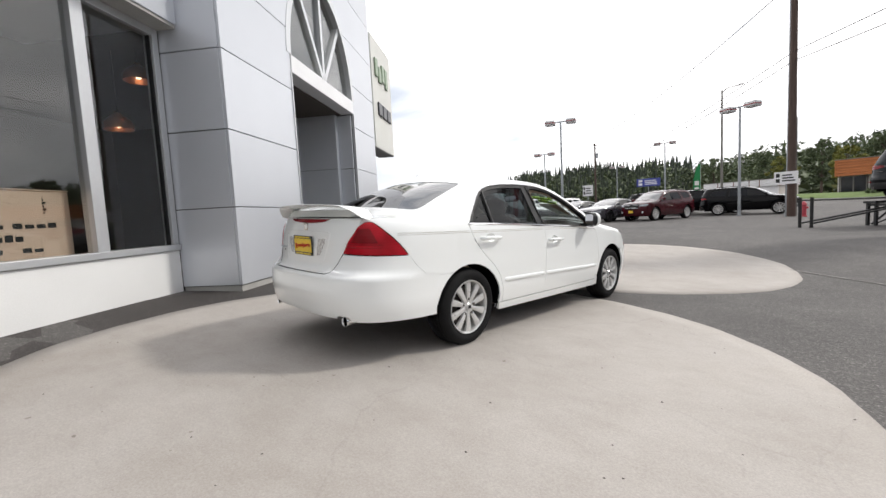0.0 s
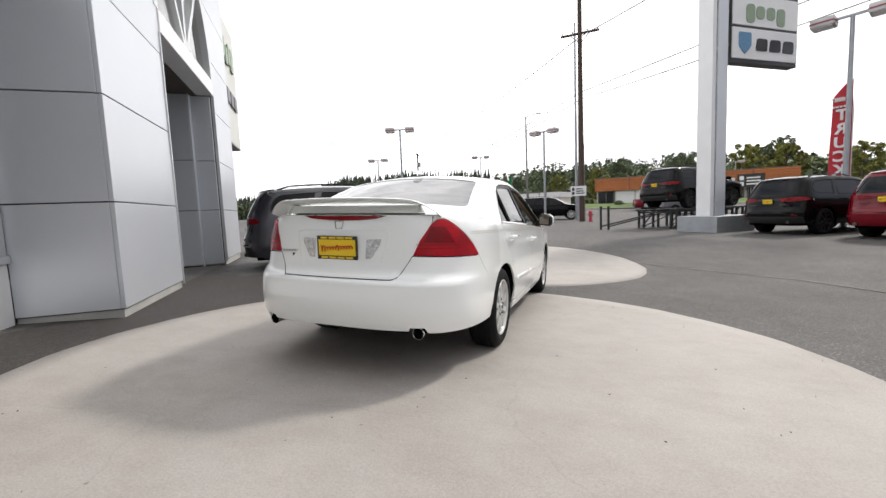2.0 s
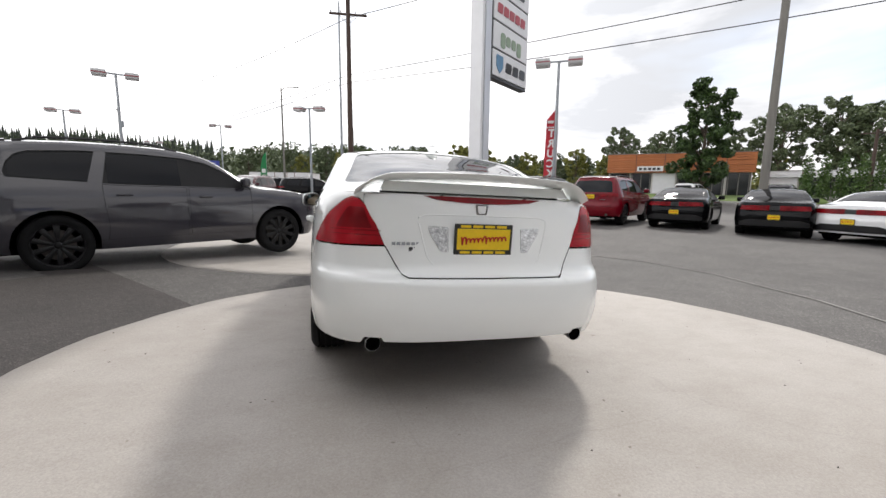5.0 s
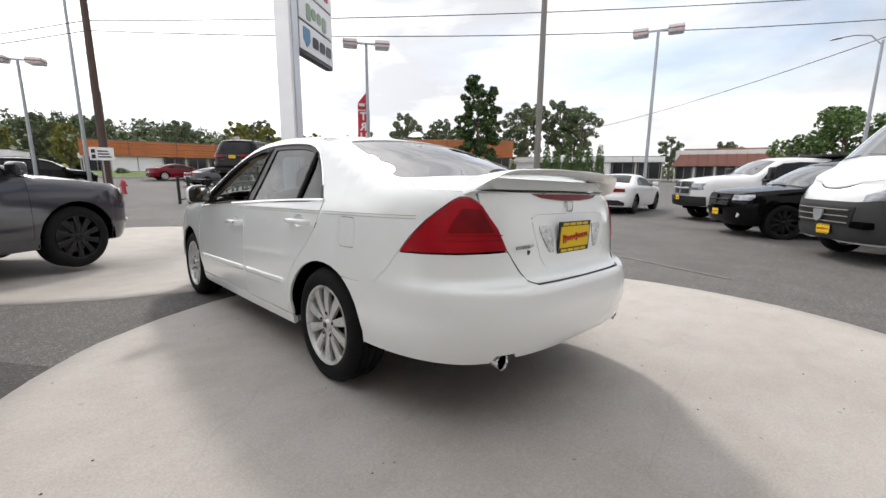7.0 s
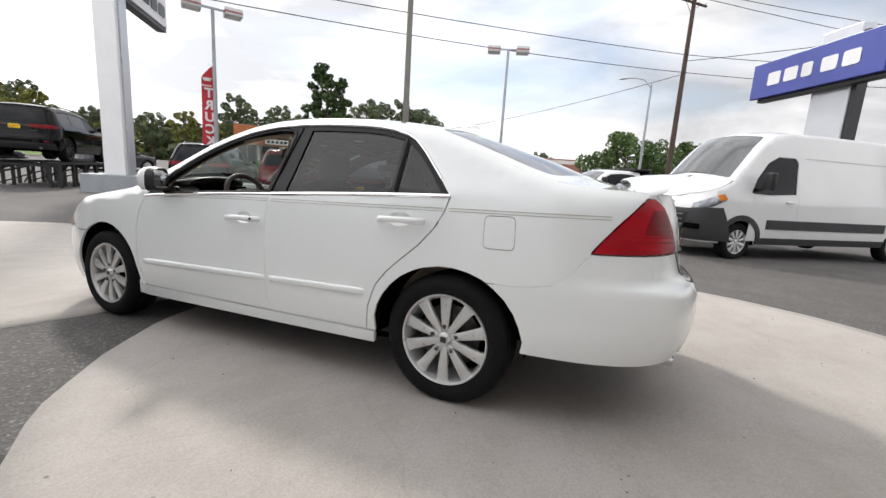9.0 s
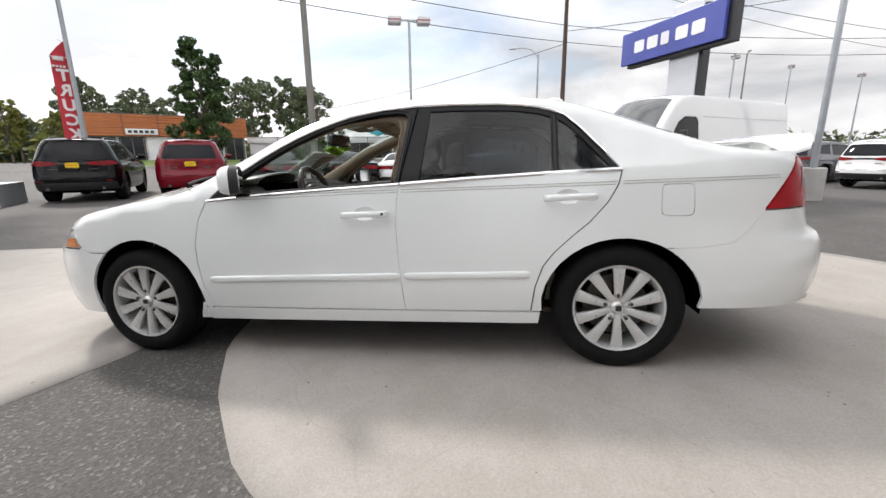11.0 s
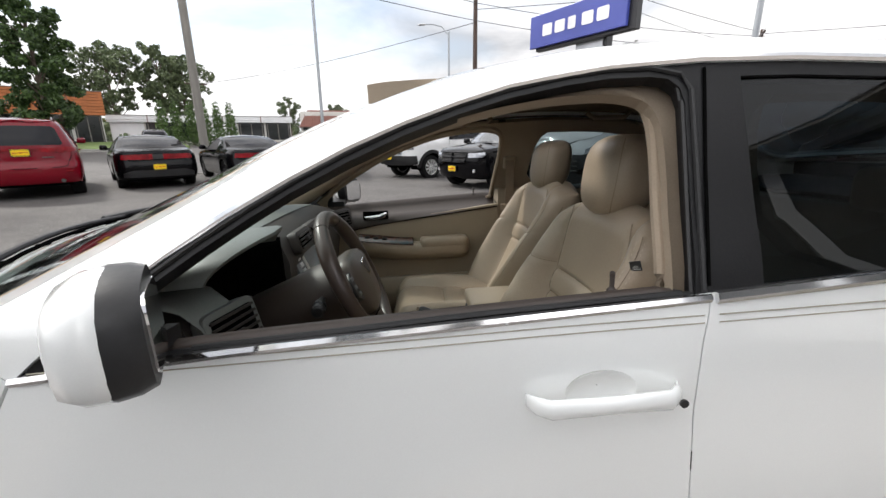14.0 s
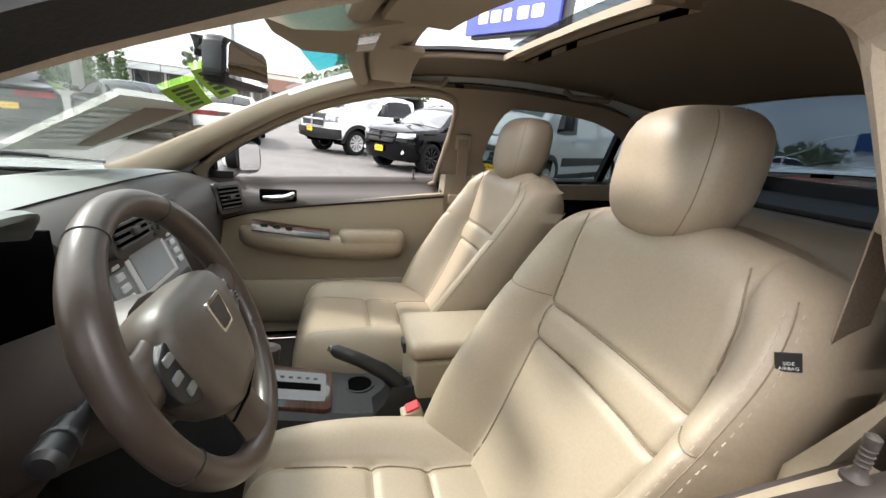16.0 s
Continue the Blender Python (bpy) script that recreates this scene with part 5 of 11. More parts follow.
            P.append((sg * q[0], q[1] - 0.0005, q[2]))
        part("boot_gap", tube_bm(P, 0.0022, 6), M_VOID, sedan)
    p = fn(SH.s_x(0.001, 0.83), 0.83)
    dealer_plate(sedan, facing((-0.015, p[1] - 0.012, 0.828), (0, -1, -0.06)))
    part("boot_badge", moved(prism_bm(rounded([(-0.035, 0.025), (0.035, 0.025), (0.028, -0.028), (-0.028, -0.028)], 0.008), -0.003, 0.003, axis="y", bevel=0.001), Matrix.Translation((-0.02, fn(SH.sr(), 0.98)[1] - 0.004, 0.978))), M_CHROME, sedan, "chrome badge")
    part("badge_inset", moved(prism_bm(rounded([(-0.024, 0.018), (0.024, 0.018), (0.018, -0.021), (-0.018, -0.021)], 0.006), -0.0042, -0.0028, axis="y"), Matrix.Translation((-0.02, fn(SH.sr(), 0.98)[1] - 0.004, 0.978))), M_WHITE, sedan)
    q = Matrix.Translation((-0.405, fn(SH.s_x(0.40, 0.80), 0.80)[1] - 0.004, 0.80))
    for k in range(6):
        part("badge_bar", moved(box_bm((-0.072 + k * 0.024, -0.002, -0.007), (-0.072 + k * 0.024 + 0.018, 0.002, 0.008), 0.001), q), M_STEEL, sedan)
    for k in range(2):
        part("badge_bar", moved(box_bm((0.012 + k * 0.026, -0.003, -0.036), (0.012 + k * 0.026 + 0.02, 0.002, -0.016), 0.001), q), M_LOGODK, sedan)


build_saloon_details()


# the white saloon: cabin -------------------------------------------------


def seam(name, pts, parent, r=0.0013, mat=None):
    return part(name, tube_bm(pts, r, 5), mat or M_SEAM, parent, smooth=True)


def stitch_line(name, pts, parent, mat, length=0.006, gap=0.003, r=0.0008):
    """A row of short stitches along points, in one mesh."""
    pts = [Vector(p) for p in pts]
    bm = bmesh.new()
    run, k = 0.0, 0
    for a, b in zip(pts, pts[1:]):
        L = (b - a).length
        d = (b - a) / max(L, 1e-9)
        while run + length < L:
            add_tube(bm, [a + d * run, a + d * (run + length)], r, 4)
            run += length + gap
        run = max(0.0, run - L)
    return part(name, bm, mat, parent)


def front_seat(cx, dy, inboard, lead, head_mat, head_in=0.0):
    """A leather bucket seat with sewn panels. inboard: +1 if the car's middle lies towards +x."""
    out = -inboard
    seat = thing("car_seat", "tan leather front seat with headrest inside the saloon", "seat", PAD_TILT, group="front seats of the saloon")
    groove = lambda d, w=0.0065: math.exp(-(d / w) ** 2)

    # backrest: a sewn middle panel between two bolsters
    base = curve([(0.40, 0.045), (0.50, -0.012), (0.56, -0.055), (0.66, -0.115), (0.76, -0.165), (0.86, -0.203), (0.95, -0.228), (1.07, -0.250)])
    wid = curve([(0.40, 0.19), (0.52, 0.235), (0.65, 0.262), (0.80, 0.276), (0.92, 0.280), (0.99, 0.268), (1.04, 0.246), (1.07, 0.222)])
    mid_w = curve([(0.40, 0.105), (0.55, 0.122), (0.70, 0.160), (0.84, 0.184), (0.95, 0.183), (1.03, 0.170), (1.08, 0.160)])
    bol_h = curve([(0.40, 0.06), (0.52, 0.105), (0.66, 0.125), (0.80, 0.102), (0.90, 0.064), (0.98, 0.030), (1.04, 0.012), (1.08, 0.004)])
    Z1, Z2 = 0.838, 0.768

    def back_at(u, z, lift=0.0):
        a, hw, pw = abs(u) * wid(z), wid(z), mid_w(z)
        side = 1 if u * out > 0 else -1
        y = base(z)
        if a <= pw:
            y += -0.010 * (1 - (a / pw) ** 2)
            for z0, z1 in ((0.40, Z2), (Z2, Z1), (Z1, 1.08)):
                if z0 <= z < z1:
                    t = (z - z0) / (z1 - z0)
                    y += 0.007 * (4 * t * (1 - t)) ** 0.6
            y -= 0.007 * (groove(z - Z1) + groove(z - Z2))
        else:
            q = (a - pw) / (hw - pw)
            b = bol_h(z)
            if q < 0.62:
                y += b * math.sin(q / 0.62 * math.pi / 2) ** 1.15
            else:
                y += b - (b * 0.55 + 0.055) * ((q - 0.62) / 0.38) ** 2.4
            zc = 0.852 + 0.030 * q if side < 0 else 0.868 - 0.018 * q
            y -= 0.004 * groove(z - zc) * (1.0 if side < 0 else smooth_step(0.25, 0.4, q))
            y -= 0.004 * groove((q - 0.76) * (hw - pw), 0.005)
        y -= 0.008 * groove(a - pw, 0.0075)
        return Vector((cx + u * hw, y + dy + lift, z))

    def top_of(u):
        return 1.062 - 0.045 * abs(u) ** 3.5
    rows = []
    n = 96
    for v in list(np.linspace(0, 0.9, 112)) + [0.92, 0.94, 0.955, 0.97, 0.982, 0.992, 1.0]:
        k = max(0.0, (v - 0.9) / 0.1)
        turn = 0.060 * (1 - math.sqrt(max(0.0, 1 - k * k)))
        ring = []
        z0 = 0.43 + 0.61 * v
        m0 = mid_w(z0) / wid(z0)
        for c in np.linspace(-1, 1, n + 1):
            a = abs(float(c))
            u = math.copysign(m0 * a / 0.625 if a < 0.625 else m0 + (1 - m0) * (a - 0.625) / 0.375, c)
            z = 0.43 + (top_of(u) - 0.43) * v
            p = back_at(u, z)
            ring.append((p.x, p.y - turn, p.z))
        for u in np.linspace(1, -1, 13):
            z = 0.43 + (top_of(u) - 0.43) * v
            y = base(z) - 0.135 + 0.02 * abs(u) ** 4 + dy
            ring.append((cx + wid(z) * 0.985 * float(u), y + turn * 0.55, z))
        rows.append(ring)
    back = part("backrest", loft_bm(rows), M_TAN, seat, smooth=True, angle=75)
    for sg in (-1, 1):
        seam("seam", [back_at(sg * mid_w(z) / wid(z), z, 0.0022) for z in np.linspace(0.50, 1.035, 90)], back)
        edge = [back_at(sg * (mid_w(z) + 0.76 * (wid(z) - mid_w(z))) / wid(z), z, 0.0010) for z in np.linspace(0.50, 1.02, 40)]
        seam("seam", edge, back, 0.0010)
        if sg == out:
            for du in (0.70, 0.82):
                stitch_line("stitching", [back_at(sg * (mid_w(z) + du * (wid(z) - mid_w(z))) / wid(z), z, 0.0022) for z in np.linspace(0.52, 1.01, 90)], back, M_STITCH)
            seam("seam", [back_at(sg * (mid_w(0.866) + q * (wid(0.866) - mid_w(0.866))) / wid(0.866), 0.868 - 0.018 * q, 0.001) for q in np.linspace(0.35, 0.76, 9)], back, 0.0010)
        else:
            seam("seam", [back_at(sg * (mid_w(0.86) + q * (wid(0.86) - mid_w(0.86))) / wid(0.86), 0.852 + 0.030 * q, 0.001) for q in np.linspace(0.05, 0.76, 12)], back, 0.0010)
    for z in (Z1, Z2):
        m_ = mid_w(z) / wid(z)
        seam("seam", [back_at(u, z, 0.0024) for u in np.linspace(-m_, m_, 50)], back)
    # sewn-in fabric tag on the outer edge
    pt = back_at(out * (mid_w(0.965) + 0.80 * (wid(0.965) - mid_w(0.965))) / wid(0.965), 0.965)
    tm = Matrix.Translation(pt + Vector((out * 0.004, 0.002, 0))) @ Matrix.Rotation(radians(131 * out), 4, "Z") @ Matrix.Rotation(radians(14 * out), 4, "Y") @ Matrix.Scale(0.66, 4)
    tag = part("airbag_tag", moved(box_bm((-0.017, -0.0012, -0.016), (0.017, 0.0012, 0.016), 0.001), tm), M_PLATEBLK, seat, "small black fabric tag with white lettering")
    for body, zz in (("SIDE", -0.002), ("AIRBAG", -0.010)):
        part("tag_lettering", moved(text_bm(body, 0.0075, 0.0003), tm @ Matrix.Translation((0, -0.0014, zz)) @ Matrix.Rotation(radians(90), 4, "X")), M_PAPER, tag)

    # cushion
    cmid = curve([(-0.10, 0.100), (0.06, 0.110), (0.17, 0.130), (0.40, 0.150)])
    S1, S2 = 0.17, 0.063

    def cush_at(u, y, lift=0.0):
        hw = 0.262 - 0.02 * smooth_step(0.25, 0.42, y)
        a, pw = abs(u) * hw, cmid(y)
        z = 0.522 + 0.035 * (y + 0.05)
        if a <= pw:
            for y0, y1 in ((-0.10, S2), (S2, S1), (S1, 0.44)):
                if y0 <= y < y1:
                    t = (y - y0) / (y1 - y0)
                    z += 0.009 * (4 * t * (1 - t)) ** 0.6
            z -= 0.006 * (groove(y - S1) + groove(y - S2)) + 0.006 * (1 - (a / pw) ** 2)
        else:
            q = (a - pw) / (hw - pw)
            h = 0.030 + 0.020 * math.exp(-((y - 0.16) / 0.20) ** 2)
            z += h * math.sin(min(1.0, q / 0.55) * math.pi / 2) ** 1.2 if q < 0.55 else h - (h + 0.055) * ((q - 0.55) / 0.45) ** 2.6
        z -= 0.007 * groove(a - pw, 0.0075)
        return Vector((cx + u * hw, y + dy + lead, z + lift))
    rows = []
    for v in list(np.linspace(-0.09, 0.34, 66)) + [0.36, 0.378, 0.392, 0.404, 0.412, 0.418, 0.421]:
        k = max(0.0, (v - 0.34) / 0.081)
        drop = 0.13 * (1 - math.sqrt(max(0.0, 1 - k * k)))
        ring = []
        m0 = cmid(v) / (0.262 - 0.02 * smooth_step(0.25, 0.42, v))
        for c in np.linspace(-1, 1, 81):
            a = abs(float(c))
            u = math.copysign(m0 * a / 0.5 if a < 0.5 else m0 + (1 - m0) * (a - 0.5) / 0.5, c)
            p = cush_at(u, float(v))
            ring.append((p.x, p.y - 0.02 * abs(u) ** 3 * k, p.z - drop))
        ring += [(cx + 0.25 * u, v + dy + lead - 0.03 * k, 0.345) for u in (1, 0.5, 0, -0.5, -1)]
        rows.append(ring)
    cush = part("cushion", loft_bm(rows), M_TAN, seat, smooth=True, angle=75)
    for sg in (-1, 1):
        seam("seam", [cush_at(sg * cmid(y) / (0.262 - 0.02 * smooth_step(0.25, 0.42, y)), y, 0.0022) for y in np.linspace(-0.06, 0.33, 50)], cush)
    for y in (S1, S2):
        m_ = cmid(y) / 0.262
        seam("seam", [cush_at(u, y, 0.0022) for u in np.linspace(-m_, m_, 40)], cush)
    part("seat_base", box_bm((cx - 0.22, -0.03 + dy, 0.24), (cx + 0.22, 0.34 + dy, 0.38), 0.02), M_DASH, seat)

    # headrest: domed face, sewn side gussets
    hx = cx + head_in * inboard

    def head_at(t, a, grow=1.0):
        s = max(0.0, 1 - abs(2 * t - 1) ** 3.4) ** (1 / 3.0)
        low = 0.90 + 0.10 * smooth_step(0.0, 0.45, t)
        w, d = 0.118 * s * low * grow, 0.066 * s * grow
        c, sn = math.cos(a), math.sin(a)
        r = 1 / (abs(c) ** 3.0 + abs(sn) ** 3.0) ** (1 / 3.0)
        gx = r * c
        y = d * r * sn + (0.022 * (1 - gx * gx) * s if sn > 0 else 0.0)
        if sn > 0:
            y -= 0.004 * groove((abs(gx) - 0.80) * 0.118, 0.005) * s
        return Vector((hx + w * gx, -0.302 + dy - 0.030 * t + y, 1.022 + 0.212 * t))
    rows = [[head_at(float(t), 2 * math.pi * k / 72) for k in range(72)] for t in 0.5 - 0.5 * np.cos(np.linspace(0.06, math.pi - 0.06, 34))]
    hr = part("headrest", loft_bm(rows), head_mat, seat, smooth=True, angle=80)
    for sg in (-1, 1):
        for gx, kind_ in ((0.80, 0), (0.745, 1), (0.855, 1)):
            # angle at which the outline reaches gx
            lo, hi = 0.0, math.pi / 2
            for _ in range(30):
                md = (lo + hi) / 2
                c, s_ = math.cos(md), math.sin(md)
                if c / (c ** 3 + s_ ** 3) ** (1 / 3) > gx:
                    lo = md
                else:
                    hi = md
            ang = lo if sg > 0 else math.pi - lo
            line = [head_at(float(t), ang, 1.003) for t in np.linspace(0.05, 0.95, 40)]
            if kind_:
                stitch_line("stitching", line, hr, M_STITCH)
            else:
                seam("seam", line, hr, 0.0010)
        part("headrest_post", tube_bm([(hx + sg * 0.06, -0.31 + dy, 0.98), (hx + sg * 0.06, -0.31 + dy, 1.06)], 0.006, 8), M_CHROME, hr)
    return seat


def smooth_step(a, b, v):
    t = max(0.0, min(1.0, (v - a) / (b - a)))
    return t * t * (3 - 2 * t)


M_STITCH = surf("pale_stitching", (0.44, 0.36, 0.27), 0.8, 0, 0.05, 9, 120, 0.05)
front_seat(-0.452, 0.0, 1, 0.0, M_TAN, 0.040)
# passenger headrest takes the leather tone darkened for shade
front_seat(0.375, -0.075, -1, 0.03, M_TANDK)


def cabin():
    c = sedan
    # floor, firewall, rear shelf
    part("cabin_floor", join(box_bm((-0.74, -1.25, 0.235), (0.74, 1.05, 0.262)), box_bm((-0.74, 1.03, 0.235), (0.74, 1.06, 0.92)), box_bm((-0.13, -0.6, 0.26), (0.13, 0.9, 0.42), 0.03)), M_CARPET, c)
    part("parcel_shelf", box_bm((-0.66, -1.82, 0.985), (0.66, -1.22, 1.005), 0.008), M_DASH, c)
    part("shelf_end", box_bm((-0.66, -1.87, 0.98), (0.66, -1.84, 1.07), 0.005), M_DASH, c)
    part("rear_bulkhead", box_bm((-0.70, -1.32, 0.30), (0.70, -1.28, 1.0)), M_CARPET, c)
    bench = thing("car_bench", "tan leather rear bench in a shaded tone behind the front seats", "seat", PAD_TILT)
    rows = []
    for t, z, d in ((0, 0.50, 0.0), (0.2, 0.54, 0.0), (0.5, 0.72, 0.05), (0.8, 0.93, 0.09), (0.95, 0.985, 0.12), (1.0, 0.985, 0.17)):
        rows.append([(x, -0.98 - d * 1.2 + 0.03 * math.cos(x * 6), z) for x in np.linspace(-0.66, 0.66, 21)] + [(0.66, -1.26, z), (-0.66, -1.26, z)])
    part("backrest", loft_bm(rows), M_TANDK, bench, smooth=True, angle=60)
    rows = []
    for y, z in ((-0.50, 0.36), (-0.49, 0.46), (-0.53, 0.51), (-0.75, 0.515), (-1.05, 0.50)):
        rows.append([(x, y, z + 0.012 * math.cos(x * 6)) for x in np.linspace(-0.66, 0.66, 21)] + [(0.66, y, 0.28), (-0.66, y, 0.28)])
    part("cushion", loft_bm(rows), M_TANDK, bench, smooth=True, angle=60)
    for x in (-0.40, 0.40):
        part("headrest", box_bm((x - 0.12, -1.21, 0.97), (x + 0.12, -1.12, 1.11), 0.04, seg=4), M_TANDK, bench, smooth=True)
    # headlining with sunroof
    T = SH.top
    up = Vector((0, -0.3, 0.6))
    hole_in = rounded([(0.012, -0.515), (0.012, 0.515), (-0.33, 0.515), (-0.33, -0.515)], 0.06)
    lin = [(0.16, -0.93), (0.13, 0.0), (0.16, 0.93)] + [(s, 0.955) for s in np.linspace(0.05, -1.05, 24)] + [(-1.16, 0.9), (-1.14, 0.0), (-1.16, -0.9)] + [(s, -0.955) for s in np.linspace(-1.05, 0.05, 24)]
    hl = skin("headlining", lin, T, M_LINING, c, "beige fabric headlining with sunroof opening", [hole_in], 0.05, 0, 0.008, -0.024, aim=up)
    ring0 = dense(rounded([(0.012, -0.53), (0.012, 0.53), (-0.39, 0.53), (-0.39, -0.53)], 0.06), 0.04)
    rows = []
    for lift, k in ((-0.002, 1.0), (-0.016, 1.0), (-0.017, 0.91), (-0.026, 0.905), (-0.028, 0.98)):
        row = []
        for s, xh in ring0:
            p = Vector(T(-0.189 + (s + 0.189) * k, xh * k))
            row.append((p.x, p.y, p.z + lift))
        rows.append(row)
    part("sunroof_frame", loft_bm(rows, caps=False), M_BLACK, c, "black sunroof frame", smooth=True)
    skin("sunroof_blind", rounded([(-0.265, -0.50), (-0.275, 0.0), (-0.265, 0.50), (-0.365, 0.50), (-0.375, 0.0), (-0.365, -0.50)], 0.012), T, M_HEAD, c, "tan sliding sunroof blind", (), 0.04, 0, 0.016, -0.034, aim=up)
    skin("sunroof_glass", [(-0.29, -0.50), (-0.29, 0.50), (-0.385, 0.50), (-0.385, -0.50)], T, M_TINT, c, "", (), 0.08, 0, 0.0, -0.006, aim=up)
    seam("blind_groove", [Vector(T(-0.33, x)) - Vector((0, 0, 0.0505)) for x in np.linspace(-0.46, 0.46, 12)], c, 0.0022, M_VOID)
    # lip that borders the sunroof opening
    part("sunroof_lip", tube_bm([Vector(T(s_, x_)) - Vector((0, 0, 0.036)) for s_, x_ in dense(hole_in, 0.03) + hole_in[:1]], 0.009, 8), M_HEAD, c, smooth=True)
    # screen pillar trims inside the windscreen
    for sg in (-1, 1):
        A = [Vector(T(q, 0.905)) - Vector((0.0, 0.0, 0.010)) for q in np.linspace(1.01, 0.10, 22)]
        side_y, side_z = [0.90, 0.80, 0.71, 0.60, 0.446, 0.35, 0.25, 0.15, 0.056, -0.05, -0.13], [0.915, 0.968, 1.024, 1.094, 1.180, 1.226, 1.262, 1.292, 1.315, 1.330, 1.338]
        rows = []
        for i, a in enumerate(A):
            y = 0.90 - 1.03 * i / (len(A) - 1)
            z = float(np.interp(-y, [-v for v in side_y], side_z))
            b = Vector(SH.side(y, z)) - Vector((0.050, 0, 0.0))
            row = []
            for t in np.linspace(0, 1, 9):
                p = a.lerp(b, float(t))
                bulge = 0.034 * math.sin(math.pi * float(t)) ** 0.8
                row.append((sg * (p.x - bulge * 0.8), p.y - bulge * 0.4, p.z - bulge * 0.55))
            row += [(sg * (b.x + 0.022), b.y, b.z + 0.004), (sg * (a.x + 0.01), a.y + 0.006, a.z + 0.006)]
            rows.append(row)
        part("screen_pillar_trim", loft_bm(rows), M_HEAD, c, "beige windscreen pillar trim", smooth=True, angle=50)
    P = [Vector(T(0.15, x)) - Vector((0, 0.012, 0.030)) for x in np.linspace(-0.92, 0.92, 15)]
    part("screen_header_trim", tube_bm(P, 0.026, 10, True, 0.7), M_HEAD, c, smooth=True)
    # overhead console
    oc = part("overhead_console", loft_bm([[(x * w, y, z) for x in np.linspace(-1, 1, 9)] + [(x * w, y, 1.43) for x in (1, -1)] for y, z, w in ((0.37, 1.350, 0.07), (0.31, 1.326, 0.115), (0.22, 1.330, 0.135), (0.12, 1.352, 0.145), (0.04, 1.385, 0.145))]), M_HEAD, c, "beige overhead console with two map lamps", smooth=True, angle=50)
    for x0, x1, m in ((-0.085, -0.004, M_CLEARLENS), (0.004, 0.085, M_PAPER)):
        part("map_lamp", moved(box_bm((x0, -0.022, -0.004), (x1, 0.022, 0.004), 0.003), Matrix.Translation((0, 0.172, 1.3395)) @ Matrix.Rotation(radians(-12.4), 4, "X")), m, oc)
    # sun visors folded up
    for sg in (-1, 1):
        P = []
        for x in np.linspace(0.13, 0.56, 9):
            row = []
            p = Vector(T(0.12, sg * x / 0.68))
            for dy_, dz in ((-0.02, -0.046), (-0.015, -0.038), (-0.15, -0.036), (-0.155, -0.042), (-0.15, -0.048)):
                row.append((sg * x, p.y + dy_, p.z + dz))
            P.append(row)
        part("sun_visor", loft_bm(P), M_HEAD, c, smooth=True, angle=50)
    # mirror
    m = Matrix.Translation((0.0, 0.41, 1.264)) @ Matrix.Rotation(radians(-11), 4, "Z") @ Matrix.Rotation(radians(2), 4, "X") @ Matrix.Scale(1.18, 4)
    rm = part("rear_view_mirror", moved(prism_bm(rounded([(-0.100, -0.026), (-0.092, 0.036), (0.092, 0.036), (0.100, -0.026), (0.082, -0.036), (-0.082, -0.036)], 0.018), -0.0, 0.034, axis="y", bevel=0.008), m), M_BLACK, c, "inside mirror with blue tinted edge", smooth=True)
    part("mirror_glass", moved(prism_bm(rounded([(-0.088, -0.025), (-0.082, 0.028), (0.082, 0.028), (0.088, -0.025)], 0.014), -0.003, 0.002, axis="y"), m), M_MIRROR, rm)
    part("mirror_stem", tube_bm([m @ Vector((0, 0.03, 0.01)), (0.0, 0.50, 1.29), (0.0, 0.50, 1.315)], 0.013, 8), M_BLACK, rm, smooth=True)
    band = skin("shade_band", [(0.16, -0.70), (0.16, 0.70), (0.26, 0.74), (0.26, -0.74)], T, M_TEAL, c, "", (), 0.08, 0, 0.0, -0.008, aim=up)
    band.visible_shadow = False
    # grab handles
    for sg, ys in ((1, (-0.05, -0.75)), (-1, (-0.75,))):
        for y in ys:
            p = Vector(T(y, sg * 0.90))
            part("grab_handle", tube_bm([(p.x, y + 0.11, p.z - 0.04), (p.x - sg * 0.02, y + 0.08, p.z - 0.066), (p.x - sg * 0.02, y - 0.08, p.z - 0.066), (p.x, y - 0.11, p.z - 0.04)], 0.011, 8), M_HEAD, c, smooth=True)

    # dashboard, hollowed out below the instrument hood
    xs = np.linspace(-0.775, 0.775, 79)
    prof = [(1.16, 0.970), (1.0, 0.992), (0.85, 1.000), (0.76, 0.996), (0.705, 0.978), (0.672, 0.945), (0.655, 0.895), (0.658, 0.80), (0.675, 0.70), (0.73, 0.62), (0.80, 0.56), (1.0, 0.50), (1.04, 0.6)]
    rows = []
    for x in xs:
        k = 1 - (x / 0.775) ** 4
        well = smooth_step(-0.675, -0.655, x) * (1 - smooth_step(-0.265, -0.24, x))
        row = []
        for i_, (y, z) in enumerate(prof):
            if 3 <= i_ <= 7:
                y += 0.16 * well * (1.0 if i_ < 7 else 0.6)
            row.append((float(x), y - 0.02 * k, z - 0.028 * (1 - k) - (0.018 * (x / 0.775) ** 2 if y > 0.7 and z > 0.9 else 0)))
        rows.append(row)
    dash = thing("dashboard", "taupe car dashboard with vents, screen and dark binnacle", "dashboard", PAD_TILT)
    part("dash_body", loft_bm(rows), M_DASH, dash, smooth=True, angle=50)
    rows = [[(float(x), y - 0.02 * (1 - (x / 0.775) ** 4), z + 0.004 - 0.028 * (x / 0.775) ** 4 - 0.018 * (x / 0.775) ** 2) for y, z in prof[:4]] for x in xs]
    part("dash_top", loft_bm(rows, close_u=False), M_DASHTOP, dash, smooth=True)
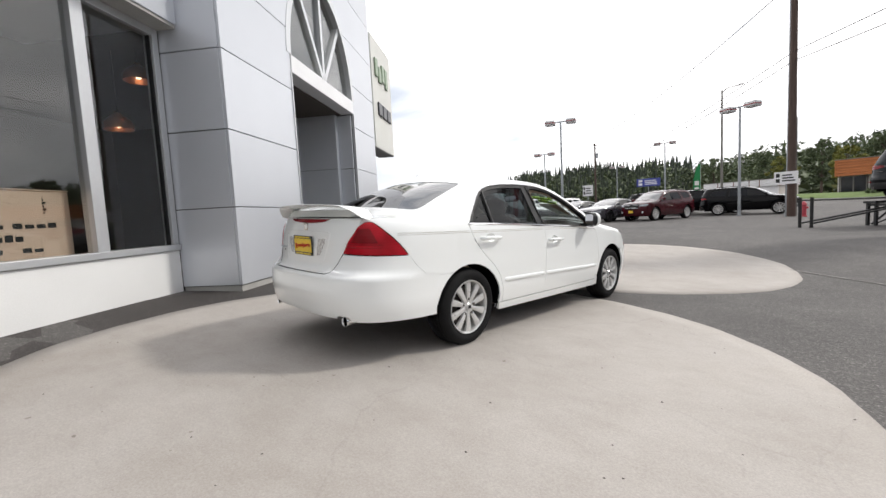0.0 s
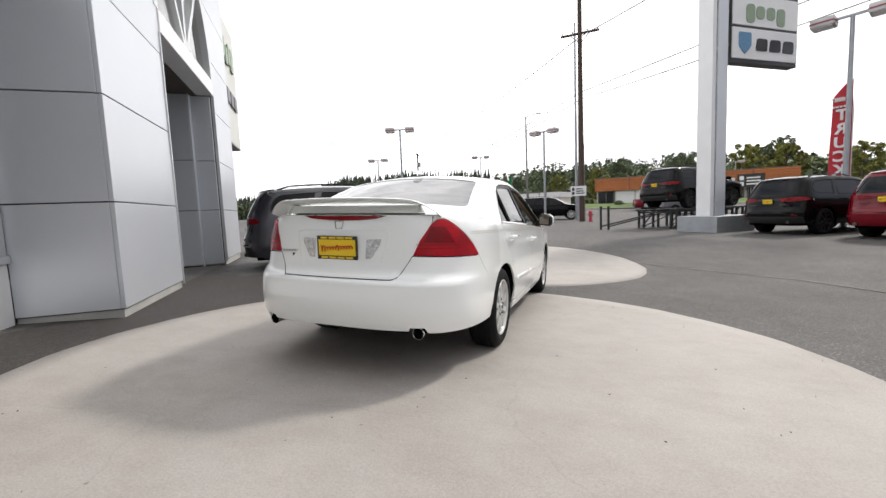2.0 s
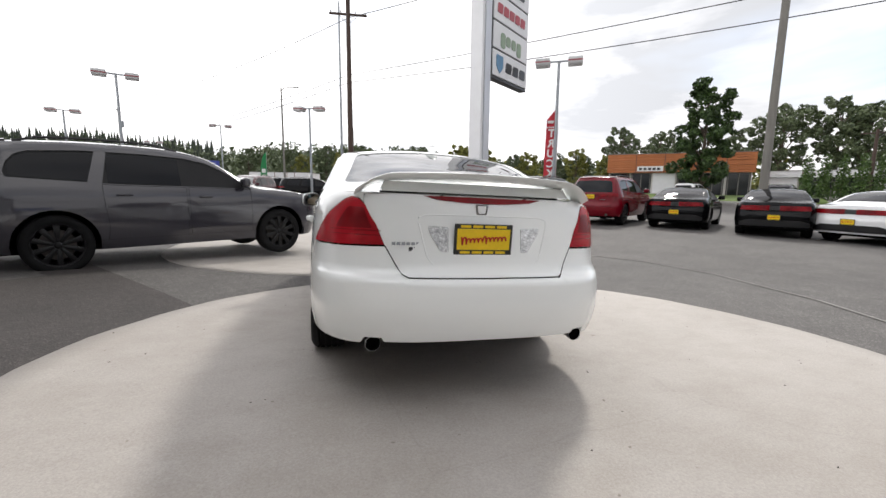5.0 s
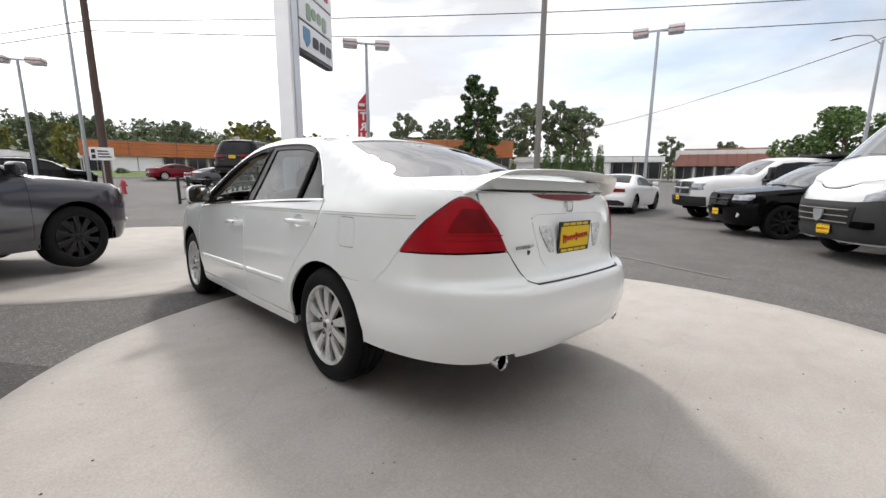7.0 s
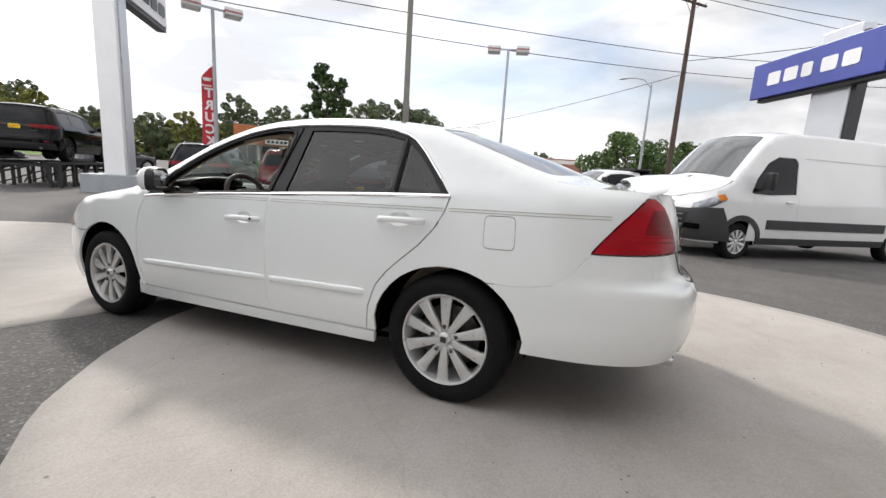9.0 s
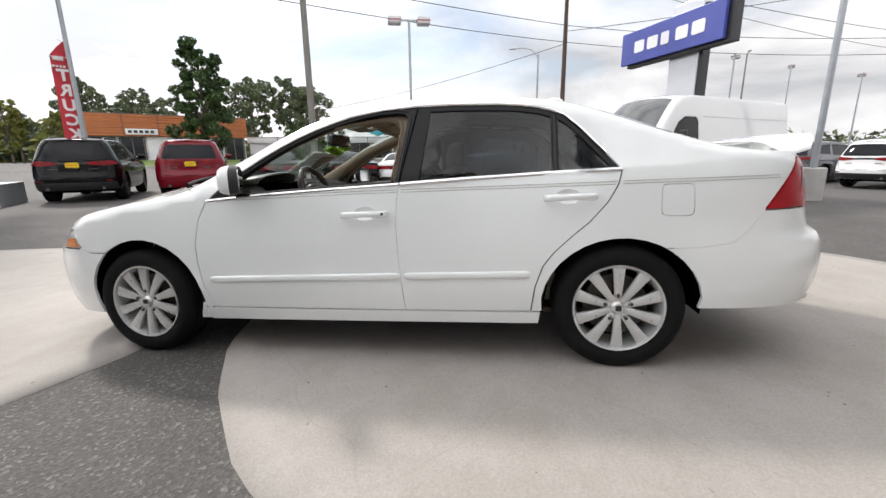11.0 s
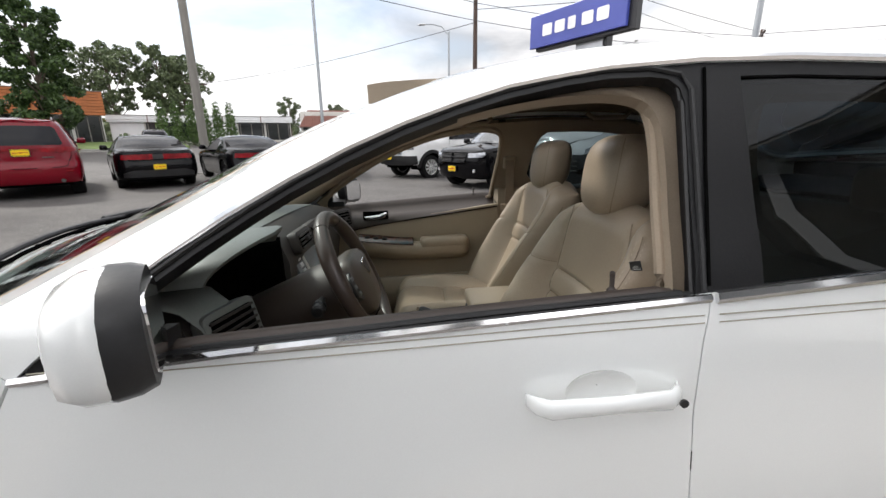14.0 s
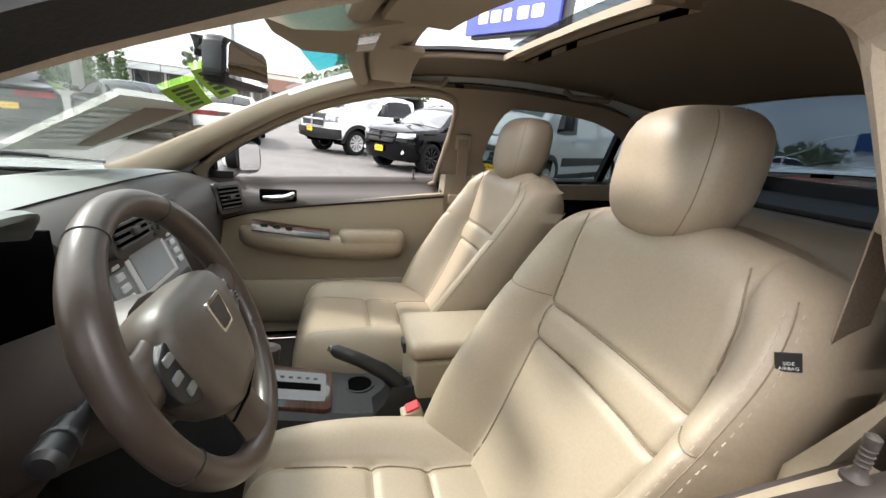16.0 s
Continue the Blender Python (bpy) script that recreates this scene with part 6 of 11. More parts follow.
    rows = [[(float(x), y - 0.02 * (1 - (x / 0.775) ** 4) - 0.032, z + 0.016 - 0.028 * (x / 0.775) ** 4 - (0.018 * (x / 0.775) ** 2 if z > 0.9 else 0.009)) for y, z in prof[2:7]] for x in np.linspace(-0.774, -0.668, 8)]
    part("dash_end", loft_bm(rows, close_u=False), M_DASHTOP, dash, "grey dash end beside the driver's door", smooth=True)
    # instrument hood
    rows = []
    for y, w, h in ((0.98, 0.215, 0.004), (0.86, 0.21, 0.022), (0.74, 0.20, 0.044), (0.64, 0.190, 0.058), (0.585, 0.185, 0.062), (0.572, 0.182, 0.058), (0.572, 0.174, 0.050), (0.60, 0.168, 0.044), (0.72, 0.165, 0.036), (0.83, 0.16, 0.0)):
        rows.append([(-0.525 + 1.17 * w * math.cos(a), y + 0.055 * (1 - math.sin(a) ** 0.8) + 0.02 * abs(math.cos(a)), 0.975 + (h + 0.012) * math.sin(a) ** 0.55) for a in np.linspace(0.03, math.pi - 0.03, 33)])
    part("binnacle_hood", loft_bm(rows, close_u=False), M_DASHTOP, dash, "soft grey-taupe instrument hood", smooth=True, angle=70)
    # face, added wall sheets and rings in cavity black: the hood's shade, painted
    part("instrument_face", box_bm((-0.668, 0.745, 0.775), (-0.25, 0.775, 0.985), 0.01), M_VOID, dash, "unlit black instrument face")
    for lo, hi in (((-0.288, 0.64, 0.77), (-0.280, 0.80, 0.988)), ((-0.652, 0.655, 0.772), (-0.290, 0.78, 0.780)), ((-0.662, 0.665, 0.775), (-0.654, 0.80, 0.975))):
        part("binnacle_lining", box_bm(lo, hi), M_VOID, dash, "black sheet painting the shade in the instrument hollow")
    for xg in (-0.575, -0.49, -0.405):
        part("gauge_ring", moved(lathe_bm([(0.0, 0.044), (0.004, 0.044), (0.004, 0.040), (0.0, 0.040)], 28, axis="z", close=True), facing((xg, 0.744, 0.895), (0, -1, 0.1))), M_VOID, dash, smooth=True)
    # side vents with slats
    def vent(cx, cz, w, h, y, turn, n, body=M_DASH):
        mm = Matrix.Translation((cx, y, cz)) @ Matrix.Rotation(radians(turn), 4, "Z") @ Matrix.Rotation(radians(-14), 4, "X")
        v = part("air_vent", moved(prism_bm(rounded([(-w - 0.012, -h - 0.012), (w + 0.012, -h - 0.012), (w + 0.012, h + 0.012), (-w - 0.012, h + 0.012)], 0.02), -0.012, 0.02, axis="y", bevel=0.004), mm), body, dash, "framed air vent with slats", smooth=True)
        part("vent_hollow", moved(box_bm((-w, -0.0135, -h), (w, 0.0, h), 0.006), mm), M_VOID, v)
        for k in range(n):
            zz = -h + (k + 0.5) * 2 * h / n
            part("slat", moved(box_bm((-w, -0.019, zz - 0.0026), (w, -0.011, zz + 0.0026), 0.001, Matrix.Rotation(0.0, 4, "X")), mm), M_DASH, v)
        part("vent_knob", moved(box_bm((-0.012, -0.026, -0.008), (0.012, -0.014, 0.008), 0.003), mm), M_DASH, v)
    vent(-0.700, 0.872, 0.060, 0.050, 0.618, -16, 7, M_DASHTOP)
    vent(0.650, 0.885, 0.050, 0.044, 0.618, -32, 6)
    vent(-0.090, 0.938, 0.070, 0.026, 0.630, 0, 4)
    vent(0.080, 0.938, 0.070, 0.026, 0.630, 0, 4)
    # centre stack
    mm = Matrix.Translation((0.0, 0.622, 0.815)) @ Matrix.Rotation(radians(-20), 4, "X")
    st = part("centre_panel", moved(prism_bm(rounded([(-0.165, -0.125), (0.165, -0.125), (0.172, 0.100), (-0.172, 0.100)], 0.02), -0.006, 0.05, axis="y", bevel=0.006), mm), M_STACK, dash, "grey centre panel with pale screen", smooth=True)
    part("screen_bezel", moved(box_bm((-0.095, -0.0095, -0.018), (0.095, -0.004, 0.088), 0.003), mm), M_SILVER, st)
    part("screen", moved(box_bm((-0.076, -0.0115, -0.008), (0.076, -0.007, 0.076), 0.002), mm), M_SCREEN, st, "pale grey display")
    for sx in (-0.130, 0.130):
        for k in range(4):
            part("button", moved(box_bm((sx - 0.015, -0.011, -0.008 + k * 0.023), (sx + 0.015, -0.004, 0.007 + k * 0.023), 0.003), mm), M_SILVER, st)
    part("control_strip", moved(box_bm((-0.150, -0.0095, -0.062), (0.150, -0.004, -0.030), 0.006), mm), M_BLACK, st)
    for kx in (-0.09, -0.06, -0.03, 0.0, 0.03, 0.06, 0.09):
        part("button", moved(box_bm((kx - 0.011, -0.012, -0.055), (kx + 0.011, -0.008, -0.040), 0.003), mm), M_GREYPLAST, st)
    for kx in (-0.12, 0.0, 0.12):
        part("knob", moved(lathe_bm([(-0.026, 0.012), (-0.024, 0.018), (-0.006, 0.021)], 22, axis="z"), mm @ Matrix.Translation((kx, 0, -0.092)) @ Matrix.Rotation(radians(-90), 4, "X")), M_BLACK, st, smooth=True)
    # lower dash and knee panel
    part("knee_panel", loft_bm([[(x, 0.650, 0.775), (x, 0.640, 0.72), (x, 0.70, 0.56), (x, 0.80, 0.55), (x, 0.80, 0.80)] for x in (-0.75, -0.5, -0.18)]), M_BROWN, dash, smooth=True)

    # steering wheel
    wt = thing("steering_wheel", "brown leather steering wheel with chrome badge", "steering wheel", PAD_TILT)
    mm = Matrix.Translation((-0.476, 0.398, 0.913)) @ Matrix.Rotation(radians(90 - 23.4), 4, "X")   # local z faces the driver
    RW = 0.1655
    rings = []
    for a in np.linspace(0, 2 * math.pi, 96, endpoint=False):
        grip = sum(math.exp(-((((math.degrees(a) - g + 180) % 360) - 180) / 16) ** 2) for g in (35, 145))
        k = 0.0160 + 0.0018 * grip
        notch = 1 - 0.05 * sum(math.exp(-((((math.degrees(a) - g + 180) % 360) - 180) / 0.9) ** 2) for g in (62, 118, 205, 335))
        rings.append([((RW + k * notch * math.cos(b)) * math.cos(a), (RW + k * notch * math.cos(b)) * math.sin(a), 1.1 * k * notch * math.sin(b)) for b in np.linspace(0, 2 * math.pi, 18, endpoint=False)])
    rim = part("rim", moved(loft_bm(rings + rings[:1], caps=False), mm), M_WHEELBR, wt, "worn brown leather rim", smooth=True)
    for g in (62, 118, 205, 335):
        a = radians(g)
        part("rim_seam", moved(tube_bm([((RW + 0.0165 * math.cos(b)) * math.cos(a), (RW + 0.0165 * math.cos(b)) * math.sin(a), 0.018 * math.sin(b)) for b in np.linspace(0, 2 * math.pi, 21)], 0.0009, 5), mm), M_BLACK, rim)
    for a0, a1 in ((350, 385), (155, 190)):
        bm = bmesh.new()
        for g in np.arange(a0, a1, 2.2):
            a = radians(g)
            add_tube(bm, [((RW - 0.0145) * math.cos(a), (RW - 0.0145) * math.sin(a), -0.006), ((RW - 0.0150) * math.cos(a + 0.02), (RW - 0.0150) * math.sin(a + 0.02), 0.006)], 0.0010, 4)
        part("rim_stitching", moved(bm, mm), M_PAPER, rim)
    outline = rounded([(-0.070, 0.062), (0.070, 0.062), (0.100, 0.030), (0.088, -0.035), (0.056, -0.098), (-0.056, -0.098), (-0.088, -0.035), (-0.100, 0.030)], 0.034, 5)
    pad = []
    for z, k in ((-0.055, 0.80), (-0.030, 0.95), (-0.006, 1.0), (0.008, 0.985), (0.018, 0.94), (0.025, 0.84), (0.030, 0.66), (0.033, 0.4), (0.034, 0.1)):
        pad.append([(x * k, (y + 0.012) * k - 0.012, z) for x, y in outline])
    hub = part("hub_pad", moved(loft_bm(pad), mm), M_PADGREY, wt, "taupe padded wheel centre", smooth=True, angle=60)
    bz = 0.031
    frame_o, frame_i = [(-0.025, 0.034), (0.025, 0.034), (0.019, -0.010), (-0.019, -0.010)], [(-0.020, 0.029), (0.020, 0.029), (0.0145, -0.006), (-0.0145, -0.006)]
    part("wheel_badge", moved(prism_bm(rounded(frame_o, 0.006), bz - 0.004, bz + 0.004, axis="z", bevel=0.001), mm), M_CHROME, hub, "chrome badge")
    part("badge_inset", moved(prism_bm(rounded(frame_i, 0.004), bz, bz + 0.0046, axis="z"), mm), M_DASH, hub)
    for a0, wd_in, wd_out in ((6, 0.044, 0.030), (174, 0.044, 0.030), (270, 0.050, 0.046)):
        rows = []
        d = Vector((math.cos(radians(a0)), math.sin(radians(a0)), 0))
        n = Vector((-d.y, d.x, 0))
        for t in np.linspace(0.06, RW - 0.004, 7):
            f = (t - 0.06) / (RW - 0.064)
            w = wd_in + (wd_out - wd_in) * f - 0.008 * math.sin(math.pi * f)
            zc = -0.008 + 0.008 * f
            rows.append([d * t + n * (w * math.cos(b)) + Vector((0, 0, zc + 0.013 * math.sin(b))) for b in np.linspace(0, 2 * math.pi, 16, endpoint=False)])
        part("spoke", moved(loft_bm(rows), mm), M_WHEELBR, wt, smooth=True, angle=60)
    part("spoke_split", moved(tube_bm([(-0.058, -0.100, 0.008), (0.0, -0.106, 0.010), (0.058, -0.100, 0.008)], 0.002, 6), mm), M_VOID, wt)
    for sg in (-1, 1):
        sw = part("switch_pod", moved(prism_bm(rounded([(sg * 0.086, 0.036), (sg * 0.124, 0.022), (sg * 0.126, -0.022), (sg * 0.082, -0.046)], 0.012), -0.004, 0.013, axis="z", bevel=0.003), mm), M_BLACK, wt, "glossy black switch pod")
        for k, (bx, by) in enumerate(((0.104, 0.018), (0.108, -0.002), (0.098, -0.022))):
            part("button", moved(box_bm((sg * bx - 0.009, by - 0.005, 0.010), (sg * bx + 0.009, by + 0.005, 0.0155), 0.002), mm), M_STACK if k < 2 else M_DASHTOP, sw)
    # column and stalks
    col = part("column_shroud", moved(loft_bm([[(w * math.cos(a), w * 0.8 * math.sin(a) - 0.01, z) for a in np.linspace(0, 2 * math.pi, 20, endpoint=False)] for z, w in ((-0.035, 0.092), (-0.06, 0.098), (-0.16, 0.098), (-0.26, 0.10))]), mm), M_BROWN, wt, smooth=True, angle=60)
    part("stalk", moved(tube_bm([(-0.06, 0.005, -0.075), (-0.12, 0.004, -0.072), (-0.125, 0.004, -0.072), (-0.175, 0.002, -0.066), (-0.18, 0.002, -0.066)], [0.007, 0.008, 0.013, 0.015, 0.010], 12), mm), M_BLACK, wt, "black stalk with pale marks", smooth=True, angle=40)
    part("stalk", moved(tube_bm([(0.06, 0.005, -0.075), (0.12, 0.01, -0.072), (0.13, 0.01, -0.072), (0.175, 0.012, -0.066)], [0.007, 0.008, 0.013, 0.011], 12), mm), M_BLACK, wt, smooth=True, angle=40)
    part("stalk_ring", moved(tube_bm([(-0.148, 0.003, -0.069), (-0.153, 0.003, -0.0685)], 0.0158, 14), mm), M_GREYPLAST, wt)
    part("side_switch", moved(lathe_bm([(0, 0.026), (0.012, 0.025), (0.014, 0.018), (0.030, 0.016), (0.032, 0.006)], 20, axis="z"), facing((-0.655, 0.640, 0.735), (-0.1, -1, 0.1))), M_BLACK, dash, "round black switch", smooth=True)

    # centre console
    con = thing("centre_console", "tan and grey console with selector, brake lever and armrest", "console", PAD_TILT)
    part("console_body", loft_bm([[(x, y, z) for x, z in ((-w, 0.27), (-w, h - 0.015), (-w + 0.015, h), (w - 0.015, h), (w, h - 0.015), (w, 0.27))] for y, w, h in ((0.78, 0.15, 0.62), (0.64, 0.14, 0.60), (0.50, 0.115, 0.54), (0.40, 0.108, 0.515), (0.20, 0.105, 0.478), (0.06, 0.105, 0.470), (-0.22, 0.105, 0.470))]), M_GREYPLAST, con, smooth=True, angle=40)
    mm = Matrix.Translation((-0.005, 0.335, 0.508)) @ Matrix.Rotation(radians(10), 4, "X")
    wd = part("wood_surround", moved(prism_bm(rounded([(-0.088, -0.09), (0.088, -0.09), (0.088, 0.09), (-0.088, 0.09)], 0.02), -0.012, 0.006, axis="z", bevel=0.004), mm), M_WOOD, con, "polished burr walnut surround", smooth=True)
    part("selector_plate", moved(prism_bm(rounded([(-0.062, -0.072), (0.062, -0.072), (0.062, 0.072), (-0.062, 0.072)], 0.01), 0.004, 0.008, axis="z"), mm), M_STACK, wd)
    part("selector_slot", moved(box_bm((-0.020, -0.06, 0.006), (0.010, 0.06, 0.0095), 0.002), mm), M_VOID, wd)
    for k in range(5):
        part("gear_mark", moved(box_bm((0.028, -0.05 + k * 0.021, 0.007), (0.036, -0.040 + k * 0.021, 0.0092)), mm), M_GREYPLAST, wd)
    part("selector_lever", moved(tube_bm([(-0.005, 0.055, 0.0), (-0.005, 0.068, 0.06), (-0.005, 0.070, 0.075), (-0.005, 0.075, 0.110), (-0.005, 0.075, 0.118)], [0.008, 0.008, 0.019, 0.022, 0.012], 14), mm), M_WHEELBR, con, smooth=True)
    part("cup_holder", moved(lathe_bm([(0.0, 0.042), (0.004, 0.042), (0.004, 0.036), (-0.001, 0.034)], 28, axis="z"), Matrix.Translation((0.035, 0.175, 0.476))), M_DASH, con, smooth=True)
    part("cup_hollow", moved(lathe_bm([(0.0, 0.035), (0.0022, 0.035)], 28, axis="z"), Matrix.Translation((0.035, 0.175, 0.4765))), M_VOID, con)
    hb = part("brake_lever", loft_bm([[(-0.065 + w * math.cos(a), y - h * 0.35 * math.sin(a), z + h * math.sin(a)) for a in np.linspace(0, 2 * math.pi, 14, endpoint=False)] for y, z, w, h in ((0.02, 0.485, 0.026, 0.020), (0.08, 0.535, 0.022, 0.024), (0.12, 0.575, 0.017, 0.020), (0.18, 0.613, 0.015, 0.017), (0.235, 0.640, 0.015, 0.016), (0.247, 0.646, 0.008, 0.009))]), M_BLACK, con, "black hand brake lever", smooth=True, angle=60)
    part("lever_boot", loft_bm([[(-0.065 + w * u, y0 + (y1 - y0) * v, z) for u, v in ((-1, 0), (1, 0), (1, 1), (-1, 1))] for z, w, y0, y1 in ((0.470, 0.038, -0.02, 0.15), (0.50, 0.032, -0.01, 0.12), (0.54, 0.022, 0.03, 0.10))]), M_BLACK, con, smooth=True)
    part("lever_button", tube_bm([(-0.065, 0.244, 0.645), (-0.065, 0.254, 0.650)], 0.007, 10), M_CHROME, hb)
    box_ = part("armrest_box", box_bm((-0.095, -0.225, 0.46), (0.10, 0.045, 0.610), 0.012, seg=3), M_TRIMTAN, con, smooth=True)
    part("armrest_lid", box_bm((-0.100, -0.235, 0.612), (0.105, 0.060, 0.662), 0.02, seg=4), M_TAN, box_, smooth=True)
    part("lid_latch", box_bm((-0.02, 0.056, 0.595), (0.025, 0.064, 0.625), 0.003), M_BLACK, box_)
    bk = part("belt_buckle", moved(box_bm((-0.018, -0.024, -0.035), (0.018, 0.024, 0.035), 0.006), Matrix.Translation((-0.200, 0.062, 0.530)) @ Matrix.Rotation(radians(-22), 4, "X")), M_TRIMTAN, con)
    part("release_button", moved(box_bm((-0.014, -0.022, 0.033), (0.014, 0.010, 0.040), 0.003), Matrix.Translation((-0.200, 0.062, 0.530)) @ Matrix.Rotation(radians(-22), 4, "X")), M_REDBTN, bk)

    # door linings: brown cap, tan panel, armrest with pull cup, pocket
    belt_z = curve(BELT)
    tan_z = curve([(-0.30, 0.915), (-0.13, 0.898), (0.10, 0.875), (0.35, 0.850), (0.55, 0.822), (0.66, 0.790), (0.80, 0.74)])
    for sg in (1, -1):
        o = 0.0 if sg > 0 else 0.082
        yy = np.linspace(0.80, -0.205, 26)
        dl = part("door_lining", loft_bm([[(sg * (0.745 + o), y, 0.30), (sg * (0.712 + o), y, 0.31), (sg * (0.706 + o), y, 0.46), (sg * (0.712 + o), y, 0.60), (sg * (0.706 + o), y, tan_z(y) - 0.12), (sg * (0.702 + o), y, tan_z(y) - 0.03), (sg * (0.710 + o), y, tan_z(y) + 0.012), (sg * (0.745 + o), y, tan_z(y) + 0.012)] for y in yy]), M_TRIMTAN, sedan, "tan leather door lining with brown cap and armrest", smooth=True, angle=40)
        rows = []
        for y in yy:
            S_, zl = belt_z(y) + 0.020 - 0.010 * smooth_step(-0.17, -0.205, y), tan_z(y)
            rows.append([(sg * x, float(y), z) for x, z in ((0.876, S_ - 0.034), (0.874, S_ - 0.012), (0.866, S_ - 0.002), (0.852, S_), (0.838, S_ - 0.006), (0.826, S_ - 0.026), (0.812, S_ - 0.046), (0.745 + o * 0.7, S_ - 0.060 - o * 0.2), (0.715 + o, S_ - 0.075), (0.700 + o, zl + 0.004), (0.704 + o, zl - 0.004), (0.735 + o, zl))])
        part("door_cap", loft_bm(rows), M_BROWN, dl, "dark brown upper door trim", smooth=True, angle=60)
        seam("lining_seam", [(sg * (0.7005 + o), float(y), tan_z(y) - 0.001) for y in yy], dl, 0.0018, M_VOID)
        # armrest: a long rail that swells to a pad
        rows = []
        for y, k, z0, h in ((0.600, 0.006, 0.742, 0.4), (0.585, 0.030, 0.742, 0.8), (0.55, 0.044, 0.738, 1.0), (0.46, 0.052, 0.722, 1.05), (0.36, 0.056, 0.708, 1.05), (0.24, 0.058, 0.700, 1.05), (0.20, 0.060, 0.700, 1.1), (0.05, 0.062, 0.702, 1.15), (-0.01, 0.058, 0.706, 1.1), (-0.035, 0.040, 0.708, 0.9), (-0.045, 0.008, 0.710, 0.5)):
            rows.append([(sg * (0.706 + o - k * d), y, z0 + dz * h) for d, dz in ((0, 0.034), (0.55, 0.036), (0.90, 0.026), (1.0, 0.004), (0.95, -0.024), (0.6, -0.048), (0, -0.064))])
        part("armrest", loft_bm(rows), M_TAN, dl, "tan padded armrest", smooth=True, angle=65)
        part("armrest_pad", loft_bm([[(sg * (0.708 + o - 0.070 * k * d), y, 0.722 + dz * k) for d, dz in ((0, 0.040), (0.6, 0.044), (0.93, 0.034), (1.0, 0.012), (0.92, -0.006), (0, -0.006))] for y, k in ((0.225, 0.6), (0.215, 0.95), (0.19, 1.0), (0.0, 1.0), (-0.025, 0.9), (-0.038, 0.55))]), M_TAN, dl, smooth=True, angle=60)
        wood = part("switch_panel", loft_bm([[(sg * (0.708 + o - 0.056 * d), y, z0 + dz) for d, dz in ((0.15, 0.066), (0.5, 0.064), (0.94, 0.046), (1.04, 0.034), (0.5, 0.020))] for y, z0 in ((0.545, 0.732), (0.48, 0.722), (0.40, 0.710), (0.33, 0.700), (0.26, 0.694))]), M_WOOD, dl, "polished walnut switch panel", smooth=True)
        for k in range(3):
            part("window_switch", box_bm((sg * (0.668 + o) - 0.010, 0.40 + k * 0.045, 0.764 + k * 0.006), (sg * (0.668 + o) + 0.010, 0.425 + k * 0.045, 0.776 + k * 0.006), 0.003), M_BLACK, wood)
        part("handle_recess", box_bm((sg * (0.713 + o) - 0.012, 0.385, 0.868), (sg * (0.713 + o) + 0.006, 0.520, 0.912), 0.006), M_VOID, dl)
        part("inner_handle", tube_bm([(sg * (0.700 + o), 0.505, 0.880), (sg * (0.690 + o), 0.475, 0.880), (sg * (0.684 + o), 0.43, 0.884), (sg * (0.686 + o), 0.405, 0.892), (sg * (0.696 + o), 0.395, 0.898)], [0.006, 0.009, 0.009, 0.011, 0.007], 10, True, 1.3), M_CHROME, dl, "chrome inner handle", smooth=True)
        part("door_pocket", loft_bm([[(sg * (0.712 + o - k * 0.4), y, 0.36), (sg * (0.708 + o - k), y, 0.40), (sg * (0.706 + o - k), y, 0.535), (sg * (0.712 + o - k * 0.8), y, 0.548), (sg * (0.712 + o), y, 0.545)] for y, k in ((0.66, 0.004), (0.60, 0.03), (0.3, 0.036), (0.05, 0.03), (-0.12, 0.004))], close_u=False), M_TRIMTAN, dl, smooth=True, angle=50)
        pb = belt_z(-0.095) + 0.014
        pin = part("lock_pin", moved(lathe_bm([(0, 0.009), (0.003, 0.009), (0.005, 0.006), (0.009, 0.0040), (0.026, 0.0040), (0.028, 0.0046), (0.034, 0.0046), (0.036, 0.0025)], 18, axis="z"), Matrix.Translation((sg * 0.840, -0.095, pb))), M_BROWN, dl, "ribbed brown lock pin", smooth=True, angle=40)
        for k in range(4):
            part("pin_rib", moved(lathe_bm([(0.012 + k * 0.004, 0.0039), (0.0132 + k * 0.004, 0.0046), (0.0144 + k * 0.004, 0.0039)], 16, axis="z", close=True), Matrix.Translation((sg * 0.840, -0.095, pb))), M_BROWN, pin, smooth=True)
        part("sill_gasket", tube_bm([(sg * 0.8835, float(y), belt_z(y) + 0.004) for y in np.linspace(0.60, -0.22, 12)], 0.005, 6), M_SEAL, dl)
        # belts on the pillar
        bl = thing("seat_belt", "tan webbing seat belt hanging on the door pillar", "seat belt", PAD_TILT, group="seat belts of the saloon")
        xa = sg * 0.716
        strap = []
        for (x, y, z) in ((xa, -0.278, 1.145), (sg * 0.714, -0.278, 1.0), (sg * 0.716, -0.27, 0.86), (sg * 0.722, -0.262, 0.68), (sg * 0.726, -0.255, 0.42)):
            strap.append([(x - 0.001, y - 0.023, z), (x - 0.001, y + 0.023, z), (x + 0.001, y + 0.023, z), (x + 0.001, y - 0.023, z)])
        part("webbing", loft_bm(strap), M_BELT, bl)
        part("upper_guide", box_bm((min(xa, xa + sg * 0.02), -0.315, 1.10), (max(xa, xa + sg * 0.02), -0.245, 1.165), 0.009), M_TRIMTAN, bl, smooth=True)
        part("latch_plate", box_bm((sg * 0.708 - 0.006, -0.305, 0.875), (sg * 0.708 + 0.006, -0.225, 0.915), 0.005), M_TRIMTAN, bl)
        part("latch_tongue", box_bm((sg * 0.708 - 0.002, -0.28, 0.845), (sg * 0.708 + 0.002, -0.245, 0.88), 0.002), M_CHROME, bl)
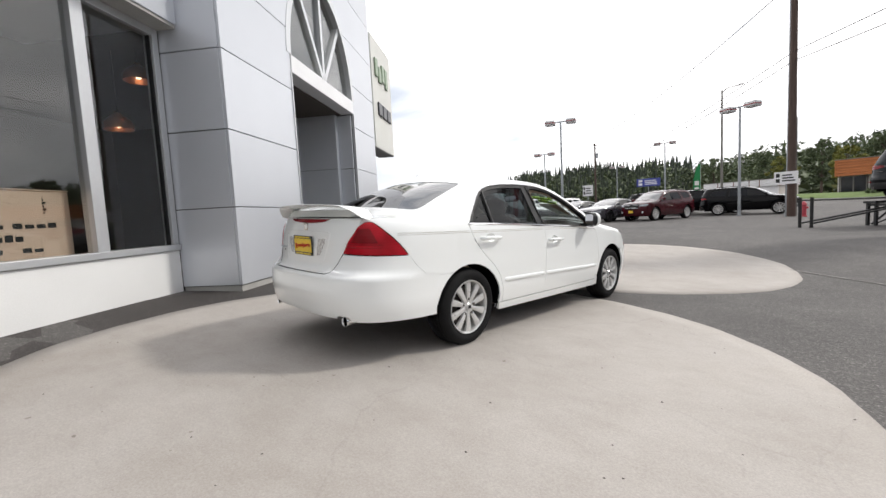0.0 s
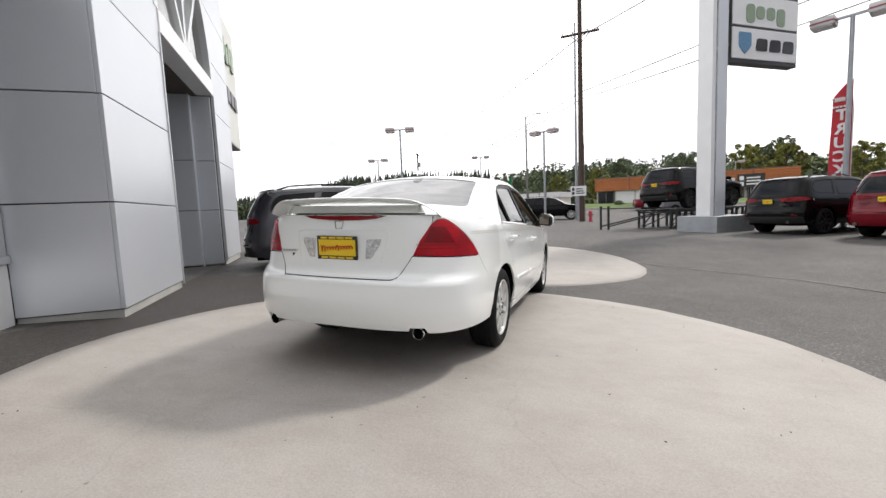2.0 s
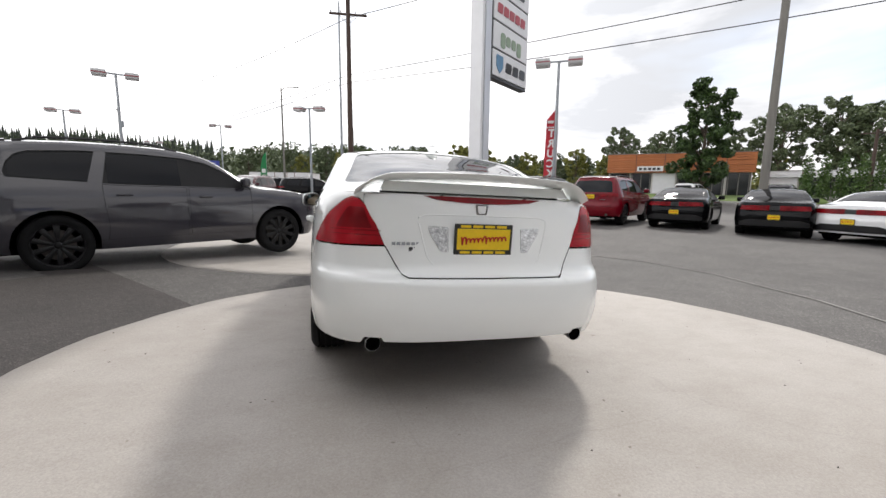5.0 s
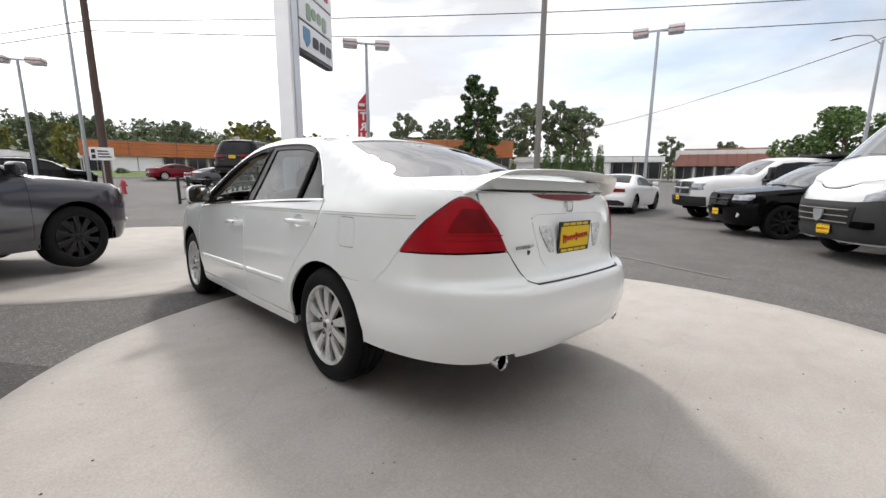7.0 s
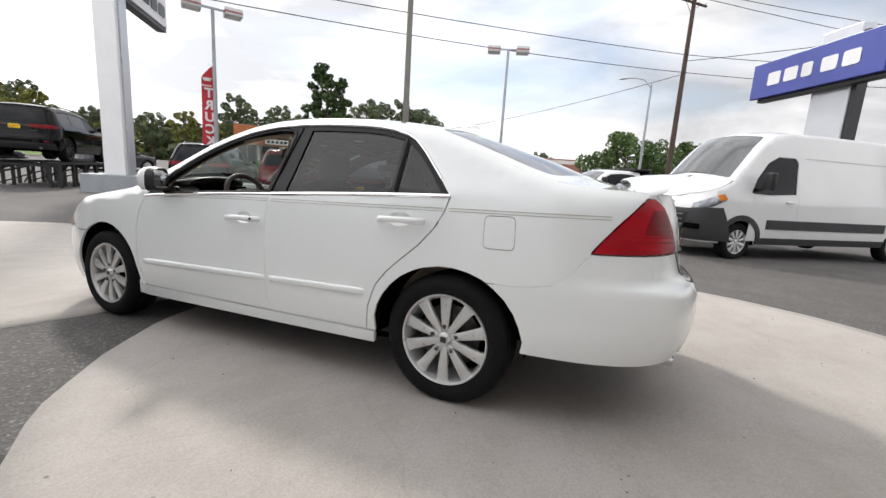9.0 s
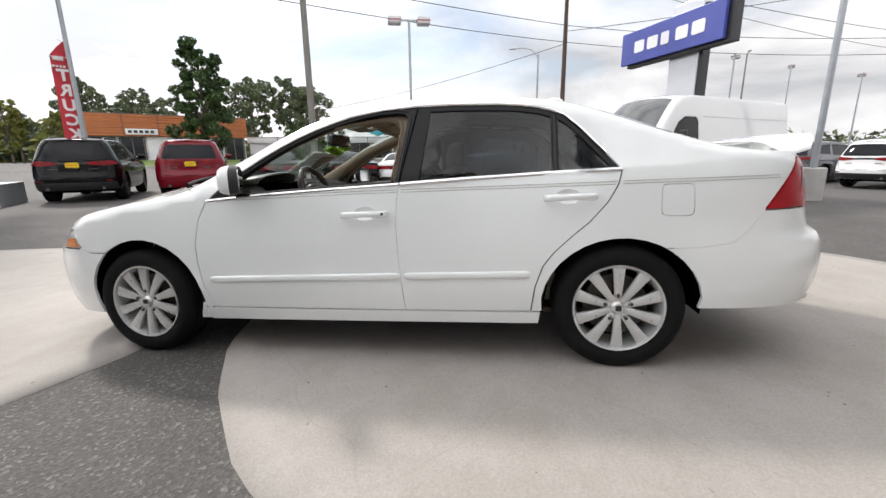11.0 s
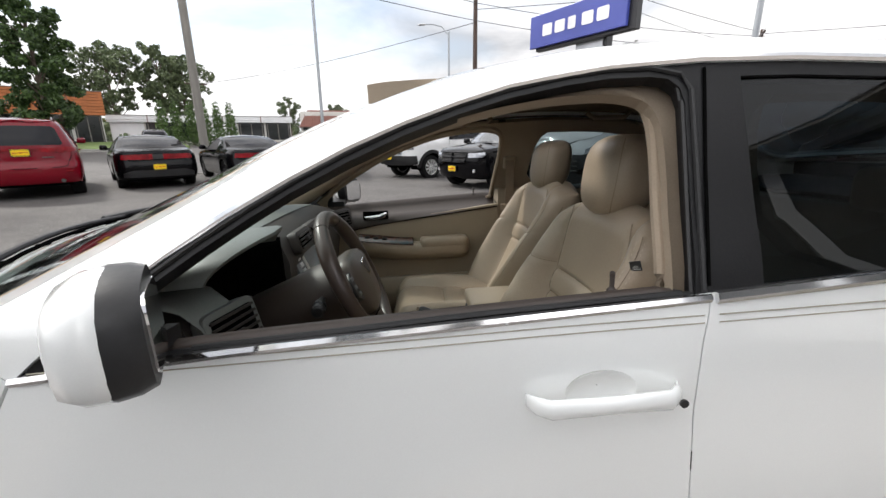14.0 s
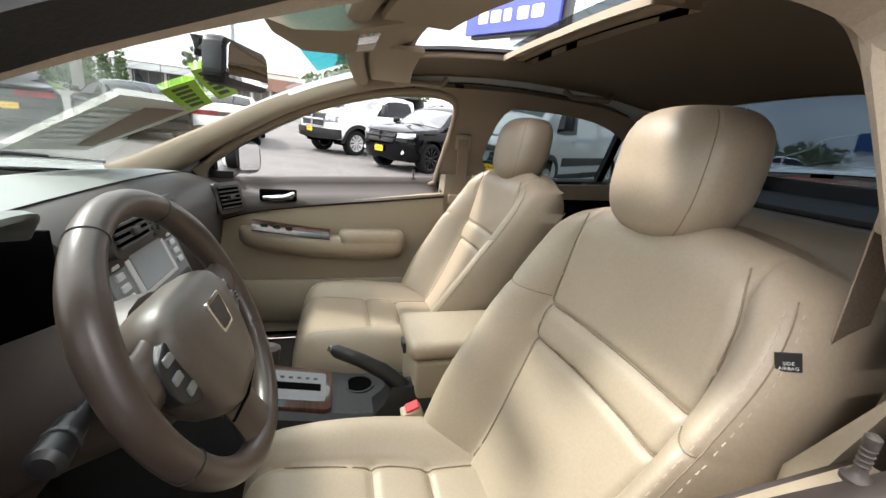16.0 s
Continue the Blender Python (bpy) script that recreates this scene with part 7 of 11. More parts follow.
        # lower pillar trim between the doors
        part("pillar_lower_trim", loft_bm([[(sg * 0.765, -0.17 - dy, z), (sg * 0.735, -0.19 - dy, z), (sg * 0.735, -0.36 - dy, z), (sg * 0.765, -0.38 - dy, z)] for z, dy in ((0.26, -0.02), (0.6, 0.0), (0.86, 0.02))] + [[(sg * 0.80, -0.21, 0.99), (sg * 0.79, -0.23, 0.99), (sg * 0.79, -0.38, 0.99), (sg * 0.80, -0.40, 0.99)]]), M_TRIMTAN, sedan, smooth=True)


cabin()


def settle_into(car):
    """The cabin's fittings move with the car: they become its parts, two levels deep at most."""
    for ob in list(scene.objects):
        if ob.type == "EMPTY" and ob.parent is None and ob.name.split(".")[0] in ("car_seat", "car_bench", "dashboard", "steering_wheel", "centre_console", "seat_belt"):
            ob.parent = car
            ob.matrix_basis = Matrix.Identity(4)
            for key in ("category", "group"):
                if key in ob:
                    del ob[key]
    for ob in list(car.children_recursive):
        chain = []
        up_ = ob.parent
        while up_ is not None:
            chain.append(up_)
            up_ = up_.parent
        if len(chain) > 2:
            ob.parent = chain[-2]


settle_into(sedan)


# ground ------------------------------------------------------------------
def smooth01(a, b, v):
    t = max(0.0, min(1.0, (v - a) / (b - a)))
    return t * t * (3 - 2 * t)


def ground_z(x, y):
    """The lot: a drained slope by the building that runs out level."""
    plane = -0.036 * x - 0.033 * y - 0.023
    far = -min(0.25, 0.013 * max(0.0, x - 0.6 * y)) if x > -2 else 0.10
    if x > -2:
        far += 0.10 * (1 - smooth01(-2, 4, x))
    r = math.hypot(x - 0.3, y)
    z = plane + (far - plane) * smooth01(4.2, 9.5, r)
    D = math.hypot(x, y)
    return z + 0.75 * smooth01(28, 52, D) * smooth01(-10, 20, y)


def build_ground():
    near = list(np.arange(-14, 24.01, 0.6))
    xs = [-900, -500, -300, -180, -110, -70, -50, -36, -26, -19] + near + [28, 34, 42, 54, 72, 110, 180, 300, 500, 900]
    ys = [-900, -500, -300, -180, -110, -70, -50, -36, -26, -19] + near + [28, 34, 42, 54, 72, 110, 180, 300, 500, 900]
    V = [(x, y, ground_z(x, y)) for y in ys for x in xs]
    n = len(xs)
    F = [(j * n + i, j * n + i + 1, (j + 1) * n + i + 1, (j + 1) * n + i) for j in range(len(ys) - 1) for i in range(n - 1)]
    g = mesh_ob("ground", V, F, M_ASPHALT)
    tagged(g, "weathered grey asphalt car lot", "ground", kind="structure")


def disc(name, cx, cy, r, mat, label, lift=0.008):
    V, F = [(cx, cy, ground_z(cx, cy) + lift)], []
    rings = [k * r / 14 for k in range(1, 15)]
    n = 96
    for q in rings:
        for k in range(n):
            a = 2 * math.pi * k / n
            wob = 1 + (0.0025 * math.sin(a * 13 + 1) + 0.002 * math.sin(a * 29)) * (q / r) ** 6
            x, y = cx + q * wob * math.cos(a), cy + q * wob * math.sin(a)
            V.append((x, y, ground_z(x, y) + lift))
    for k in range(n):
        F.append((0, 1 + k, 1 + (k + 1) % n))
    for j in range(len(rings) - 1):
        for k in range(n):
            a, b = 1 + j * n + k, 1 + j * n + (k + 1) % n
            F.append((a, a + n, b + n, b))
    base = 1 + (len(rings) - 1) * n
    m = len(V)
    for k in range(n):
        x, y, z = V[base + k]
        V.append((x + (x - cx) * 0.002, y + (y - cy) * 0.002, z - 0.05))
    for k in range(n):
        F.append((base + k, m + k, m + (k + 1) % n, base + (k + 1) % n))
    ob = mesh_ob(name, V, F, mat)
    return tagged(ob, label, "pavement", kind="structure")


build_ground()
disc("pavement_disc_1", 0.46, -1.72, 2.93, M_CONC, "round slab of pale brushed concrete under the saloon")
disc("pavement_disc_2", -0.58, 4.60, 3.10, M_CONC, "second round slab of pale concrete beside the first")


def ribbon(name, pts, w, mat, label, category, lift=0.010, kind="structure"):
    """A flat strip along the ground."""
    P = [Vector((x, y, 0)) for x, y in pts]
    Q = []
    for a, b in zip(P, P[1:]):
        k = max(1, int((b - a).length / 0.5))
        Q += [a.lerp(b, i / k) for i in range(k)]
    Q.append(P[-1])
    V = []
    for i, p in enumerate(Q):
        d = (Q[min(i + 1, len(Q) - 1)] - Q[max(i - 1, 0)]).normalized()
        nrm = Vector((-d.y, d.x, 0)) * w / 2
        for s in (-1, 1):
            q = p + nrm * s
            V.append((q.x, q.y, ground_z(q.x, q.y) + lift))
    F = [(2 * i, 2 * i + 1, 2 * i + 3, 2 * i + 2) for i in range(len(Q) - 1)]
    return tagged(mesh_ob(name, V, F, mat), label, category, kind=kind)


ribbon("asphalt_seam", [(2.3, 5.6), (3.6, 4.6), (4.7, 3.7), (5.4, 2.6), (5.6, 1.2), (5.2, -0.6), (4.4, -2.2)], 0.045, asphalt_mat("worn_asphalt_joint", (0.24, 0.23, 0.215)), "pale worn joint across the asphalt", "trim")
ribbon("asphalt_patch", [(-8.3, 6.2), (-5.0, 2.2), (-2.9, -0.5), (-1.9, -4.2), (-1.2, -8.0)], 2.0, M_ASPHNEW, "darker asphalt strip along the building front", "pavement", 0.003)


def stones():
    """Loose grit and small spots on the concrete."""
    rnd = random.Random(5)
    V, F = [], []
    for _ in range(80):
        a, r = rnd.random() * 6.283, 2.85 * math.sqrt(rnd.random())
        x, y = 0.46 + r * math.cos(a), -1.72 + r * math.sin(a)
        z = ground_z(x, y) + 0.0085
        s = rnd.uniform(0.003, 0.008)
        b = len(V)
        V += [(x - s, y, z), (x + s * 0.4, y - s, z), (x + s, y + s * 0.7, z), (x, y, z + s * 0.7)]
        F += [(b, b + 1, b + 3), (b + 1, b + 2, b + 3), (b + 2, b, b + 3)]
    ob = mesh_ob("grit", V, F, M_BRAKE, smooth=False)
    tagged(ob, "dark grit scattered over the concrete slab", "grit", kind="stuff")


stones()


# dealership building -------------------------------------------------------
FX, FY = Vector((-0.616, 0.788, 0)).normalized(), Vector((-0.788, -0.616, 0)).normalized()   # along the front; into the building
FRONT = Matrix.Translation((-2.99, -1.83, 0)) @ Matrix((FX, FY, Vector((0, 0, 1)))).transposed().to_4x4()
bld = thing("dealership_building", "silver panelled car dealership with an arched entrance tower", "building", FRONT)


def panel(s0, s1, y0, y1, z0, z1, mat=M_PANEL, parent=bld, name="panel", bev=0.004):
    return part(name, box_bm((s0, y0, z0), (s1, y1, z1), bev), mat, parent)


def build_tower():
    J = 0.007
    rows = [0.24, 1.35, 2.42, 3.50, 4.58, 5.66, 6.74, 7.9]
    # dark core behind the panels
    part("tower_core", join(box_bm((0.03, 0.03, 0.0), (1.97, 0.90, 7.85)), box_bm((5.33, 0.03, 0.0), (7.17, 3.0, 7.85)), box_bm((1.9, 0.05, 6.30), (5.4, 3.0, 7.85)), box_bm((0.03, 0.9, 3.9), (7.17, 3.0, 7.85))), M_JOINT, bld)
    part("plinth", box_bm((0.012, 0.012, -0.3), (1.99, 0.9, 0.235)), M_KERB, bld)
    part("plinth", box_bm((5.31, 0.012, -0.3), (7.19, 0.9, 0.235)), M_KERB, bld)
    for z0, z1 in zip(rows, rows[1:]):
        panel(-0.01 + J, 2.0 - J, -0.012, 0.03, z0 + J, z1 - J) if z1 < 4.7 else None
        panel(5.30 + J, 7.2 - J, -0.012, 0.03, z0 + J, z1 - J) if z1 < 4.7 else None
        panel(-0.012, 0.03, 0.032, 0.90, z0 + J, z1 - J)
        panel(7.17, 7.212, 0.032, 3.0, z0 + J, z1 - J)
    # panels round the arch
    cx, cz, rx, rz = 3.65, 4.15, 1.66, 2.02
    for z0, z1 in zip(rows[4:], rows[5:]):
        for sg, e in ((-1, -0.01), (1, 7.2)):
            inner = []
            for z in np.linspace(max(z0 + J, cz), z1 - J, 10):
                q = (z - cz) / rz
                x = cx + sg * (rx + 0.10) * math.sqrt(max(0.0, 1 - (q / 1.05) ** 2)) if q < 1.05 else cx + sg * J
                inner.append((x, z))
            poly = [(e + (J if sg < 0 else -J), z0 + J)] + inner + [(e + (J if sg < 0 else -J), z1 - J)]
            part("panel", prism_bm(poly, -0.012, 0.03, axis="y"), M_PANEL, bld)
    # lintel and arch frame
    part("lintel", box_bm((2.0, -0.03, 3.82), (5.30, 0.30, 4.14), 0.01), M_SIGNWHITE, bld, "white lintel over the entrance")
    aw = thing("arched_window", "", "")
    aw.parent = bld
    for k in ("label", "category"):
        if k in aw:
            del aw[k]
    P = [(cx + rx * math.cos(a), 0.03, cz + rz * math.sin(a)) for a in np.linspace(0, math.pi, 41)]
    rowsf = []
    for a in np.linspace(0, math.pi, 49):
        c, s = math.cos(a), math.sin(a)
        rowsf.append([(cx + (rx + d) * c, y, cz + (rz + d) * s) for d, y in ((-0.05, -0.02), (0.11, -0.02), (0.11, 0.20), (-0.05, 0.20))])
    part("arch_frame", loft_bm(rowsf), M_FRAME, aw, smooth=True, angle=40)
    for a in (50, 90, 130):
        d = Vector((math.cos(radians(a)) * rx, 0, math.sin(radians(a)) * rz))
        p0, p1 = Vector((cx, 0.10, cz - 0.02)), Vector((cx, 0.10, cz)) + d * 0.98
        n = Vector((d.z, 0, -d.x)).normalized() * 0.055
        part("mullion", loft_bm([[p - n + Vector((0, -0.07, 0)), p + n + Vector((0, -0.07, 0)), p + n + Vector((0, 0.07, 0)), p - n + Vector((0, 0.07, 0))] for p in (p0, p1)]), M_FRAME, aw)
    edges = [0] + [50, 90, 130] + [180]
    for a0, a1 in zip(edges, edges[1:]):
        poly = [(cx, cz)] + [(cx + (rx - 0.03) * math.cos(radians(a)), cz + (rz - 0.03) * math.sin(radians(a))) for a in np.linspace(a0, a1, 12)]
        part("pane", prism_bm(poly, 0.10, 0.112, axis="y"), M_WINGLASS, aw)
    # entrance recess
    for z0, z1 in ((0.15, 1.35), (1.35, 2.42), (2.42, 3.80)):
        panel(5.24, 5.30, 0.04 + J, 0.42, z0 + J, z1 - J)
        panel(5.10, 5.16, 0.44, 1.9, z0 + J, z1 - J)
        panel(2.0, 2.05, 0.04 + J, 1.0, z0 + J, z1 - J)
    part("recess_return", box_bm((5.10, 0.42, 0.1), (5.30, 0.44, 3.8)), M_PANEL, bld)
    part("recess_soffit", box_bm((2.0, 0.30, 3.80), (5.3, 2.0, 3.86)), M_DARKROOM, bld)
    part("edge_trim", box_bm((1.965, -0.03, 0.2), (2.0, 0.03, 3.82), 0.004), M_FRAME, bld)
    part("edge_trim", box_bm((5.30, -0.03, 0.2), (5.335, 0.03, 3.82), 0.004), M_FRAME, bld)
    door = thing("glazed_entrance", "", "")
    door.parent = bld
    for k in ("label", "category"):
        if k in door:
            del door[k]
    for s in (2.06, 2.62, 3.55, 4.45, 5.06):
        part("door_frame", box_bm((s - 0.035, 1.44, 0.12), (s + 0.035, 1.56, 3.80), 0.004), M_FRAME, door)
    part("door_frame", box_bm((2.05, 1.45, 2.55), (5.10, 1.55, 2.65), 0.004), M_FRAME, door)
    part("kick_panel", box_bm((2.05, 1.44, 0.10), (5.10, 1.56, 0.42), 0.004), M_FRAME, door)
    for s0, s1 in ((2.06, 2.62), (2.62, 3.55), (3.55, 4.45), (4.45, 5.06)):
        part("pane", box_bm((s0 + 0.03, 1.495, 0.42), (s1 - 0.03, 1.505, 3.80)), M_WINGLASS, door)


def build_window_wall():
    y = 0.90
    part("base_wall", box_bm((-12.0, y, -0.3), (-0.02, y + 0.22, 0.78), 0.006), M_STUCCO, bld, "white painted base wall")
    part("window_sill", box_bm((-12.0, y - 0.035, 0.785), (-0.02, y + 0.22, 0.865), 0.008), M_FRAME, bld)
    part("fascia", box_bm((-12.0, 0.60, 3.84), (-0.015, 3.0, 5.9), 0.01), M_PANEL, bld)
    part("fascia_soffit", box_bm((-12.0, 0.62, 3.80), (-0.02, y + 0.3, 3.838)), M_KERB, bld)
    part("wall_upper", box_bm((7.22, 0.90, -0.3), (10.2, 1.2, 5.6), 0.006), M_STUCCO, bld)
    mull = [-0.075, -1.16, -3.2, -5.3, -7.4, -9.5]
    for k, s in enumerate(mull):
        w = 0.05 if k == 0 else 0.075
        part("window_frame", box_bm((s - w, y - 0.01, 0.865), (s + w, y + 0.13, 3.80), 0.006), M_FRAME, bld)
    part("window_head", box_bm((-12.0, y - 0.005, 3.70), (-0.02, y + 0.12, 3.80), 0.004), M_FRAME, bld)
    for a, b in zip(mull, mull[1:]):
        part("window_pane", box_bm((b + 0.07, y + 0.055, 0.86), (a - 0.05, y + 0.067, 3.72)), M_WINGLASS, bld, "large shop window pane")
        part("pane_gasket", box_bm((a - 0.062, y + 0.03, 0.865), (a - 0.05, y + 0.09, 3.72)), M_SEAL, bld)
    # showroom inside, its dimness carried by the dark colours
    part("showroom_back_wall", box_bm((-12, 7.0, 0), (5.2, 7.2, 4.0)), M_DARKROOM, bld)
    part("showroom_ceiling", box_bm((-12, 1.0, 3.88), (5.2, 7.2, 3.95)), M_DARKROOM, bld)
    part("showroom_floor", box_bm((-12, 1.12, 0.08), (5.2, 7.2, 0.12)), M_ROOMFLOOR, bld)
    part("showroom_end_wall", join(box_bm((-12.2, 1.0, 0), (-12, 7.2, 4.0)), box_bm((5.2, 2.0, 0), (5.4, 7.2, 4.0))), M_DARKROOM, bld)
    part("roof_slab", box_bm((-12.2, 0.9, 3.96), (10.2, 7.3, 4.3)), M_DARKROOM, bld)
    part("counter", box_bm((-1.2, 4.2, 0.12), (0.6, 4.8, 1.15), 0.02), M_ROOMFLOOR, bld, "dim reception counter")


def pendant(s, y, z):
    p = thing("pendant_lamp", "copper dome pendant lamp hanging in the showroom", "lamp", FRONT @ Matrix.Translation((s, y, z)), group="showroom pendants")
    part("shade", lathe_bm([(0.0, 0.20), (0.04, 0.205), (0.12, 0.19), (0.19, 0.12), (0.23, 0.05), (0.27, 0.03), (0.27, 0.026), (0.22, 0.045), (0.185, 0.11), (0.115, 0.18), (0.0, 0.195)], 32, axis="z", close=True), M_COPPER, p, smooth=True)
    part("bulb", lathe_bm([(0.03, 0.001), (0.04, 0.03), (0.07, 0.045), (0.10, 0.03), (0.14, 0.018)], 16, axis="z"), M_BULB, p, smooth=True)
    part("cord", tube_bm([(0, 0, 0.26), (0, 0, 3.88 - z)], 0.006, 6), M_BLACK, p)


def build_extras():
    # cardboard carton behind the window, its print as bars
    b = thing("cardboard_carton", "large printed cardboard carton standing behind the shop window", "carton", FRONT @ Matrix.Translation((-2.05, 1.18, 0.12)))
    part("carton_body", box_bm((-1.0, 0, 0), (0.80, 0.5, 1.44), 0.008), M_CARD, b)
    part("carton_flap", box_bm((-1.0, -0.012, 1.445), (0.80, 0.5, 1.455)), M_CARD, b)
    for z, h, runs in ((1.05, 0.055, ((-0.9, -0.36), (-0.30, 0.16), (0.22, 0.66))), (0.92, 0.07, ((-0.95, 0.32),)), (0.80, 0.05, ((-0.4, -0.2), (0.0, 0.14), (0.28, 0.5)))):
        for a, c in runs:
            n = max(1, int((c - a) / 0.09))
            for k in range(n):
                u = a + (c - a) * k / n
                part("print_bar", box_bm((u, -0.006, z), (u + (c - a) / n * 0.74, 0.001, z + h * (0.75 if k % 3 else 1.0))), M_PLATEBLK, b)
    for k in range(5):
        part("print_bar", box_bm((0.52, -0.006, 1.20 + k * 0.035), (0.53 + 0.02 * (k % 2), 0.001, 1.226 + k * 0.035)), M_PLATEBLK, b)
    # sign panel beyond the tower: brand marks as plain shapes
    sg = thing("facade_sign", "cream sign panel with green and dark brand shapes", "sign", FRONT @ Matrix.Translation((8.45, 0.30, 3.50)))
    part("sign_panel", box_bm((0, 0, 0), (2.5, 0.6, 3.75), 0.01), M_CREAM, sg)
    part("sign_soffit", box_bm((0.02, 0.02, -0.03), (2.48, 0.6, -0.002)), M_SIGNBOX, sg)
    for k in range(4):
        part("brand_shape", box_bm((0.30 + k * 0.42, -0.06, 2.45 - 0.12 * (k % 2)), (0.62 + k * 0.42, -0.004, 3.05 - 0.18 * (k % 3 == 1)), 0.03), M_LOGOGRN, sg)
    for k in range(3):
        part("brand_shape", box_bm((0.45 + k * 0.58, -0.06, 1.15), (0.93 + k * 0.58, -0.004, 1.60), 0.03), M_LOGODK, sg)
    pendant(0.50, 1.72, 3.36)
    pendant(0.55, 2.2, 2.68)


build_tower()
build_window_wall()
build_extras()


# other vehicles ------------------------------------------------------------
def place(x, y, az, z=None):
    """Stands a vehicle on the lot; az is its heading, clockwise from +y."""
    return Matrix.Translation((x, y, ground_z(x, y) if z is None else z)) @ Matrix.Rotation(radians(-az), 4, "Z")


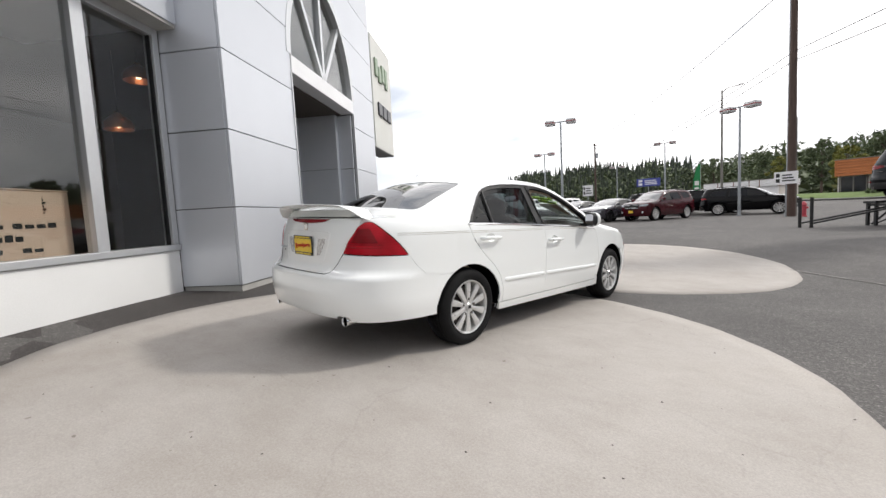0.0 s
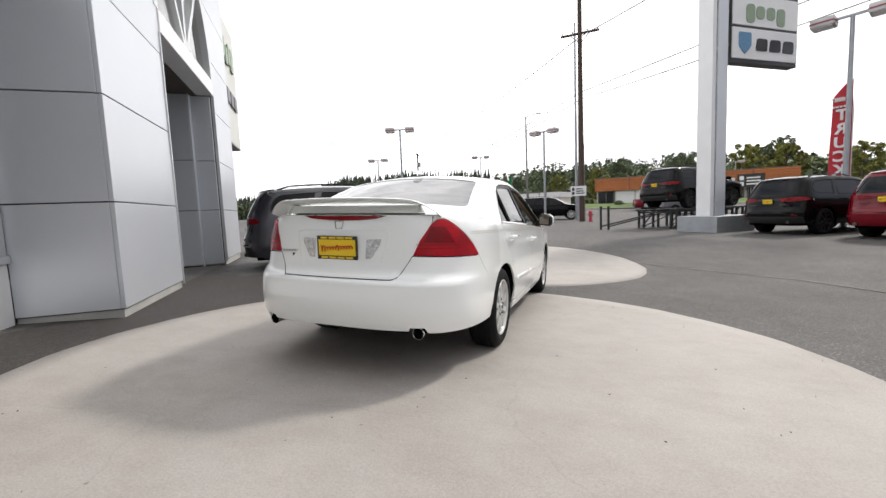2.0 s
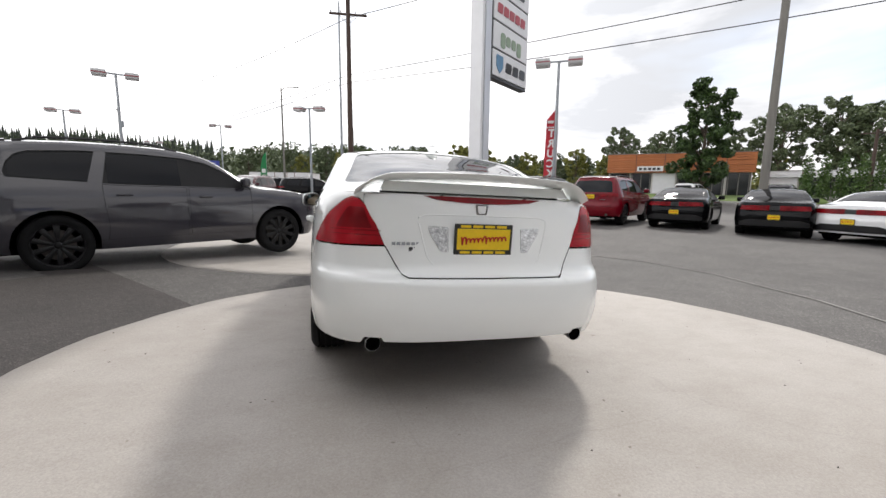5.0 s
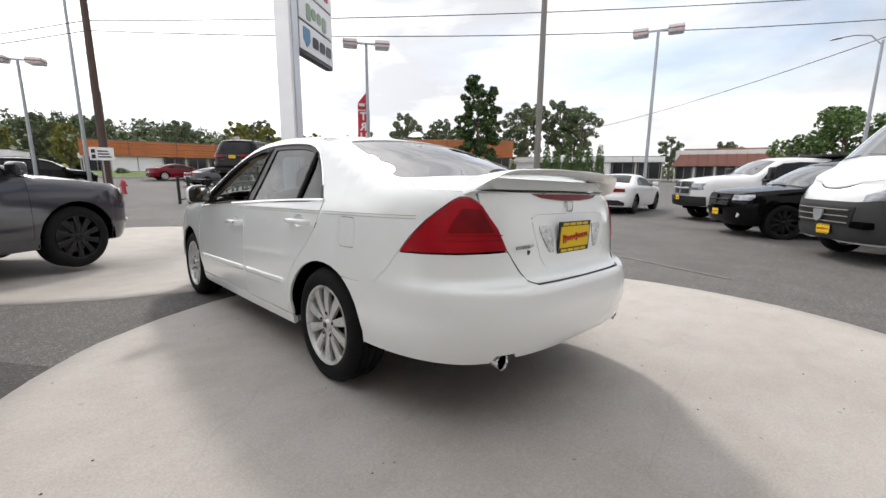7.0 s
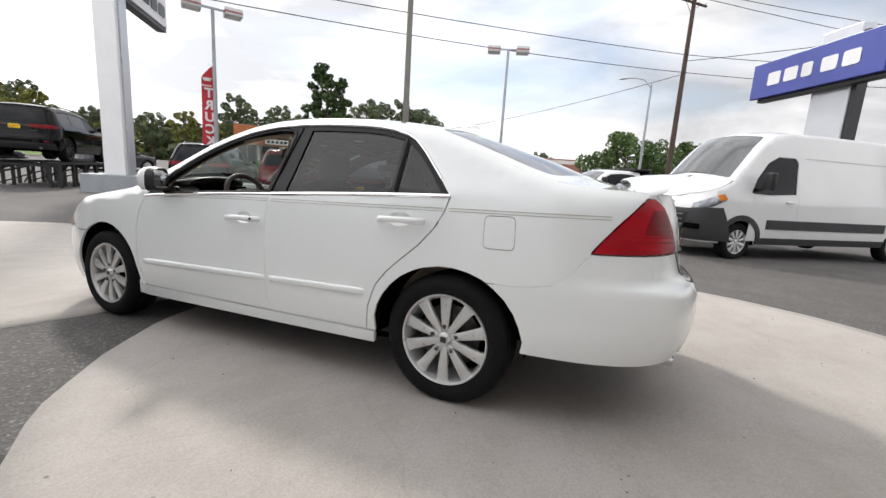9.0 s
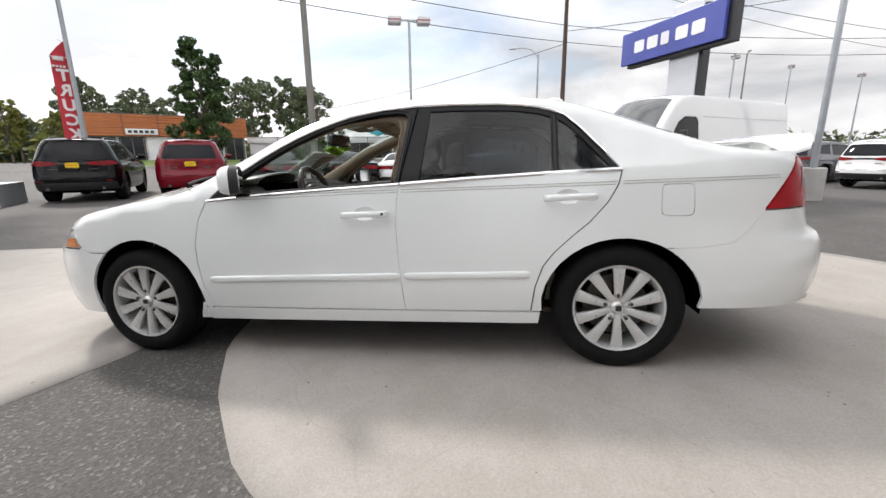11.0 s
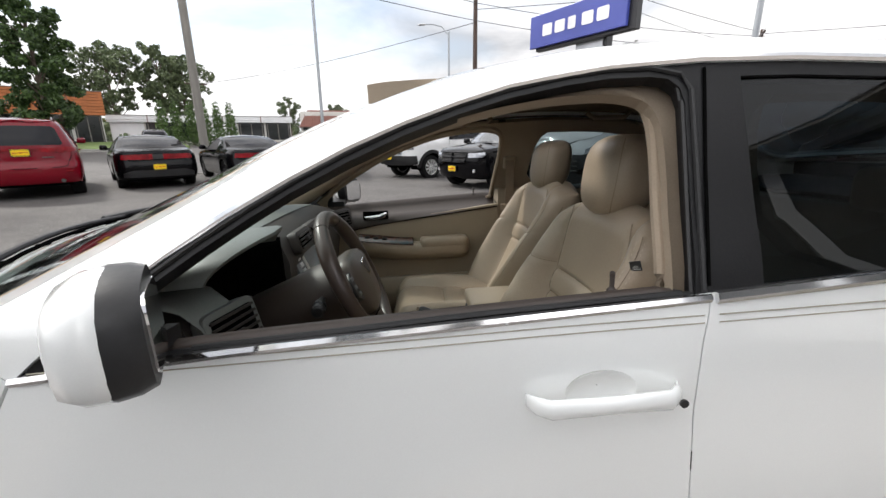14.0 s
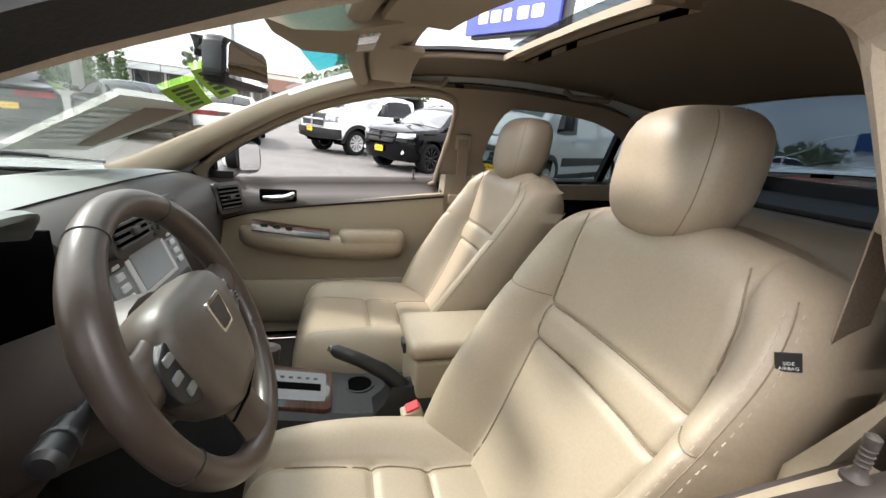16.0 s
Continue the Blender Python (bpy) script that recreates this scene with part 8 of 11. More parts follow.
KINDS = {
    "suv": dict(
        top=[(2.44, 0.90), (2.25, 1.01), (1.9, 1.07), (1.5, 1.105), (1.18, 1.13), (1.02, 1.19), (0.62, 1.46), (0.40, 1.585), (0.15, 1.66), (-0.3, 1.71), (-1.0, 1.725), (-1.7, 1.70), (-2.2, 1.655), (-2.4, 1.62)],
        width=[(-1.7, 0.955), (0, 0.965), (1.6, 0.95)], prof=[(0.2, 0.10), (0.35, 0.05), (0.5, 0.012), (0.75, 0.0), (1.0, 0.012), (1.10, 0.035), (1.2, 0.07), (1.6, 0.225), (1.75, 0.29)],
        front=[(0.2, 2.28), (0.4, 2.43), (0.7, 2.46), (0.95, 2.42), (1.05, 2.3)], rear=[(0.3, -2.52), (0.45, -2.60), (0.72, -2.61), (0.80, -2.56), (1.0, -2.53), (1.15, -2.51), (1.4, -2.40), (1.62, -2.27), (1.75, -2.2)],
        y0f=1.72, y0r=-1.75, nf=3.0, nr=3.6, crown=[(2.44, 0), (2.2, 0.03), (1.5, 0.06), (1.0, 0.06), (0.2, 0.05), (-1.5, 0.05), (-2.4, 0.03)], bow=[(1.7, 0), (1.1, 0.22), (0.3, 0.06), (-0.3, 0)],
        wheels=(1.52, -1.52, 0.39, 0.26, 0.275), arch=(0.455, 0.455), sill=0.30,
        belt=[(1.05, 1.135), (0.3, 1.155), (-0.8, 1.18), (-2.0, 1.255)], dlo=[(1.05, 1.135), (0.85, 1.24), (0.58, 1.42), (0.35, 1.525), (0.05, 1.585), (-0.5, 1.615), (-1.2, 1.618), (-1.7, 1.585), (-1.90, 1.53), (-2.0, 1.44), (-2.03, 1.33), (-2.0, 1.255)],
        splits=(0.02, -0.98), doors=((1.02, 0.06), (0.03, -1.00)), screen=(1.10, 0.40, 0.90), tailgate=True),
    "coupe": dict(
        top=[(2.42, 0.72), (2.25, 0.80), (1.8, 0.88), (1.3, 0.935), (0.98, 0.97), (0.8, 1.05), (0.4, 1.235), (0.1, 1.335), (-0.3, 1.385), (-0.7, 1.375), (-1.1, 1.30), (-1.5, 1.15), (-1.75, 1.06), (-2.0, 1.03), (-2.45, 1.01)],
        width=[(-1.6, 0.955), (-1.2, 0.965), (0, 0.945), (1.5, 0.95)], prof=[(0.15, 0.09), (0.3, 0.03), (0.55, 0.0), (0.75, 0.005), (0.9, 0.02), (0.97, 0.05), (1.2, 0.17), (1.38, 0.27)],
        front=[(0.15, 2.3), (0.4, 2.45), (0.7, 2.44), (0.85, 2.35)], rear=[(0.2, -2.42), (0.35, -2.5), (0.62, -2.52), (0.70, -2.49), (0.95, -2.46), (1.05, -2.44)],
        y0f=1.65, y0r=-1.7, nf=3.0, nr=4.2, crown=[(2.42, 0), (2.2, 0.02), (1.5, 0.05), (1.0, 0.06), (0.2, 0.05), (-0.8, 0.05), (-1.5, 0.06), (-1.9, 0.02), (-2.45, 0.012)], bow=[(1.5, 0), (1.0, 0.2), (0.2, 0.06), (-0.3, 0), (-1.0, -0.03), (-1.7, -0.15), (-2.0, 0)],
        wheels=(1.475, -1.475, 0.355, 0.25, 0.26), arch=(0.40, 0.39), sill=0.24,
        belt=[(0.86, 0.955), (0, 0.985), (-1.0, 1.02), (-1.25, 1.04)], dlo=[(0.86, 0.955), (0.66, 1.06), (0.36, 1.19), (0.1, 1.27), (-0.3, 1.315), (-0.7, 1.30), (-1.05, 1.22), (-1.25, 1.04)],
        splits=(-0.62,), doors=((0.92, -0.60),), screen=(0.98, 0.22, 0.90), rear_screen=(-0.92, -1.66), tailgate=False),
    "van": dict(
        top=[(2.52, 1.02), (2.35, 1.20), (2.05, 1.36), (1.86, 1.46), (1.72, 1.60), (1.40, 1.95), (1.12, 2.22), (0.85, 2.38), (0.4, 2.44), (-1.0, 2.45), (-4.2, 2.45)],
        width=[(-3.9, 0.99), (0, 1.01), (1.4, 0.99), (1.7, 0.97)], prof=[(0.2, 0.08), (0.35, 0.03), (0.6, 0.0), (1.1, 0.0), (1.3, 0.02), (1.6, 0.06), (2.2, 0.14), (2.45, 0.19)],
        front=[(0.25, 2.38), (0.45, 2.5), (0.8, 2.54), (1.0, 2.5), (1.2, 2.36)], rear=[(0.3, -4.22), (0.6, -4.26), (2.45, -4.22)],
        y0f=1.75, y0r=-3.9, nf=2.9, nr=6.0, crown=[(2.5, 0), (2.2, 0.06), (1.8, 0.10), (1.2, 0.09), (0.5, 0.07), (-4.2, 0.05)], bow=[(2.5, 0), (1.9, 0.12), (1.2, 0.12), (0.7, 0.03), (0.2, 0)],
        wheels=(1.55, -2.95, 0.355, 0.225, 0.225), arch=(0.42, 0.41), sill=0.32,
        belt=[(1.42, 1.28), (0.95, 1.26), (0.28, 1.30)], dlo=[(1.42, 1.28), (1.30, 1.55), (1.05, 1.86), (0.80, 1.98), (0.36, 1.98), (0.28, 1.88), (0.28, 1.30)],
        splits=(), doors=((1.36, 0.20),), screen=(1.84, 0.98, 0.88), tailgate=False),
    "pickup": dict(
        top=[(2.92, 1.18), (2.75, 1.27), (2.3, 1.33), (1.7, 1.37), (1.38, 1.40), (1.22, 1.46), (0.85, 1.74), (0.62, 1.87), (0.3, 1.94), (-0.2, 1.955), (-0.62, 1.93), (-0.75, 1.90)],
        width=[(-0.5, 0.99), (0.5, 1.0), (2.1, 1.0), (2.2, 0.99)], prof=[(0.4, 0.05), (0.6, 0.0), (1.1, 0.0), (1.3, 0.03), (1.40, 0.06), (1.9, 0.20), (2.0, 0.24)],
        front=[(0.45, 2.85), (0.6, 2.93), (1.0, 2.95), (1.2, 2.92), (1.3, 2.85)], rear=[(0.4, -0.78), (1.95, -0.74)],
        y0f=2.25, y0r=-0.62, nf=3.4, nr=7.0, crown=[(2.9, 0), (2.6, 0.03), (1.6, 0.07), (1.2, 0.06), (0.4, 0.05), (-0.7, 0.03)], bow=[(2.2, 0), (1.3, 0.16), (0.6, 0.05), (0, 0)],
        wheels=(1.97, -1.9, 0.405, 0.26, 0.255), arch=(0.50, 0.48), sill=0.50,
        belt=[(1.20, 1.30), (0.5, 1.31), (-0.55, 1.33)], dlo=[(1.20, 1.30), (1.02, 1.50), (0.78, 1.70), (0.58, 1.80), (0.1, 1.845), (-0.42, 1.83), (-0.55, 1.72), (-0.55, 1.33)],
        splits=(), doors=((1.18, -0.60),), screen=(1.30, 0.66, 0.88), tailgate=False),
}


def vehicle(kind, name, label, paint, m, plate="rear", rims=M_DARKALLOY, detail=True, lower=None, scale=None, group="", lamps=True, style="ten", cover=None):
    k = KINDS[kind]
    sh = Shell(k["top"], k["width"], k["prof"], k["front"], k["rear"], k["y0f"], k["y0r"], k["nf"], k["nr"], k["crown"], k["bow"], 0.03, 0.07)
    if scale:
        m = m @ Matrix.Diagonal((*scale, 1))
    car = thing(name, label, "car" if kind in ("suv", "coupe") else ("van" if kind == "van" else "truck"), m, group)
    fn, T = sh.side, sh.top
    yf, yr, R, W, rim = k["wheels"]
    ry, rz = k["arch"]
    zb = k["sill"]
    lowm = lower or paint
    P = lambda y, z: (sh.s_y(y, z), z)
    af = [P(*p) for p in arch_line(yf, R, ry, rz, zb)]
    ar = [P(*p) for p in arch_line(yr, R, ry, rz, zb)]
    belt, dlo = k["belt"], k["dlo"]
    yfront, yrear = sh.sf(), sh.sr()
    for mir in (False, True):
        sg = -1 if mir else 1
        top = sh.top_line(sh.sf() - 0.001, sh.sr() + 0.001, 0.07)
        zs = lambda s: 0.48 if kind in ("suv", "van") else zb
        body = [(yfront, zb + 0.05)] + [(s, zb) for s in np.linspace(sh.sf() - 0.3, af[0][0], 5)] + af + [(s, zb) for s in np.linspace(af[-1][0], ar[0][0], 8)][1:-1] + ar + [(s, zb + 0.05) for s in np.linspace(ar[-1][0], yrear, 6)][1:] + top[::-1]
        if mir is False:
            half = top[0:1] + [(yfront, zb + 0.05)]
        hole = rounded(dlo + belt[::-1][1:-1], 0.015, 2)
        doors = []
        for (a, b) in k["doors"]:
            up = [q for q in belt if b < q[0] < a]
            zf = lambda y: float(np.interp(-y, [-q[0] for q in belt], [q[1] for q in belt]))
            lo = zb + 0.06
            low_b = (b, lo)
            dpoly = [(a, lo), (a, zf(a) - 0.012)] + [(q[0], q[1] - 0.012) for q in up] + [(b, zf(b) - 0.012), low_b]
            if b < yr + ry + 0.08 and kind != "van" and kind != "pickup":
                dpoly = dpoly[:-2] + [(b, zf(b) - 0.012), (b, R + rz + 0.14), (yr + ry + 0.10, R + 0.22), (yr + ry + 0.07, lo)]
            doors.append(dpoly)
        skin("body", body, fn, paint, car, "", [hole] + doors, 0.10, 0, 0.02, mirror=mir)
        for dp in doors:
            d = skin("door", dp, fn, paint, car, "", (), 0.12, 0.005, 0.02, mirror=mir)
            if detail:
                yh = min(q[0] for q in dp) + 0.16
                zh = max(q[1] for q in dp) - 0.14
                x = fn(yh, zh)[0]
                part("door_handle", box_bm((sg * (x + 0.02) - 0.016, yh - 0.02, zh - 0.016), (sg * (x + 0.02) + 0.016, yh + 0.18, zh + 0.016), 0.012), paint, d, smooth=True)
        # glass, divided by pillars
        cuts = [dlo[0][0]] + list(k["splits"]) + [min(q[0] for q in dlo)]
        skin("window_frame", dlo + belt[::-1][1:-1], fn, M_PILLAR, car, "", (), 0.12, 0, 0.01, -0.016, mirror=mir)
        zt_ = lambda y: float(np.interp(-y, [-q[0] for q in dlo], [q[1] for q in dlo]))
        zb_ = lambda y: float(np.interp(-y, [-q[0] for q in belt], [q[1] for q in belt]))
        for a, b in zip(cuts, cuts[1:]):
            a2, b2 = a - 0.05, b + 0.05
            ys = np.linspace(a2, b2, 9)
            g = [(float(y), zt_(y) - 0.03) for y in ys] + [(float(y), zb_(y) + 0.015) for y in ys[::-1]]
            g = [q for q in g if True]
            if all(t[1] > b_[1] for t, b_ in zip(g[:9], g[9:][::-1])):
                skin("side_glass", g, fn, M_DARKGL, car, "", (), 0.14, 0, 0.0, -0.010, mirror=mir)
        if kind == "suv":
            skin("rear_pillar", [(-1.00, 1.175), (-0.90, 1.62), (-1.03, 1.622), (-1.16, 1.185)], fn, paint, car, "", (), 0.10, 0, 0.01, -0.002, mirror=mir)
        if kind in ("suv", "van", "pickup"):
            ch = [(s, zb) for s in np.linspace(af[-1][0], ar[0][0], 6)] + [(s, zb + 0.13) for s in np.linspace(ar[0][0], af[-1][0], 6)]
            skin("sill", ch, fn, lowm, car, "", (), 0.14, 0, 0.03, 0.008, mirror=mir)
        # wheels and wells
        for yc in (yf, yr):
            rows = []
            for d in (-0.015, -0.06, None):
                row = []
                for a in np.linspace(-0.1, math.pi + 0.1, 16):
                    y_, z_ = yc + ry * math.cos(a), R + rz * math.sin(a)
                    xo = fn(sh.s_y(y_, max(z_, zb)), max(z_, zb))[0]
                    row.append((sg * (xo + d if d is not None else 0.5), y_, z_))
                rows.append(row)
            part("wheel_well", loft_bm(rows, close_u=False), M_VOID, car)
            wheel(car, sg * (k["width"][0][1] - W / 2 - 0.035), yc, R, R, W, rim, rims, 10 if detail else 7, sg, style)
        # lamps
        if lamps and kind == "suv":
            tl = [P(-2.14, 1.04), P(-2.20, 1.115), P(-2.36, 1.13), (sh.s_x(0.62, 1.12), 1.125), (sh.s_x(0.30, 1.10), 1.10), (sh.s_x(0.30, 1.03), 1.035), (sh.s_x(0.62, 0.99), 0.995)]
            skin("tail_lamp", tl, fn, M_TAILDK, car, "", (), 0.08, 0, 0.01, 0.012, mirror=mir)
            hl = [P(2.14, 0.93), (sh.s_x(0.86, 0.97, True), 0.985), (sh.s_x(0.50, 0.93, True), 0.955), (sh.s_x(0.50, 0.86, True), 0.85), (sh.s_x(0.84, 0.88, True), 0.86)]
            skin("headlamp", hl, fn, M_HEADLAMP, car, "", (), 0.08, 0, 0.01, 0.010, mirror=mir)
            part("fog_lamp", moved(lathe_bm([(0, 0.05), (0.02, 0.05), (0.025, 0.001)], 16), Matrix.Translation((sg * 0.66, 2.34, 0.52)) @ Matrix.Rotation(radians(90), 4, "Z")), M_CLEARLENS, car, smooth=True)
        if lamps and kind == "coupe":
            tl = [P(-2.36, 0.80), P(-2.36, 0.92), (sh.s_x(0.12, 0.93), 0.93), (sh.s_x(0.12, 0.79), 0.79)]
            skin("tail_lamp", tl, fn, M_TAILDK, car, "dark red lamp band", (), 0.08, 0, 0.01, 0.010, mirror=mir)
            hl = [P(2.2, 0.66), (sh.s_x(0.82, 0.7, True), 0.72), (sh.s_x(0.45, 0.68, True), 0.70), (sh.s_x(0.45, 0.6, True), 0.58), (sh.s_x(0.82, 0.6, True), 0.58)]
            skin("headlamp", hl, fn, M_HEADLAMP, car, "", (), 0.08, 0, 0.01, 0.010, mirror=mir)
        if lamps and kind == "van":
            hl = [P(1.98, 1.12), P(2.06, 1.22), (sh.s_x(0.86, 1.18, True), 1.18), (sh.s_x(0.62, 1.04, True), 1.035), (sh.s_x(0.62, 0.98, True), 0.955), (sh.s_x(0.88, 1.0, True), 0.985)]
            h = skin("headlamp", hl, fn, M_HEADLAMP, car, "", (), 0.08, 0, 0.01, 0.010, mirror=mir)
            skin("indicator_lens", [P(1.96, 1.13), P(2.02, 1.225), P(2.13, 1.21), P(2.10, 1.10)], fn, M_AMBER, h, "amber lens", (), 0.08, 0, 0.0, 0.014, mirror=mir)
            skin("rear_lamp", [P(-4.10, 0.9), P(-4.10, 1.35), (sh.s_x(0.84, 1.3), 1.35), (sh.s_x(0.84, 0.9), 0.9)], fn, M_TAIL, car, "", (), 0.1, 0, 0.01, 0.01, mirror=mir)
            skin("side_moulding", [P(0.95, 0.62), P(0.95, 0.80), P(-2.45, 0.80), P(-2.45, 0.62)], fn, M_GREYPLAST, car, "", (), 0.12, 0, 0.01, 0.016, mirror=mir)
            skin("panel_crease", [P(0.1, 1.98), P(0.1, 2.0), P(-4.05, 2.0), P(-4.05, 1.98)], fn, M_LAMPHEAD, car, "", (), 0.12, 0, 0.01, 0.004, mirror=mir)
            flare = [P(yf + (ry + 0.10) * math.cos(a), R + (rz + 0.10) * math.sin(a)) for a in np.linspace(0, math.pi, 20)] + [P(yf + (ry + 0.005) * math.cos(a), R + (rz + 0.005) * math.sin(a)) for a in np.linspace(math.pi, 0, 20)]
            skin("arch_flare", flare, fn, M_GREYPLAST, car, "dark grey plastic arch", (), 0.10, 0, 0.02, 0.020, mirror=mir)
        if lamps and kind == "pickup":
            hl = [P(2.72, 1.10), (sh.s_x(0.93, 1.2, True), 1.20), (sh.s_x(0.56, 1.18, True), 1.18), (sh.s_x(0.58, 1.0, True), 0.99), (sh.s_x(0.92, 1.0, True), 1.0)]
            skin("headlamp", hl, fn, M_HEADLAMP, car, "", (), 0.08, 0, 0.01, 0.012, mirror=mir)
            flare = [P(yf + (ry + 0.10) * math.cos(a), R + (rz + 0.10) * math.sin(a)) for a in np.linspace(0, math.pi, 20)] + [P(yf + (ry - 0.01) * math.cos(a), R + (rz - 0.01) * math.sin(a)) for a in np.linspace(math.pi, 0, 20)]
            skin("arch_flare", flare, fn, M_BLACK, car, "black arch flare", (), 0.10, 0, 0.03, 0.035, mirror=mir)
        # wheel wells
        for yc in (yf, yr):
            xo = fn(sh.s_y(yc, R + rz), R + rz)[0] - 0.025
            arc = [(yc + (ry + 0.012) * math.cos(a), R + (rz + 0.012) * math.sin(a)) for a in np.linspace(-0.15, math.pi + 0.15, 16)]
            part("wheel_well", loft_bm([[(sg * x, y_, z_) for y_, z_ in arc] for x in (0.45, xo)], close_u=False), M_VOID, car)
            part("well_wall", prism_bm(arc, sg * 0.44, sg * 0.45), M_VOID, car)
        # mirror
        ym, zm = dlo[0][0] - 0.16, belt[0][1] + 0.09
        xm = fn(ym, zm)[0]
        if kind in ("van", "pickup"):
            mr = part("wing_mirror", box_bm((sg * (xm + 0.20) - 0.10, ym - 0.07, zm - 0.02), (sg * (xm + 0.20) + 0.10, ym + 0.07, zm + 0.30), 0.04, seg=3), M_BLACK, car, smooth=True)
        else:
            mr = part("wing_mirror", box_bm((sg * (xm + 0.15) - 0.10, ym - 0.06, zm - 0.06), (sg * (xm + 0.15) + 0.10, ym + 0.07, zm + 0.09), 0.045, seg=3), paint, car, smooth=True)
        part("mirror_arm", tube_bm([(sg * (xm - 0.03), ym, zm - 0.03), (sg * (xm + 0.12), ym, zm)], 0.028, 8), M_BLACK, mr, smooth=True)
    # top: bonnet, roof with holes, screens
    sc = k["screen"]
    aim = Vector((0, 0, 0.3))
    scr = rounded([(sc[0], -sc[2]), (sc[0], sc[2]), (sc[1], sc[2] - 0.03), (sc[1], -sc[2] + 0.03)], 0.05, 2)
    cowl = sc[0] + 0.05
    hood = [(cowl, -0.97), (cowl, 0.97)] + [(s, 0.975) for s in np.linspace(cowl + 0.1, sh.y0f + 0.9, 10)] + [(sh.sf() - 0.01, 0.92), (sh.sf() - 0.01, -0.92)] + [(s, -0.975) for s in np.linspace(sh.y0f + 0.9, cowl + 0.1, 10)]
    skin("bonnet", hood, T, paint, car, "", (), 0.12, 0.003, 0.02, aim=aim)
    holes = [scr]
    rs = k.get("rear_screen")
    if rs:
        rsp = rounded([(rs[0], -0.86), (rs[0], 0.86), (rs[1], 0.88), (rs[1], -0.88)], 0.05, 2)
        holes.append(rsp)
    rp = [(cowl - 0.01, -1), (cowl - 0.01, 1)] + [(s, 1) for s in np.linspace(cowl - 0.1, sh.sr() + 0.5, 40)] + [(s, 0.97) for s in np.linspace(sh.sr() + 0.35, sh.sr() + 0.005, 6)]
    rp += [(s, -x) for s, x in rp[::-1][:-2]]
    skin("roof", rp, T, paint, car, "", holes, 0.12, 0, 0.02, aim=aim)
    skin("windscreen", scr, T, M_SCREENGL, car, "", (), 0.14, -0.004, 0.0, -0.006, aim=aim)
    if rs:
        skin("rear_window", rsp, T, M_DARKGL, car, "", (), 0.14, -0.004, 0.0, -0.006, aim=aim)
    full = around(fn, sh.sr())
    mid = sh.sr()
    wrap = lambda pts: both_sides([(sh.s_x(x, z), z) if x > 0 else (mid, z) for x, z in pts], mid)
    if k["tailgate"]:
        skin("rear_window", wrap([(0, 1.58), (0.55, 1.57), (0.62, 1.52), (0.70, 1.20), (0.66, 1.17), (0, 1.17)]), full, M_DARKGL, car, "", (), 0.12, 0, 0.01, 0.006)
        skin("lamp_bar", wrap([(0, 1.10), (0.30, 1.10), (0.30, 1.04), (0, 1.04)]), full, M_TAILDK if paint is M_BODYRED else M_BLACK, car, "", (), 0.12, 0, 0.01, 0.012)
        skin("lower_bumper", wrap([(0, 0.56), (0.6, 0.56), (0.86, 0.56), (0.86, 0.36), (0, 0.36)]), full, lowm if lower else paint if paint is M_BODYRED else M_BLACK, car, "", (), 0.12, 0, 0.01, 0.010)
        skin("roof_spoiler", [(-2.02, -0.92), (-2.02, 0.92), (sh.sr() + 0.30, 0.98), (sh.sr() + 0.30, -0.98)], T, paint, car, "", (), 0.12, 0, 0.03, 0.022, aim=aim)
        for sg in (-1, 1):
            gate = [(0.80, 1.14), (0.815, 1.02), (0.79, 0.90), (0.74, 0.80), (0.70, 0.72), (0.55, 0.695), (0.0, 0.69)]
            Q = [fn(sh.s_x(max(0.002, x), z), z) for x, z in gate]
            part("tailgate_gap", tube_bm([(sg * x, y - 0.001, z) for x, y, z in Q], 0.006, 5), M_VOID, car)
            x, y, z = fn(sh.s_x(0.70, 0.60), 0.60)
            part("rear_reflector", box_bm((sg * x - 0.09, y - 0.02, 0.585), (sg * x + 0.09, y + 0.01, 0.615), 0.006), M_TAILDK, car)
            x, y, z = fn(sh.s_x(0.58, 0.42), 0.42)
            part("exhaust_tip", tube_bm([(sg * 0.58, y + 0.15, 0.40), (sg * 0.58, y - 0.03, 0.40)], 0.042, 14), M_BRAKE, car, smooth=True, angle=40)
            x, y, z = fn(sh.s_x(0.34, 0.88), 0.88)
            part("rear_badge", box_bm((sg * 0.42 - 0.10, y - 0.012, 0.905), (sg * 0.42 + 0.10, y + 0.004, 0.925), 0.004), M_BRAKE, car)
            Q = [Vector(T(s, sg * 0.90)) + Vector((0, 0, 0.05 if 0 < i < 6 else 0.0)) for i, s in enumerate(np.linspace(0.0, -1.9, 7))]
            part("roof_rail", tube_bm(Q, 0.018, 6), M_BLACK, car, smooth=True)
    if kind == "coupe":
        skin("lower_bumper", wrap([(0, 0.52), (0.6, 0.52), (0.80, 0.45), (0.80, 0.34), (0, 0.34)]), full, M_BLACK, car, "", (), 0.12, 0, 0.01, 0.008)
        skin("lamp_centre", wrap([(0, 0.92), (0.12, 0.92), (0.12, 0.80), (0, 0.80)]), full, M_BLACK, car, "", (), 0.12, 0, 0.01, 0.010)
    ffull = around(fn, sh.sf())
    fm = sh.sf()
    fwrap = lambda pts: both_sides([(sh.s_x(x, z, True), z) if x > 0 else (fm, z) for x, z in pts], fm)
    gz = {"suv": (0.98, 0.74, 0.46), "coupe": (0.70, 0.56, 0.44), "van": (0.86, 0.58, 0.58), "pickup": (1.24, 0.84, 0.58)}[kind]
